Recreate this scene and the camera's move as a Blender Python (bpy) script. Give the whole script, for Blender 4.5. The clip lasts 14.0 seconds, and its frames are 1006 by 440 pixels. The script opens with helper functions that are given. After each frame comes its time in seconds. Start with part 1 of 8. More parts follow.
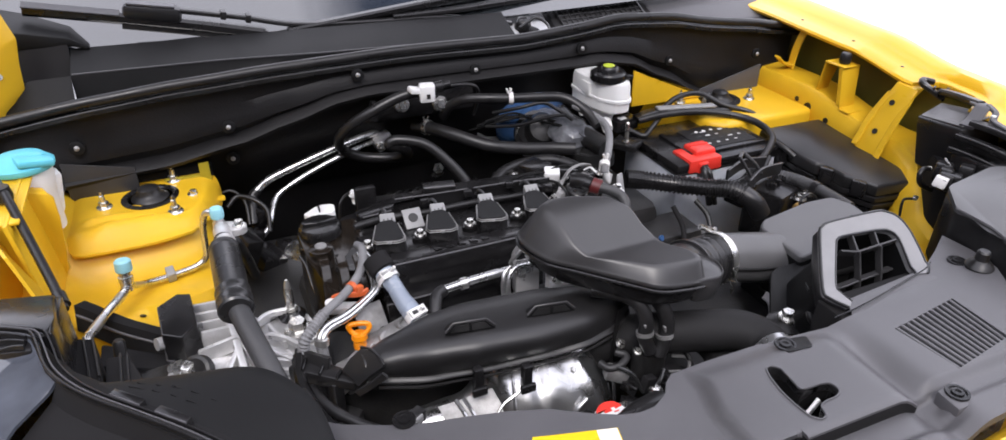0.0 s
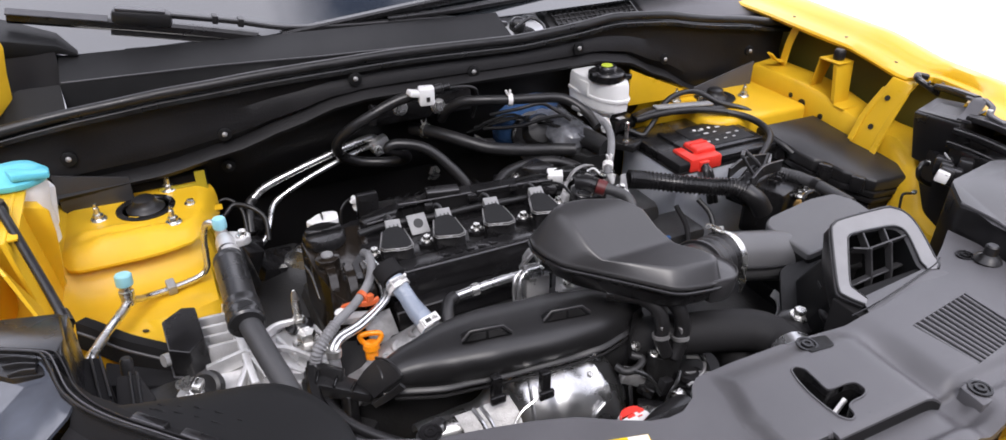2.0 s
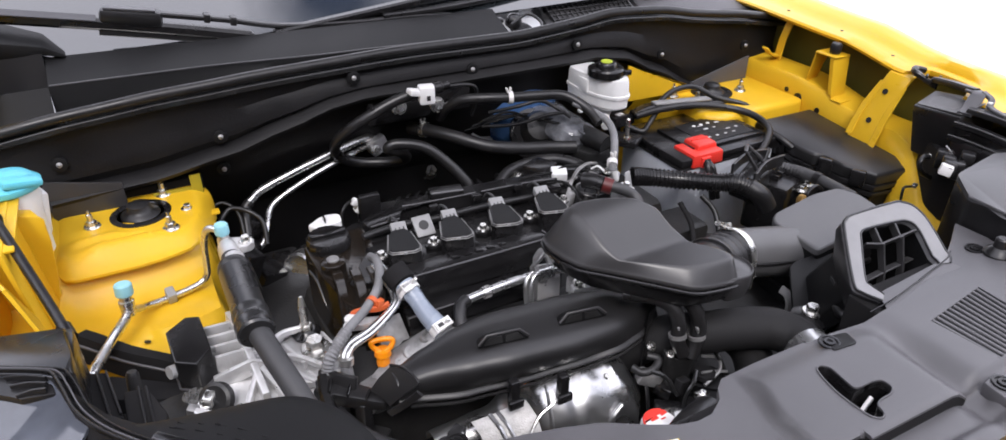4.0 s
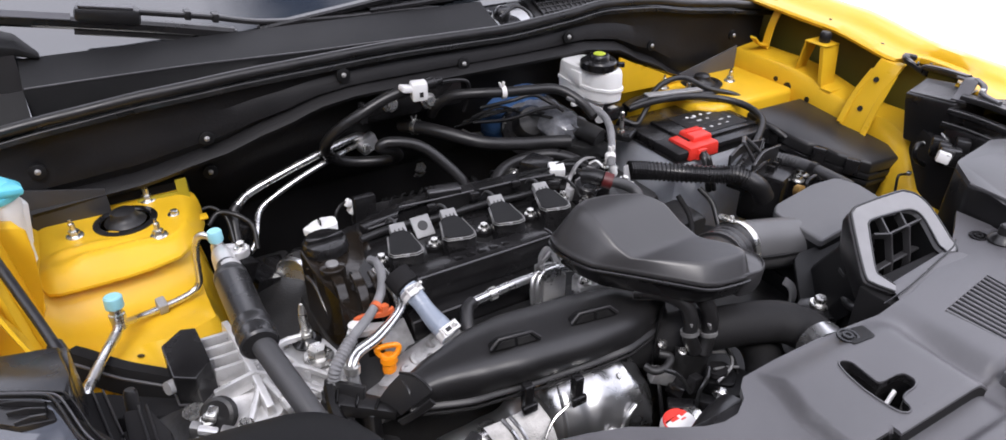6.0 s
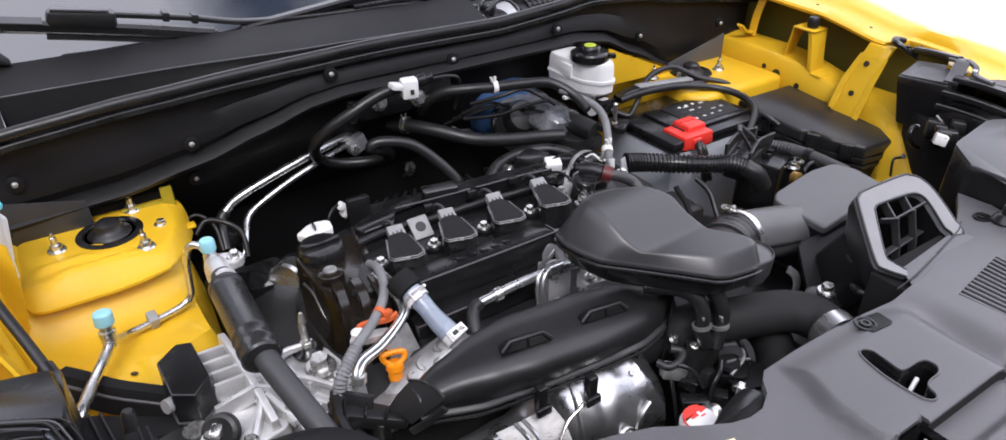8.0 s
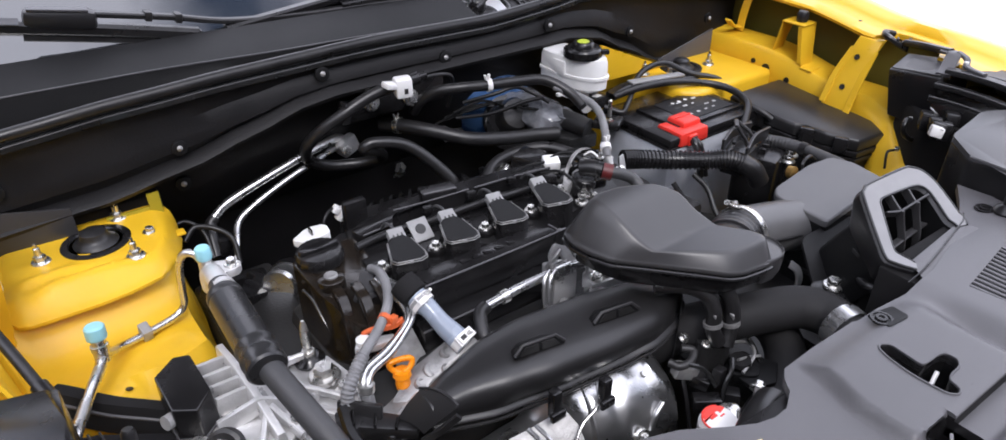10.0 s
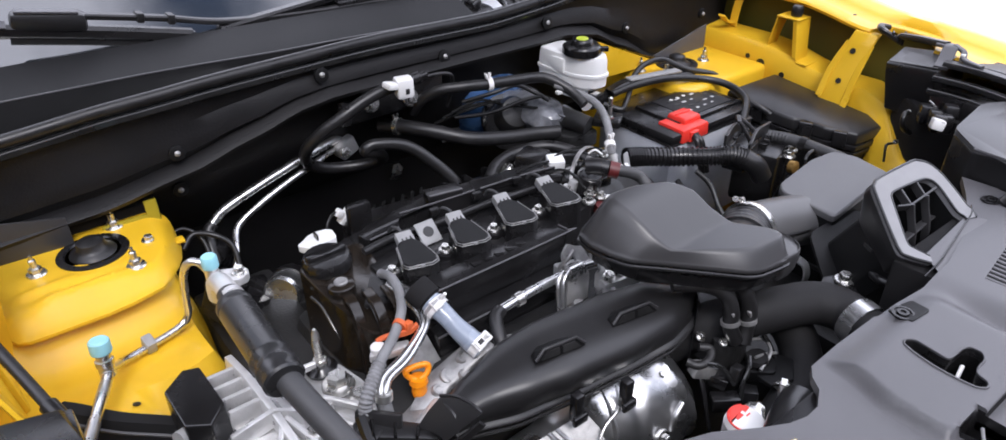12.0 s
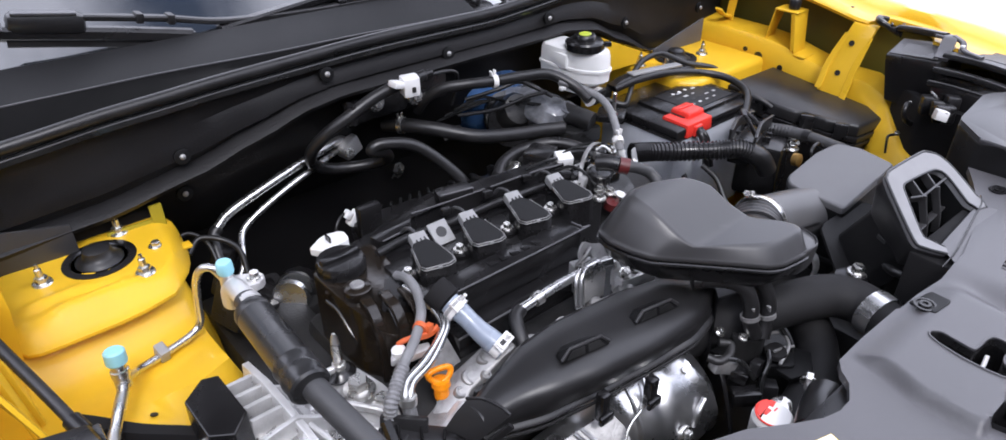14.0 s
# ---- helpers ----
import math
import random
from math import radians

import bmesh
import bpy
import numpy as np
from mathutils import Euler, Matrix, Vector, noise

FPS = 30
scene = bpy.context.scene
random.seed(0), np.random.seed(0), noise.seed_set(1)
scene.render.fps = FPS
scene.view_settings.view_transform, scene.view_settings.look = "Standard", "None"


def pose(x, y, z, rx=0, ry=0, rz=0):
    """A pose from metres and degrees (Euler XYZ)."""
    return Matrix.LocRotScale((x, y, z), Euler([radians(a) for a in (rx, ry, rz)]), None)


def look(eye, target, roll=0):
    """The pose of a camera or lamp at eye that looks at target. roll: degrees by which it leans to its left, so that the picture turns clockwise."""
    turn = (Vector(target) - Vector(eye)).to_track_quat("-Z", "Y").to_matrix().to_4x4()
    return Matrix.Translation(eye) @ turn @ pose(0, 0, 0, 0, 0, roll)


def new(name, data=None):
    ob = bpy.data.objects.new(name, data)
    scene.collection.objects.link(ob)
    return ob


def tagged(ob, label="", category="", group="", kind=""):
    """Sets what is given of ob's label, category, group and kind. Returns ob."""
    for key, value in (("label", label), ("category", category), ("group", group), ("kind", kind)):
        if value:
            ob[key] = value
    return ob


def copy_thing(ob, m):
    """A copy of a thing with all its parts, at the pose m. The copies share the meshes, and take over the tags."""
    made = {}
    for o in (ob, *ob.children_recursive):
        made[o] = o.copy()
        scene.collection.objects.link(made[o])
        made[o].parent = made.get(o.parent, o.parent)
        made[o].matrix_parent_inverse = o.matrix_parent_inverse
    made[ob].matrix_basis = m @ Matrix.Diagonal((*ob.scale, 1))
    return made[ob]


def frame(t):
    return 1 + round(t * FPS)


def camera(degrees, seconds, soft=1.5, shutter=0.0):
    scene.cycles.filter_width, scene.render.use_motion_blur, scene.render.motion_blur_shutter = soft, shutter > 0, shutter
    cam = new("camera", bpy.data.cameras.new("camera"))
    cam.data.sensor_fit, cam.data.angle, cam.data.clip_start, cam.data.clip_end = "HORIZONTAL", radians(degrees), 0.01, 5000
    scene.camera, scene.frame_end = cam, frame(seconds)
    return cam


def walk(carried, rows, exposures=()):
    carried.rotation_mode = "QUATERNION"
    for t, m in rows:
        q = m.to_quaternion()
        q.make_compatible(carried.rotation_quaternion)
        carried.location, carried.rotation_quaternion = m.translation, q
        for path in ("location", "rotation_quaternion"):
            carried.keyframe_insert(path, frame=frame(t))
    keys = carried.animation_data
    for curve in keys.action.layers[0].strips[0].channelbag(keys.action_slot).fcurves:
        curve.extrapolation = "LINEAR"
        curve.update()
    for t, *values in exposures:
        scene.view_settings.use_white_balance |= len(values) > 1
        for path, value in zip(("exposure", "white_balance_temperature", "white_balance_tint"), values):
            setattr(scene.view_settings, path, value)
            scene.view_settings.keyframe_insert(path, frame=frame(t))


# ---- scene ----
cam = camera(69.5, 14.0)
METRES, EYE, TILT, LEAN, TURN = 0.33, 1.45, -30.0, 0.0, -23.5
ROWS = [
    (0.0, 0.0, 0.0, 0.0, 0.0, 0.0, -0.0),
    (0.5, -0.0306, 0.0079, 0.0055, -0.48, -0.05, 0.35),
    (1.0, -0.0664, 0.0168, 0.013, -0.97, -0.07, 0.62),
    (1.5, -0.1032, 0.0268, 0.0207, -1.48, -0.12, 0.94),
    (2.0, -0.1413, 0.0387, 0.0282, -1.94, -0.19, 1.22),
    (2.5, -0.1758, 0.0506, 0.0344, -2.36, -0.27, 1.4),
    (3.0, -0.2088, 0.0639, 0.0408, -2.75, -0.38, 1.63),
    (5.5, -0.3718, 0.159, 0.082, -5.64, -1.18, 3.07),
    (6.0, -0.4011, 0.1819, 0.0887, -6.16, -1.37, 3.5),
    (6.5, -0.4248, 0.2036, 0.0944, -6.64, -1.5, 4.15),
    (7.0, -0.4469, 0.2264, 0.0975, -7.09, -1.57, 4.66),
    (7.5, -0.4706, 0.2492, 0.1002, -7.6, -1.72, 4.93),
    (8.0, -0.4948, 0.2703, 0.1037, -8.15, -1.85, 5.46),
    (10.5, -0.6306, 0.3702, 0.1279, -10.83, -2.27, 6.75),
    (11.0, -0.6591, 0.3878, 0.1346, -11.29, -2.37, 7.06),
    (11.5, -0.6902, 0.4064, 0.141, -11.77, -2.48, 7.33),
    (12.0, -0.7217, 0.423, 0.1496, -12.26, -2.6, 7.55),
    (12.5, -0.7507, 0.4372, 0.1577, -12.68, -2.71, 7.71),
    (13.0, -0.7827, 0.4526, 0.166, -13.11, -2.84, 8.04),
    (13.5, -0.8143, 0.4666, 0.175, -13.48, -3.03, 8.27),
    (14.0, -0.8445, 0.478, 0.1822, -13.92, -3.23, 8.53),
]
walk(cam, [(t, pose(0, 0, EYE, TILT, LEAN, TURN) @ pose(METRES * x, METRES * y, METRES * z, 90 + pitch, roll, yaw)) for t, x, y, z, yaw, pitch, roll in ROWS],
     [(0.0, 0.01, 6420, 14.5), (6.5, 0.02, 6340, 14.5), (11.0, 0.05, 6180, 14.5), (12.5, 0.10, 6130, 14.5), (14.0, 0.15, 6080, 14.5)])

# ---- light ----
SUN_EL, SUN_AZ = 52.0, 200.0
world = bpy.data.worlds.new("sky")
scene.world = world
world.use_nodes = True
wn, wl = world.node_tree.nodes, world.node_tree.links
wn.clear()
w_out = wn.new("ShaderNodeOutputWorld")
w_bg = wn.new("ShaderNodeBackground")
w_sky = wn.new("ShaderNodeTexSky")
w_sky.sky_type, w_sky.sun_disc = "NISHITA", False
w_sky.sun_elevation, w_sky.sun_rotation = radians(SUN_EL), radians(SUN_AZ)
w_sky.air_density, w_sky.dust_density = 1.0, 3.0
w_co = wn.new("ShaderNodeTexCoord")
w_map = wn.new("ShaderNodeMapping")
w_map.inputs["Scale"].default_value = (1.0, 1.0, 1.6)
w_map.inputs["Location"].default_value = (0.35, 0.2, 0.1)
w_noise = wn.new("ShaderNodeTexNoise")
w_noise.inputs["Scale"].default_value = 2.6
w_noise.inputs["Detail"].default_value = 7.0
w_noise.inputs["Roughness"].default_value = 0.55
w_ramp = wn.new("ShaderNodeValToRGB")
w_ramp.color_ramp.elements[0].position = 0.34
w_ramp.color_ramp.elements[1].position = 0.52
w_mix = wn.new("ShaderNodeMix")
w_mix.data_type = "RGBA"
w_mix.inputs["B"].default_value = (18.4, 18.6, 20.2, 1)
wl.new(w_co.outputs["Generated"], w_map.inputs["Vector"])
wl.new(w_map.outputs["Vector"], w_noise.inputs["Vector"])
wl.new(w_noise.outputs["Fac"], w_ramp.inputs["Fac"])
wl.new(w_ramp.outputs["Color"], w_mix.inputs["Factor"])
wl.new(w_sky.outputs["Color"], w_mix.inputs["A"])
wl.new(w_mix.outputs["Result"], w_bg.inputs["Color"])
w_bg.inputs["Strength"].default_value = 0.148
wl.new(w_bg.outputs["Background"], w_out.inputs["Surface"])

sun = new("sun", bpy.data.lights.new("sun", "SUN"))
sun.data.energy, sun.data.angle, sun.data.color = 1.4, radians(14), (1.0, 0.965, 0.91)
az = radians(SUN_AZ)
sun.matrix_world = look((0, 0, 9), (-math.sin(az) * 6, -math.cos(az) * 6, 9 - 6 * math.tan(radians(SUN_EL))))


# ---- materials ----
def material(name, color, rough=0.5, metal=0.0, vary=0.2, big=9.0, fine=700.0, bump=0.15, depth=0.0004, spec=0.5, coat=0.0, wear=0.12,
             dust=0.0, dust_color=(0.30, 0.27, 0.22)):
    """A surface with patches, fine grain and uneven gloss, in metres."""
    m = bpy.data.materials.new(name)
    m.use_nodes = True
    n, l = m.node_tree.nodes, m.node_tree.links
    b = n["Principled BSDF"]
    co = n.new("ShaderNodeTexCoord")
    patch = n.new("ShaderNodeTexNoise")
    patch.inputs["Scale"].default_value, patch.inputs["Detail"].default_value = big, 5.0
    grain = n.new("ShaderNodeTexNoise")
    grain.inputs["Scale"].default_value, grain.inputs["Detail"].default_value = fine, 2.0
    for t in (patch, grain):
        l.new(co.outputs["Object"], t.inputs["Vector"])
    tone = n.new("ShaderNodeMapRange")
    tone.inputs["From Min"].default_value, tone.inputs["From Max"].default_value = 0.3, 0.7
    tone.inputs["To Min"].default_value, tone.inputs["To Max"].default_value = 1 - vary, 1 + vary
    l.new(patch.outputs["Fac"], tone.inputs["Value"])
    mul = n.new("ShaderNodeMix")
    mul.data_type, mul.blend_type = "RGBA", "MULTIPLY"
    mul.inputs["Factor"].default_value = 1.0
    mul.inputs["A"].default_value = (*color, 1)
    l.new(tone.outputs["Result"], mul.inputs["B"])
    last = mul.outputs["Result"]
    if dust:
        specks = n.new("ShaderNodeTexNoise")
        specks.inputs["Scale"].default_value, specks.inputs["Detail"].default_value = 55.0, 8.0
        l.new(co.outputs["Object"], specks.inputs["Vector"])
        cut = n.new("ShaderNodeMapRange")
        cut.inputs["From Min"].default_value, cut.inputs["From Max"].default_value = 0.45, 0.75
        cut.inputs["To Min"].default_value, cut.inputs["To Max"].default_value = 0.0, dust
        l.new(specks.outputs["Fac"], cut.inputs["Value"])
        film = n.new("ShaderNodeMix")
        film.data_type = "RGBA"
        film.inputs["B"].default_value = (*dust_color, 1)
        l.new(cut.outputs["Result"], film.inputs["Factor"])
        l.new(last, film.inputs["A"])
        last = film.outputs["Result"]
    l.new(last, b.inputs["Base Color"])
    gloss = n.new("ShaderNodeMapRange")
    gloss.inputs["From Min"].default_value, gloss.inputs["From Max"].default_value = 0.3, 0.7
    gloss.inputs["To Min"].default_value, gloss.inputs["To Max"].default_value = max(0.02, rough - wear), min(1, rough + wear)
    l.new(patch.outputs["Fac"], gloss.inputs["Value"])
    l.new(gloss.outputs["Result"], b.inputs["Roughness"])
    bp = n.new("ShaderNodeBump")
    bp.inputs["Strength"].default_value, bp.inputs["Distance"].default_value = bump, depth
    l.new(grain.outputs["Fac"], bp.inputs["Height"])
    l.new(bp.outputs["Normal"], b.inputs["Normal"])
    b.inputs["Metallic"].default_value = metal
    b.inputs["Specular IOR Level"].default_value = spec
    b.inputs["Coat Weight"].default_value = coat
    b.inputs["Coat Roughness"].default_value = 0.06
    return m


YELLOW = material("yellow_paint", (0.77, 0.462, 0.018), 0.38, vary=0.08, big=9, fine=350, bump=0.06, coat=0.15, spec=0.4, dust=0.06, dust_color=(0.5, 0.33, 0.08))
YELLOW_OUT = material("yellow_gloss_paint", (0.78, 0.45, 0.016), 0.34, vary=0.05, big=4, fine=300, bump=0.03, coat=0.35, wear=0.04)
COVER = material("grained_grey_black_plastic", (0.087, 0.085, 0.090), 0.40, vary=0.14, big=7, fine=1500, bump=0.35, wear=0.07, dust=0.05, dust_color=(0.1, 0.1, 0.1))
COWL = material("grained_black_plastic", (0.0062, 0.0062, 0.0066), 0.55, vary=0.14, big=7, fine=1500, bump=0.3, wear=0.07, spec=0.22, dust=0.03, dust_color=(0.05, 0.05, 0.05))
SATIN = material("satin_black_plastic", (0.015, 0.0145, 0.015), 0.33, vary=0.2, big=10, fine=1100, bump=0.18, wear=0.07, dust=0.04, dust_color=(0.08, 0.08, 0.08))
BLACK = material("black_plastic", (0.0115, 0.011, 0.0115), 0.25, vary=0.3, big=14, fine=900, bump=0.15, dust=0.02, dust_color=(0.05, 0.047, 0.045))
RUBBER = material("black_rubber", (0.014, 0.0135, 0.014), 0.38, vary=0.25, big=25, fine=1200, bump=0.2, dust=0.05, dust_color=(0.09, 0.085, 0.08))
GREYHOSE = material("grey_woven_sleeve", (0.20, 0.20, 0.205), 0.55, vary=0.2, big=40, fine=1600, bump=0.7, depth=0.0008)
MAT_DARK = material("dark_insulation", (0.012, 0.0115, 0.012), 0.45, vary=0.3, big=8, fine=300, bump=0.4, depth=0.001, spec=0.25)
DEEP = material("oily_black_metal", (0.020, 0.0195, 0.0195), 0.42, vary=0.4, big=20, fine=250, bump=0.5, depth=0.001)
CASE = material("brown_black_casting", (0.013, 0.010, 0.0075), 0.17, vary=0.5, big=22, fine=300, bump=0.3, depth=0.0008, dust=0.12, dust_color=(0.06, 0.036, 0.018))
ALU = material("cast_aluminium", (0.66, 0.655, 0.65), 0.36, 0.5, vary=0.14, big=35, fine=420, bump=0.5, depth=0.0008, dust=0.07, dust_color=(0.25, 0.23, 0.2))
OXIDE = material("dull_cast_aluminium", (0.36, 0.355, 0.35), 0.5, 0.7, vary=0.3, big=40, fine=420, bump=0.6, depth=0.0008, dust=0.4, dust_color=(0.03, 0.028, 0.025))
GLOSSY = material("glossy_black_sleeve", (0.016, 0.016, 0.016), 0.16, vary=0.2, big=30, fine=600, bump=0.1)
STEEL = material("zinc_plated_steel", (0.68, 0.67, 0.64), 0.28, 0.95, vary=0.12, big=60, fine=900, bump=0.2)
PIPE = material("brushed_aluminium_pipe", (0.66, 0.66, 0.66), 0.27, 0.95, vary=0.08, big=30, fine=800, bump=0.2)
SHIELD = material("pressed_steel_heat_shield", (0.50, 0.50, 0.50), 0.31, 0.95, vary=0.10, big=24, fine=70, bump=0.25, depth=0.0012)
WHITE = material("white_plastic", (0.78, 0.78, 0.77), 0.42, vary=0.05, big=20, fine=700, bump=0.1)
MILKY = material("milky_plastic", (0.80, 0.80, 0.79), 0.38, vary=0.06, big=14, fine=500, bump=0.12)
CYAN = material("cyan_plastic", (0.12, 0.55, 0.68), 0.4, vary=0.06, big=20, fine=700, bump=0.1)
ORANGE = material("orange_plastic", (0.90, 0.28, 0.005), 0.35, vary=0.06, big=20, fine=700, bump=0.1)
TIE = material("orange_tie", (0.62, 0.12, 0.03), 0.45, vary=0.06, big=20, fine=700, bump=0.1)
RED = material("red_plastic", (0.74, 0.040, 0.026), 0.40, vary=0.08, big=30, fine=700, bump=0.15)
DARKRED = material("dark_red_tape", (0.10, 0.012, 0.012), 0.5, vary=0.15, big=30)
LIME = material("lime_mark", (0.45, 0.55, 0.03), 0.45, vary=0.05)
EXBLK = material("grained_soft_black_plastic", (0.017, 0.0165, 0.017), 0.37, vary=0.16, big=10, fine=1300, bump=0.22, wear=0.05, dust=0.04, dust_color=(0.07, 0.065, 0.06))
DUCT = material("grained_matt_black_plastic", (0.0095, 0.0095, 0.010), 0.58, vary=0.14, big=7, fine=1500, bump=0.3, wear=0.05, spec=0.3)
SLEEVE = material("shiny_black_sleeve", (0.030, 0.030, 0.031), 0.36, vary=0.2, big=10, fine=900, bump=0.12, spec=0.6)
BRASS = material("dull_brass", (0.36, 0.22, 0.07), 0.45, 0.8, vary=0.3, big=60, fine=400)
MATTHOSE = material("matt_black_hose", (0.014, 0.0135, 0.014), 0.72, vary=0.15, big=20, fine=1300, bump=0.4, spec=0.3)
HOSEBLACK = material("ribbed_dark_hose", (0.045, 0.045, 0.047), 0.5, vary=0.2, big=30, fine=900, bump=0.5, depth=0.0006)
GREYPLUG = material("grey_connector_plastic", (0.30, 0.30, 0.30), 0.45, vary=0.12, big=60, fine=700)
GREYCASE = material("grey_battery_case", (0.50, 0.52, 0.56), 0.5, vary=0.12, big=15, fine=500, bump=0.15, dust=0.1)
LIPGREY = material("grey_foam_gasket", (0.25, 0.248, 0.252), 0.75, vary=0.10, big=30, fine=1200, bump=0.5)
CLEAR = material("bluish_translucent_hose", (0.26, 0.30, 0.365), 0.30, vary=0.1, big=30, fine=500, bump=0.1, coat=0.3)
BLUE = material("dark_blue_painted_steel", (0.05, 0.12, 0.28), 0.25, 0.1, vary=0.25, big=20, fine=300, coat=0.5)
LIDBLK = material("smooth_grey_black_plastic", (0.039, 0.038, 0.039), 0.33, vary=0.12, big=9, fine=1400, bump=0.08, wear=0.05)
# Paler than LIDBLK, to carry the sky's light on upturned faces.
LIDTOP = material("lit_grey_black_plastic", (0.098, 0.097, 0.099), 0.36, vary=0.12, big=9, fine=1400, bump=0.08, wear=0.05)
MATTE = material("matt_black_plastic", (0.014, 0.0135, 0.014), 0.85, vary=0.2, big=12, fine=900, bump=0.2, spec=0.2)
# Shade inside the wings, put into a dark olive version of the yellow.
OLIVE = material("deep_shade_yellow", (0.11, 0.095, 0.008), 0.6, vary=0.25, big=7, fine=200, bump=0.1)
# The same yellow, darkened less, for the shaded gusset.
OLIVELIT = material("part_shade_yellow", (0.34, 0.27, 0.012), 0.5, vary=0.15, big=9, fine=300, bump=0.1)
PALECYAN = material("pale_cyan_plastic", (0.30, 0.62, 0.70), 0.4, vary=0.06, big=20, fine=700, bump=0.1)
# Pale tone standing in for sky reflected beside the wiper pivot.
PALE = material("sky_reflection_grey", (0.55, 0.56, 0.58), 0.35, vary=0.1, big=12, fine=300, bump=0.1)
FILM = material("glossy_grey_film", (0.16, 0.165, 0.18), 0.16, vary=0.5, big=45, fine=90, bump=0.8, depth=0.003, coat=0.6)
INK = material("pale_print", (0.5, 0.5, 0.5), 0.6, vary=0.2, big=300)
INKDIM = material("dull_print", (0.035, 0.035, 0.035), 0.6, vary=0.2, big=300)
LABELW = material("white_label", (0.75, 0.74, 0.72), 0.4, vary=0.05)
LABELY = material("yellow_label", (0.80, 0.55, 0.01), 0.4, vary=0.05)
STONE = material("pale_concrete", (0.78, 0.78, 0.77), 0.85, vary=0.25, big=1.5, fine=120, bump=0.6, depth=0.004)
# For the two added walls that hold back light.
WALL = material("dark_light_blocker", (0.10, 0.10, 0.105), 0.9, vary=0.2, big=1.2, fine=90, bump=0.6, depth=0.004)
LENS = material("clear_lamp_lens", (0.075, 0.083, 0.102), 0.07, vary=0.6, big=9, fine=14, bump=0.25, depth=0.004, coat=0.5, spec=0.5)
GLASS = material("tinted_windscreen", (0.018, 0.021, 0.024), 0.035, vary=0.1, big=2, fine=3, bump=0.0, coat=1.0, wear=0.015, spec=0.8)


# ---- tools ----
ORIGIN = {}


def seat_normals(bm, angle=38):
    bmesh.ops.recalc_face_normals(bm, faces=bm.faces)
    for f in bm.faces:
        f.smooth = True
    lim = radians(angle)
    for e in bm.edges:
        e.smooth = not (len(e.link_faces) == 2 and e.calc_face_angle(0) > lim)


def to_mesh(name, bm, mat_, shift=(0, 0, 0), angle=38):
    seat_normals(bm, angle)
    bmesh.ops.translate(bm, verts=bm.verts, vec=-Vector(shift))
    me = bpy.data.meshes.new(name)
    bm.to_mesh(me)
    bm.free()
    me.materials.append(mat_)
    return me


def thing(name, at, label, category, group="", kind=""):
    ob = new(name)
    ob.location = at
    ob.empty_display_size = 0.02
    ORIGIN[ob] = Vector(at)
    return tagged(ob, label, category, group, kind)


def part(name, bm, mat_, parent, label="", angle=38):
    """One mesh, modelled in world metres, under a thing or a part."""
    o = ORIGIN[parent]
    ob = new(name, to_mesh(name, bm, mat_, o, angle))
    ob.parent = parent
    ORIGIN[ob] = o
    return tagged(ob, label)


def placed(name, mesh, parent, m, label=""):
    """A shared mesh as a part, at the world pose m."""
    ob = new(name, mesh)
    ob.parent = parent
    ob.matrix_local = Matrix.Translation(-ORIGIN[parent]) @ m
    ORIGIN[ob] = ORIGIN[parent]
    return tagged(ob, label)


def solo(name, bm, mat_, label, category, group="", kind="", angle=38):
    """A thing of a single mesh, its origin under its middle."""
    c = [v.co for v in bm.verts]
    at = Vector([(min(p[i] for p in c) + max(p[i] for p in c)) / 2 for i in range(3)])
    at.z = min(p.z for p in c)
    ob = new(name, to_mesh(name, bm, mat_, at, angle))
    ob.location = at
    ORIGIN[ob] = at
    return tagged(ob, label, category, group, kind)


def axes(axis):
    return Vector(axis).normalized().to_track_quat("Z", "Y").to_matrix()


def stand(at, axis=(0, 0, 1), spin=0.0, s=1.0):
    return Matrix.Translation(at) @ axes(axis).to_4x4() @ Matrix.Rotation(spin, 4, "Z") @ Matrix.Scale(s, 4)


def bevel(bm, faces, width, seg=2):
    if width > 0:
        edges = list({e for f in faces for e in f.edges})
        bmesh.ops.bevel(bm, geom=edges, offset=width, segments=seg, profile=0.5, affect="EDGES", clamp_overlap=True)


def box(c, s, b=0.003, turn=None, top=(1, 1), bm=None, seg=2):
    """A rounded block round c; top: how far the upper end is drawn in."""
    bm = bm or bmesh.new()
    vs = []
    for z in (-1, 1):
        k = top if z > 0 else (1, 1)
        for x, y in ((-1, -1), (1, -1), (1, 1), (-1, 1)):
            p = Vector((x * s[0] / 2 * k[0], y * s[1] / 2 * k[1], z * s[2] / 2))
            if turn:
                p = Euler([radians(a) for a in turn]).to_matrix() @ p
            vs.append(bm.verts.new(p + Vector(c)))
    idx = ((3, 2, 1, 0), (4, 5, 6, 7), (0, 1, 5, 4), (1, 2, 6, 5), (2, 3, 7, 6), (3, 0, 4, 7))
    bevel(bm, [bm.faces.new([vs[i] for i in f]) for f in idx], b, seg)
    return bm


def loft(rings, bm=None, cap=True, closed=True, b=0.0, seg=2):
    """A skin over rings of points."""
    bm = bm or bmesh.new()
    rows = [[bm.verts.new(p) for p in r] for r in rings]
    faces, n = [], len(rows[0])
    for a, c in zip(rows, rows[1:]):
        for i in range(n if closed else n - 1):
            j = (i + 1) % n
            faces.append(bm.faces.new((a[i], a[j], c[j], c[i])))
    if cap and closed:
        faces += [bm.faces.new(rows[0][::-1]), bm.faces.new(rows[-1])]
    bevel(bm, faces, b, seg)
    return bm


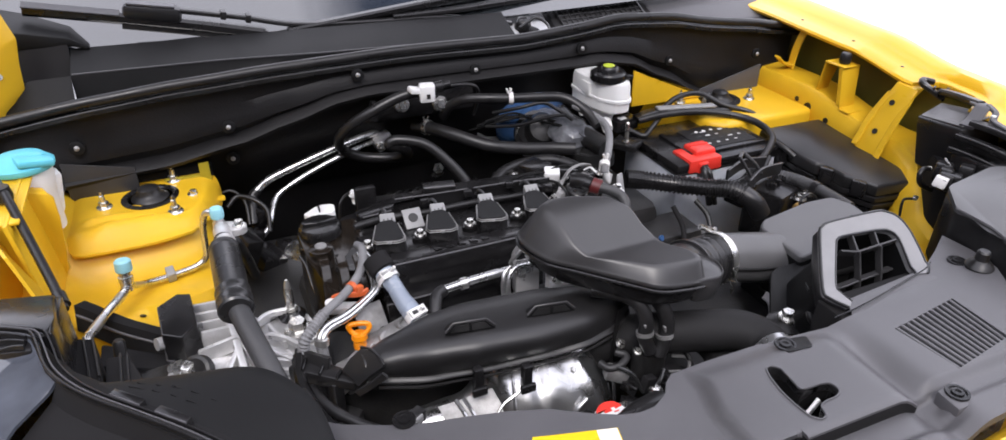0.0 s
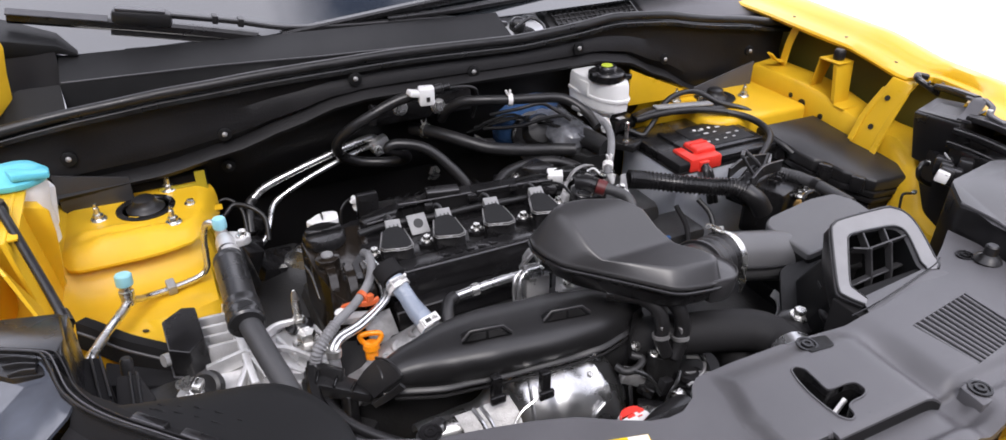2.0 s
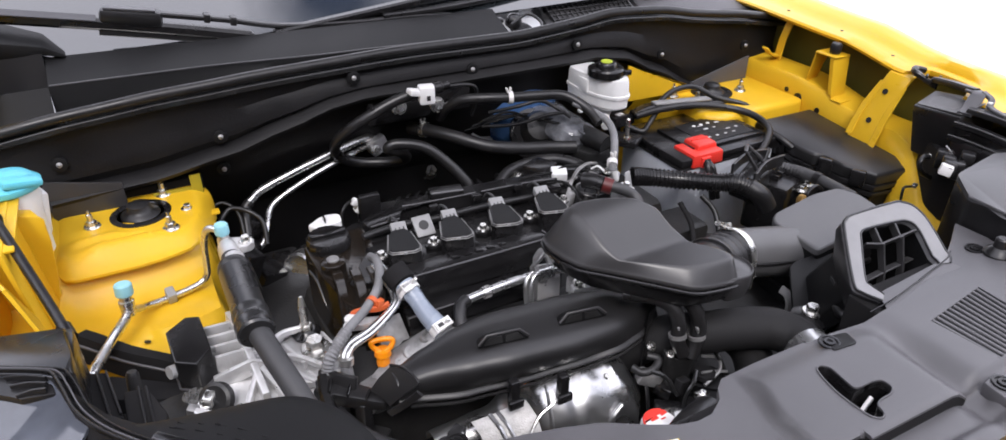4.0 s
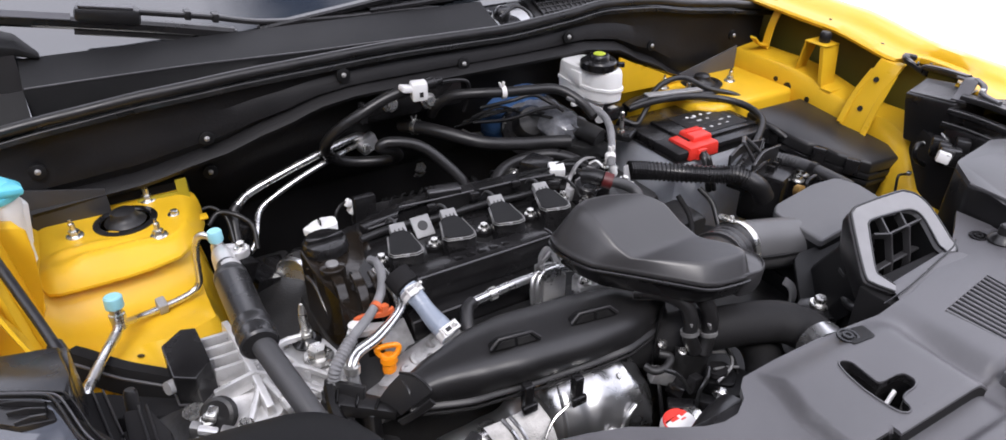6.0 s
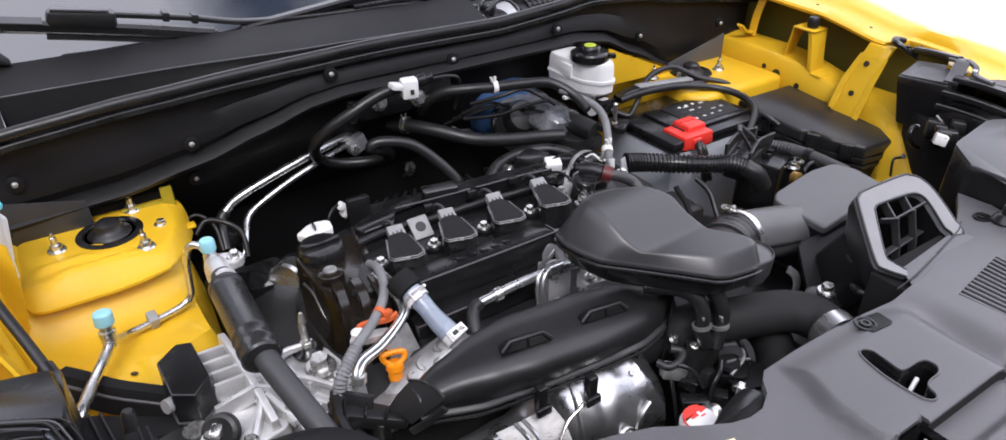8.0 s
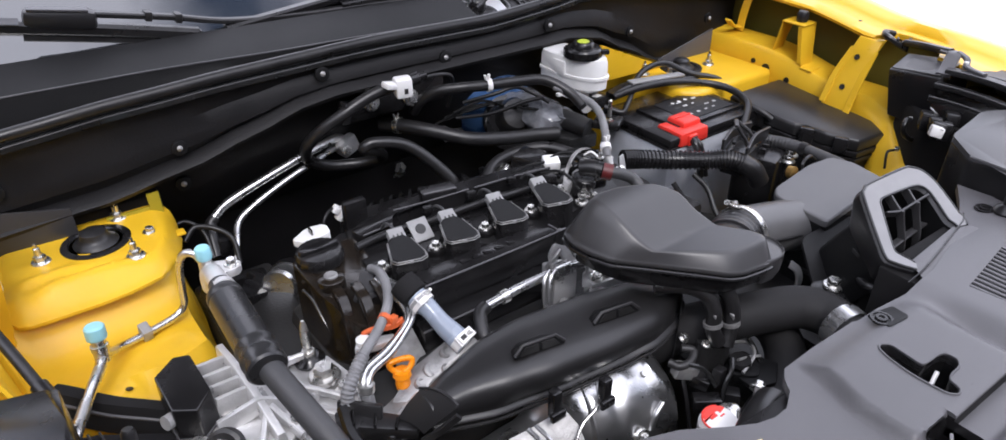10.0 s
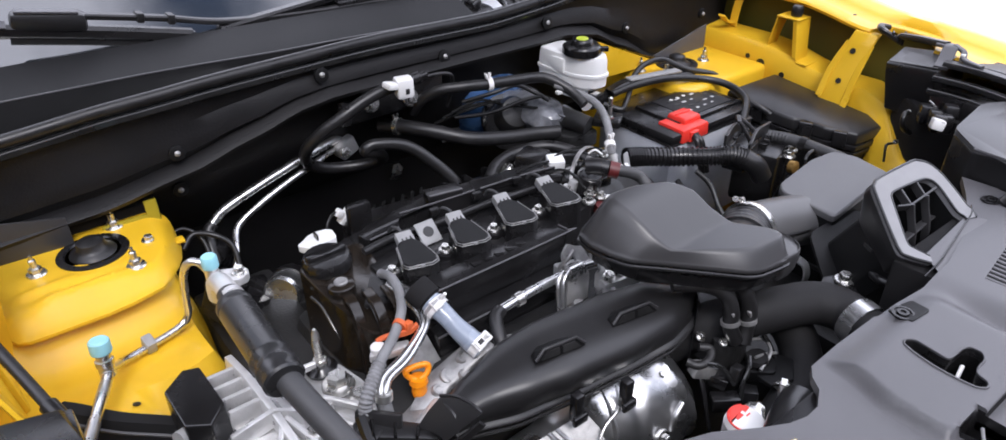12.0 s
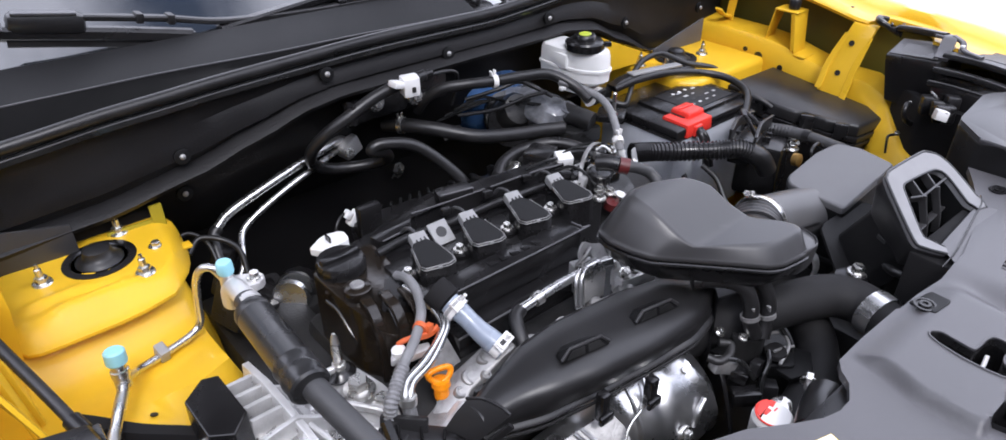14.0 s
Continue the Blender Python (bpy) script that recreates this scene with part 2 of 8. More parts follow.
def prism(pts, z0, z1, b=0.003, draft=1.0, bm=None, seg=2):
    """An outline raised from z0 to z1 (a height or a function of x, y), drawn in by draft at the top."""
    up = z1 if callable(z1) else (lambda x, y: z1)
    cx, cy = sum(p[0] for p in pts) / len(pts), sum(p[1] for p in pts) / len(pts)
    low = [(x, y, z0) for x, y in pts]
    high = [(cx + (x - cx) * draft, cy + (y - cy) * draft, up(x, y)) for x, y in pts]
    return loft([low, high], bm, b=b, seg=seg)


def curve(pts, res=8):
    """A smooth line through points."""
    p = [Vector(q) for q in pts]
    if len(p) < 3:
        return [p[0].lerp(p[-1], i / res) for i in range(res + 1)]
    p = [2 * p[0] - p[1], *p, 2 * p[-1] - p[-2]]
    out = []
    for a, b, c, d in zip(p, p[1:], p[2:], p[3:]):
        for i in range(res):
            t = i / res
            out.append(0.5 * ((2 * b) + (c - a) * t + (2 * a - 5 * b + 4 * c - d) * t * t + (3 * b - a - 3 * c + d) * t ** 3))
    out.append(p[-2])
    return out


def sweep(line, section, bm=None, cap=True, sizes=None, up=(0, 0, 1), fixed=False):
    """A section (list of 2D points) drawn along a line."""
    bm = bm or bmesh.new()
    n = len(line)
    side = None
    rings = []
    for i, p in enumerate(line):
        d = (line[min(i + 1, n - 1)] - line[max(i - 1, 0)]).normalized()
        if side is None or fixed:
            ref = Vector(up)
            side = d.cross(ref)
            if side.length < 0.05:
                side = d.cross(Vector((1, 0.2, 0)))
        side = (side - d * side.dot(d)).normalized()
        over = side.cross(d)
        k = sizes(i / (n - 1)) if sizes else 1.0
        rings.append([p + side * (x * k) + over * (y * k) for x, y in section])
    return loft(rings, bm, cap)


def circle(r, seg=14, squash=1.0):
    return [(r * math.cos(2 * math.pi * i / seg), r * squash * math.sin(2 * math.pi * i / seg)) for i in range(seg)]


def tube(pts, r, seg=14, res=8, bm=None, sizes=None):
    return sweep(curve(pts, res), circle(r, seg), bm, sizes=sizes)


def strip(pts, w, h, res=8, bm=None, up=(0, 0, 1)):
    b = min(w, h) * 0.25
    sec = [(-w / 2 + b, -h / 2), (w / 2 - b, -h / 2), (w / 2, -h / 2 + b), (w / 2, h / 2 - b),
           (w / 2 - b, h / 2), (-w / 2 + b, h / 2), (-w / 2, h / 2 - b), (-w / 2, -h / 2 + b)]
    return sweep(curve(pts, res), sec, bm, up=up, fixed=True)


def lathe(prof, at=(0, 0, 0), axis=(0, 0, 1), seg=24, bm=None):
    """A turned body: (radius, height) pairs along an axis."""
    m = axes(axis)
    rings = [[Vector(at) + m @ Vector((max(r, 1e-5) * math.cos(a), max(r, 1e-5) * math.sin(a), h))
              for a in (2 * math.pi * i / seg for i in range(seg))] for r, h in prof]
    return loft(rings, bm)


def hexhead(at, axis, r, h, bm=None):
    m = axes(axis)
    rings = [[Vector(at) + m @ Vector((k * r * math.cos(a), k * r * math.sin(a), z)) for a in (math.pi / 3 * i for i in range(6))]
             for k, z in ((1, 0), (1, h * 0.85), (0.88, h))]
    return loft(rings, bm)


def bolt_shape(r=0.006, stud=0.0):
    bm = lathe([(0, -0.002), (r * 1.55, -0.002), (r * 1.6, 0.0), (r * 1.45, r * 0.25), (r * 0.9, r * 0.35)], seg=18)
    hexhead((0, 0, r * 0.3), (0, 0, 1), r, r * 0.95, bm)
    if stud:
        lathe([(0, 0), (r * 0.55, 0), (r * 0.55, stud * 0.75), (r * 0.33, stud * 0.8), (r * 0.28, stud), (0, stud)], bm=bm, seg=12)
    return bm


def fillet_sheet(profile, xs, bm=None):
    """A skin from profile(x), a list of (y, z), over the stations xs."""
    return loft([[(x, y, z) for y, z in profile(x)] for x in xs], bm, cap=False, closed=False)


def thicken(bm, t):
    """Gives a skin a thickness t, away from its normals."""
    bmesh.ops.recalc_face_normals(bm, faces=bm.faces)
    bmesh.ops.solidify(bm, geom=list(bm.faces), thickness=t)
    return bm


def ease(x, table):
    """A value between the rows of a table of (x, value), eased."""
    if x <= table[0][0]:
        return table[0][1]
    for (a, u), (b, v) in zip(table, table[1:]):
        if x <= b:
            t = (x - a) / (b - a)
            return u + (v - u) * (3 * t * t - 2 * t ** 3) * 0.5 + (v - u) * t * 0.5
    return table[-1][1]


def steps(a, b, n):
    return [a + (b - a) * i / (n - 1) for i in range(n)]


def smooth(x, a, b):
    t = min(1, max(0, (x - a) / (b - a)))
    return t * t * (3 - 2 * t)


def rounded(pts, r=0.006, n=4):
    """An outline with rounded corners."""
    out, m = [], len(pts)
    for i in range(m):
        a, b, c = Vector(pts[i - 1]), Vector(pts[i]), Vector(pts[(i + 1) % m])
        u, v = (a - b), (c - b)
        k = min(r, u.length * 0.45, v.length * 0.45)
        p, q = b + u.normalized() * k, b + v.normalized() * k
        for j in range(n + 1):
            t = j / n
            out.append(tuple((1 - t) ** 2 * p + 2 * t * (1 - t) * b + t * t * q))
    return out


def pierced(outer, holes, height, thick, cell=0.006):
    """A moulded sheet with openings through it."""
    bm = bmesh.new()
    for loop in (outer, *holes):
        vs = [bm.verts.new((*p, 0)) for p in loop]
        for i in range(len(vs)):
            bm.edges.new((vs[i - 1], vs[i]))
    bmesh.ops.triangle_fill(bm, use_beauty=True, use_dissolve=False, edges=list(bm.edges))
    for _ in range(7):
        long = [e for e in bm.edges if e.calc_length() > cell]
        if not long:
            break
        bmesh.ops.subdivide_edges(bm, edges=long, cuts=1)
        bmesh.ops.triangulate(bm, faces=list(bm.faces))
    for f in bm.faces:
        if f.normal.z < 0:
            f.normal_flip()
    for v in bm.verts:
        v.co.z = height(v.co.x, v.co.y)
    low = bmesh.ops.extrude_face_region(bm, geom=list(bm.faces))
    for g in low["geom"]:
        if isinstance(g, bmesh.types.BMVert):
            g.co.z -= thick
    return bm


BOLT = to_mesh("bolt", bolt_shape(0.0058), STEEL)
BOLT_BIG = to_mesh("bolt", bolt_shape(0.010), STEEL)
STUD = to_mesh("stud", bolt_shape(0.0075, 0.026), STEEL)
MID = 0.4325


# ---- ground and car body ----
def plate(pts, bm=None):
    bm = bm or bmesh.new()
    bm.faces.new([bm.verts.new(p) for p in pts])
    return bm


ground = solo("ground", box((0.4, 1.0, -0.15), (900, 900, 0.3), 0), STONE, "pale concrete ground under the car", "ground", kind="structure")

# Unseen wall, added to darken faces turned to the front.
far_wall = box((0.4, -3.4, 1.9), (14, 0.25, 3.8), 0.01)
solo("wall_behind_blocker", far_wall, WALL, "unseen dark wall added to cut light from the front", "wall", kind="structure")

# Second unseen wall, added to darken faces turned to the left.
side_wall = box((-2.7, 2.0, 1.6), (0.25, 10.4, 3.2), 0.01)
solo("wall_side_blocker", side_wall, WALL, "unseen dark wall added to cut light from the side", "wall", kind="structure")

body = thing("car", (MID, 1.0, 0.0), "yellow painted car with an open engine bay", "car")

FENDER = [(0.30, 0.955), (0.50, 0.985), (0.72, 1.010), (0.84, 1.014), (1.0, 1.038), (1.27, 1.052), (1.9, 1.075)]


def fender_rows(side):
    rows = []
    for y in steps(0.45, 2.0, 90):
        z = ease(y, FENDER)
        notch = smooth(y, 0.735, 0.752) * smooth(y, 0.855, 0.83)
        bow = 0.02 * smooth(y, 1.0, 0.5)
        prof = [(1.170, z - 0.010), (1.166, z - 0.004), (1.170, z), (1.195, z + 0.003), (1.218, z + 0.003), (1.226, z + 0.009), (1.250, z + 0.018), (1.275, z + 0.018),
                (1.304, z + 0.004), (1.335, z - 0.028), (1.356, z - 0.085), (1.366, z - 0.20), (1.372, 0.55), (1.360, 0.24)]
        prof = [(x + 0.055 * notch * max(0.0, 1.245 - x) / 0.075, h) for x, h in prof]
        rows.append([((x - bow) if side > 0 else 2 * MID - x + bow, y, h) for x, h in prof])
    return rows


for side in (1, -1):
    part("fender", thicken(loft(fender_rows(side), cap=False, closed=False), 0.0015), YELLOW_OUT, body, "glossy yellow front fender")


def apron_rows(side):
    rows = []
    for y in steps(0.62, 1.30, 18):
        z = ease(y, FENDER)
        drop = 0.032 * smooth(y, 1.06, 0.86) + 0.085 * smooth(y, 0.82, 0.66)
        prof = [(1.10, 0.25), (1.128, 0.80), (1.134, 0.90 - drop), (1.136, 0.936 - drop), (1.143, 0.945 - drop), (1.20, 0.950 - drop), (1.208, 0.944 - drop),
                (1.210, 0.90 - drop), (1.215, 0.55), (1.215, 0.25)]
        swell = 0.085 * smooth(y, 0.81, 0.73) if side > 0 else 0
        rows.append([((x if side > 0 else 2 * MID - x - 0.012) - swell * smooth(h, 0.92, 0.80) * (1 if x < 1.16 else 0), y, h) for x, h in prof])
    return rows


for side in (1, -1):
    part("apron", thicken(loft(apron_rows(side), cap=False, closed=False), 0.0015), YELLOW, body, "yellow inner wing panel")


# the tower on the washer bottle's side, with the wheel house falling away in front of it
def tower_rows():
    line = [(1.27, 0.78), (1.245, 0.885), (1.225, 0.890), (1.19, 0.894), (1.12, 0.894), (1.075, 0.890), (1.056, 0.884), (1.048, 0.878), (1.044, 0.872), (1.041, 0.866), (1.038, 0.862), (1.026, 0.850),
            (1.004, 0.838), (0.970, 0.841), (0.93, 0.851), (0.905, 0.860), (0.894, 0.862), (0.889, 0.852), (0.886, 0.806), (0.850, 0.802), (0.818, 0.798), (0.812, 0.79), (0.81, 0.60)]
    rows = []
    for x in (-0.290, -0.240, -0.222, -0.210, -0.19, -0.16, -0.13, -0.10, -0.075, -0.055, -0.038, -0.026, -0.018, -0.014):
        fall = 0.10 * smooth(x, -0.045, -0.013) ** 2
        lift = 0.03 * smooth(x, -0.205, -0.235)
        row = []
        for y, z in line:
            skew = 0.012 * smooth(x, -0.20, -0.05) if 1.02 < y < 1.08 else 0.0
            pull = 0.035 * smooth(x, -0.08, -0.02) if y < 1.08 else 0.0
            sink = 0.08 * smooth(x, -0.150, -0.085) * smooth(y, 0.935, 0.890)
            row.append((x, y + skew + pull * 0.6, z - fall + lift - sink))
        rows.append(row)
    rows.append([(-0.012, y, 0.60) for x, y, z in rows[-1]])
    return rows


part("strut_tower", thicken(loft(tower_rows(), cap=False, closed=False), 0.0015), YELLOW, body, "yellow strut tower with pressed lip", 50)
far = [(0.88, 1.30), (0.89, 1.05), (0.92, 1.02), (1.132, 1.02), (1.132, 1.30)]
part("strut_tower", prism(far, 0.55, 0.912, 0.012, seg=3), YELLOW, body, "yellow strut tower")
# the pressed cap of the near tower, its lip proud of the face below
def cap_front(x):
    return 1.033 + 0.010 * smooth(x, -0.12, -0.05) + 0.115 * max(0, (x + 0.062) / 0.055) ** 2


def cap_height(x, y):
    d = y - cap_front(x)
    z = 0.9095 - 0.021 * (1 - smooth(d, -0.006, 0.036)) - 0.013 * (1 - smooth(-0.002 - x, 0.0, 0.03)) - 0.010 * (1 - smooth(x, -0.236, -0.205))
    u = (y - 1.074 - 0.10 * (x + 0.13)) / 0.011
    z += 0.0065 * math.exp(-u * u) * smooth(x, -0.195, -0.165) * smooth(x, -0.060, -0.10)
    u = (y - 1.098 - 0.06 * (x + 0.15)) / 0.009
    z += 0.0055 * math.exp(-u * u) * smooth(x, -0.21, -0.19) * smooth(x, -0.125, -0.15)
    z -= 0.006 * math.exp(-((y - 1.086) / 0.007) ** 2) * smooth(x, -0.17, -0.13) * smooth(x, -0.05, -0.08)
    return z - 0.03 * smooth(y, 1.225, 1.25)


cap_o = [(-0.233, 1.20), (-0.229, 1.10), (-0.222, 1.050), (-0.214, 1.038), (-0.202, 1.0335), (-0.18, 1.033), (-0.15, 1.033), (-0.12, 1.033), (-0.095, 1.036), (-0.07, 1.042), (-0.055, 1.046), (-0.042, 1.060), (-0.026, 1.086),
         (-0.015, 1.115), (-0.006, 1.150), (-0.003, 1.185), (-0.010, 1.212), (-0.03, 1.232), (-0.08, 1.245), (-0.22, 1.245)]
cap_bm = pierced(cap_o, [], cap_height, 0.004, 0.010)
part("tower_cap", cap_bm, YELLOW, body, "pressed yellow cap with a lip", 50)
part("tower_tab", box((-0.012, 1.150, 0.884), (0.024, 0.016, 0.004), 0.0015), YELLOW, body)

for side in (1, -1):
    px = (lambda v: v) if side > 0 else (lambda v: 2 * MID - v)
    # Unseen panel, added to stop ground light reaching the wing gap.
    part("arch_light_block", box((px(1.29), 1.15, 0.74), (0.152, 1.45, 0.05), 0.01), BLACK, body, "added black panel blocking ground light in the wing")
    # Wall under the fender takes its shade from the olive colour.
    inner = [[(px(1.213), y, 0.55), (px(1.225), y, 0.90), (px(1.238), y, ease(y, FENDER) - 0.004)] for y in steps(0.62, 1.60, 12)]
    part("inner_wing", thicken(loft(inner, cap=False, closed=False), 0.0015), OLIVE, body, "yellow inner wing wall in a dark shade colour")
# small fasteners on the wing flange
for y in (0.80, 0.90, 1.02, 1.16):
    placed("hole", to_mesh("hole", lathe([(0, 0), (0.0032, 0), (0.0028, 0.0008), (0, 0.001)], seg=12), DEEP), body, stand((1.196, y, ease(y, FENDER) + 0.0032)))

hg = bmesh.new()
loft([[(-0.300, 1.22, 0.99), (-0.262, 1.285, 1.02), (-0.254, 1.285, 1.02), (-0.290, 1.215, 0.99)], [(-0.300, 1.22, 1.06), (-0.253, 1.262, 1.070), (-0.245, 1.258, 1.070), (-0.290, 1.215, 1.06)], [(-0.30, 1.22, 1.10), (-0.248, 1.256, 1.112), (-0.240, 1.252, 1.112), (-0.29, 1.215, 1.10)],
      [(-0.30, 1.22, 1.13), (-0.240, 1.25, 1.150), (-0.232, 1.245, 1.150), (-0.29, 1.215, 1.13)], [(-0.31, 1.22, 1.17), (-0.258, 1.25, 1.22), (-0.250, 1.245, 1.22), (-0.30, 1.215, 1.17)]], hg, b=0.003)
part("hinge_post", hg, YELLOW, body, "yellow hinge plate")
placed("bolt", BOLT_BIG, body, stand((-0.272, 1.236, 1.10), (0.6, -0.8, 0.1), s=0.6))

# bulkhead and cowl face
SEAL = [(-0.32, 1.036), (-0.20, 1.054), (-0.03, 1.067), (0.13, 1.074), (0.33, 1.078), (0.56, 1.073), (0.67, 1.079), (0.75, 1.089), (0.855, 1.083), (1.03, 1.054), (1.235, 1.024)]
RIDGE = [(-0.32, 0.93), (-0.082, 0.941), (0.038, 0.960), (0.129, 0.984), (0.213, 1.007), (0.267, 1.013), (0.64, 1.012), (0.713, 1.014), (0.79, 1.002), (0.876, 0.961), (0.99, 0.900), (1.2, 0.885)]


def wall_profile(x):
    s, r = ease(x, SEAL), ease(x, RIDGE)
    h = s - r
    return [(1.215, s - 0.008), (1.204, s - 0.014), (1.200, s - 0.022), (1.203, r + h * 0.55), (1.196, r + h * 0.40), (1.194, r + h * 0.22), (1.203, r + 0.013), (1.188, r + 0.006),
            (1.181, r), (1.184, r - 0.006), (1.202, r - 0.008), (1.222, r - 0.014), (1.232, r - 0.05), (1.262, 0.86), (1.315, 0.80), (1.335, 0.70), (1.335, 0.25)]


part("bulkhead", thicken(fillet_sheet(wall_profile, steps(-0.31, 1.215, 60)), 0.002), MAT_DARK, body, "black insulated bulkhead", 30)
part("bulkhead_plate", prism([(-0.222, 1.186), (-0.122, 1.1815), (-0.122, 1.1855), (-0.222, 1.190)], 0.885, lambda x, y: 0.970 - 0.029 * (x + 0.22) / 0.13, 0.001), LIDBLK, body, "dark grey panel")
part("bulkhead_plate", prism([(0.960, 1.172), (1.112, 1.168), (1.112, 1.172), (0.960, 1.176)], 0.88, lambda x, y: 0.925 + 0.037 * smooth(x, 0.97, 1.09), 0.001), COVER, body, "dark grey panel")
part("bulkhead_foot", prism([(-0.240, 1.206), (-0.010, 1.2075), (-0.010, 1.255), (-0.240, 1.255)], 0.88, 0.923, 0.004), MATTE, body, "black foot of the bulkhead")
# This gusset's colour carries its shade below the bulkhead.
part("yellow_gusset", prism([(-0.086, 1.1925), (-0.014, 1.1905), (-0.014, 1.1945), (-0.086, 1.1965)], 0.86, 0.914, 0.001, bm=prism([(-0.030, 1.1895), (-0.014, 1.1890), (-0.014, 1.1940), (-0.030, 1.1945)], 0.87, 0.934, 0.001)), OLIVELIT, body)
part("yellow_gusset", prism([(0.79, 1.165), (0.98, 1.160), (0.98, 1.166), (0.79, 1.171)], 0.915, lambda x, y: 0.990 - 0.085 * (x - 0.79) / 0.19, 0.001), YELLOW, body)
part("undertray", box((MID, 0.80, 0.22), (1.62, 1.15, 0.03), 0.004), DEEP, body, "black undertray")

# bumper nose in front of the cover
nose = []
for x in steps(-0.42, 1.285, 30):
    u = (x - MID) / 0.85
    y = 0.252 + 0.20 * abs(u) ** 2.4
    z = 0.928 - 0.02 * abs(u) ** 2
    nose.append([(x, y + 0.02, z - 0.02), (x, y + 0.004, z), (x, y - 0.02, z - 0.002), (x, y - 0.06, z - 0.03), (x, y - 0.085, z - 0.10), (x, y - 0.09, 0.60), (x, y - 0.04, 0.20)])
part("bumper", thicken(loft(nose, cap=False, closed=False), 0.002), YELLOW_OUT, body, "yellow front bumper edge")

# the raised bonnet, lined in black
bon = []
for x in steps(-0.27, 1.135, 12):
    u = (x - MID) / 0.70
    bon.append([(x, 1.30 - 0.34 * t - 0.02 * (1 - u * u) * t, 1.265 + 0.92 * t - 0.03 * abs(u) ** 3 * t) for t in steps(0, 1, 8)])
part("bonnet", thicken(loft(bon, cap=False, closed=False), 0.03), MAT_DARK, body, "raised bonnet with black lining")

# brackets on the battery side's inner wing
hs = bmesh.new()
box((1.158, 1.000, 1.007), (0.042, 0.050, 0.004), 0.0018, bm=hs)
loft([[(1.138, 0.980, 1.007), (1.179, 0.976, 1.009), (1.179, 0.979, 1.009), (1.138, 0.983, 1.007)], [(1.139, 0.973, 0.965), (1.176, 0.970, 0.965), (1.176, 0.973, 0.965), (1.139, 0.976, 0.965)],
      [(1.139, 0.966, 0.928), (1.174, 0.964, 0.928), (1.174, 0.967, 0.928), (1.139, 0.969, 0.928)]], hs, b=0.001)
loft([[(1.138, 1.021, 1.006), (1.179, 1.021, 1.009), (1.179, 1.024, 1.009), (1.138, 1.024, 1.006)], [(1.143, 1.031, 0.97), (1.176, 1.031, 0.97), (1.176, 1.034, 0.97), (1.143, 1.034, 0.97)],
      [(1.146, 1.038, 0.938), (1.174, 1.038, 0.938), (1.174, 1.041, 0.938), (1.146, 1.041, 0.938)]], hs, b=0.001)
box((1.157, 0.955, 0.9265), (0.040, 0.026, 0.004), 0.0015, bm=hs)
box((1.160, 1.050, 0.9395), (0.032, 0.022, 0.004), 0.0015, bm=hs)
strip([(1.139, 0.9835, 1.004), (1.140, 0.972, 0.934)], 0.003, 0.009, 4, hs, up=(0, 1, 0))
part("bump_stop_bracket", hs, YELLOW, body, "yellow U-shaped bump stop bracket")
bb = bmesh.new()
loft([[(1.108, 0.892, 0.880), (1.112, 0.838, 0.866), (1.116, 0.838, 0.866), (1.112, 0.892, 0.880)],
      [(1.129, 0.886, 0.935), (1.133, 0.837, 0.925), (1.137, 0.837, 0.925), (1.133, 0.886, 0.935)],
      [(1.150, 0.878, 0.990), (1.154, 0.834, 0.985), (1.158, 0.834, 0.985), (1.154, 0.878, 0.990)],
      [(1.160, 0.874, 1.010), (1.164, 0.832, 1.006), (1.180, 0.832, 1.008), (1.176, 0.874, 1.012)]], bb, b=0.0012)
strip([(1.114, 0.841, 0.878), (1.134, 0.841, 0.93), (1.158, 0.837, 0.99)], 0.004, 0.012, 6, bb, up=(0, 1, 0))
strip([(1.110, 0.890, 0.890), (1.130, 0.888, 0.94), (1.153, 0.876, 0.99)], 0.004, 0.012, 6, bb, up=(0, 1, 0))
part("wing_bracket", bb, YELLOW, body, "yellow stamped bracket with two holes")
hb = bmesh.new()
strip([(1.178, 1.150, 0.950), (1.181, 1.150, 0.975), (1.184, 1.148, 1.000), (1.196, 1.146, 1.035)], 0.018, 0.004, 6, hb, up=(1, 0, 0))
strip([(1.180, 1.152, 0.958), (1.160, 1.154, 0.962), (1.142, 1.156, 0.978)], 0.018, 0.004, 4, hb)
part("hinge_bracket", hb, YELLOW, body)
hole = lathe([(0, 0), (0.0065, 0), (0.0065, 0.0016), (0, 0.0016)], seg=18)
HOLE = to_mesh("hole", hole, DEEP)
for at, ax, s in (((1.1345, 1.040, 0.907), (-1, 0, 0), 1.35), ((1.1345, 1.072, 0.914), (-1, 0, 0), 0.8), ((1.1345, 0.988, 0.896), (-1, 0, 0), 0.9),
                  ((1.1460, 0.862, 0.976), (-0.93, 0, 0.36), 0.8), ((1.1265, 0.866, 0.922), (-0.93, 0, 0.36), 0.8), ((-0.133, 0.910, 0.8495), (0.25, 0.2, 0.94), 0.62)):
    placed("hole", HOLE, body, stand(at, ax, s=s))

# brackets beside the washer bottle
wb = bmesh.new()
box((-0.236, 0.985, 0.945), (0.006, 0.17, 0.15), 0.002, bm=wb, turn=(0, -6, 0))
box((-0.252, 0.985, 1.016), (0.044, 0.15, 0.004), 0.0015, bm=wb)
box((-0.231, 0.94, 0.93), (0.010, 0.012, 0.11), 0.003, bm=wb, turn=(0, -6, 0))
box((-0.231, 1.03, 0.93), (0.010, 0.012, 0.11), 0.003, bm=wb, turn=(0, -6, 0))
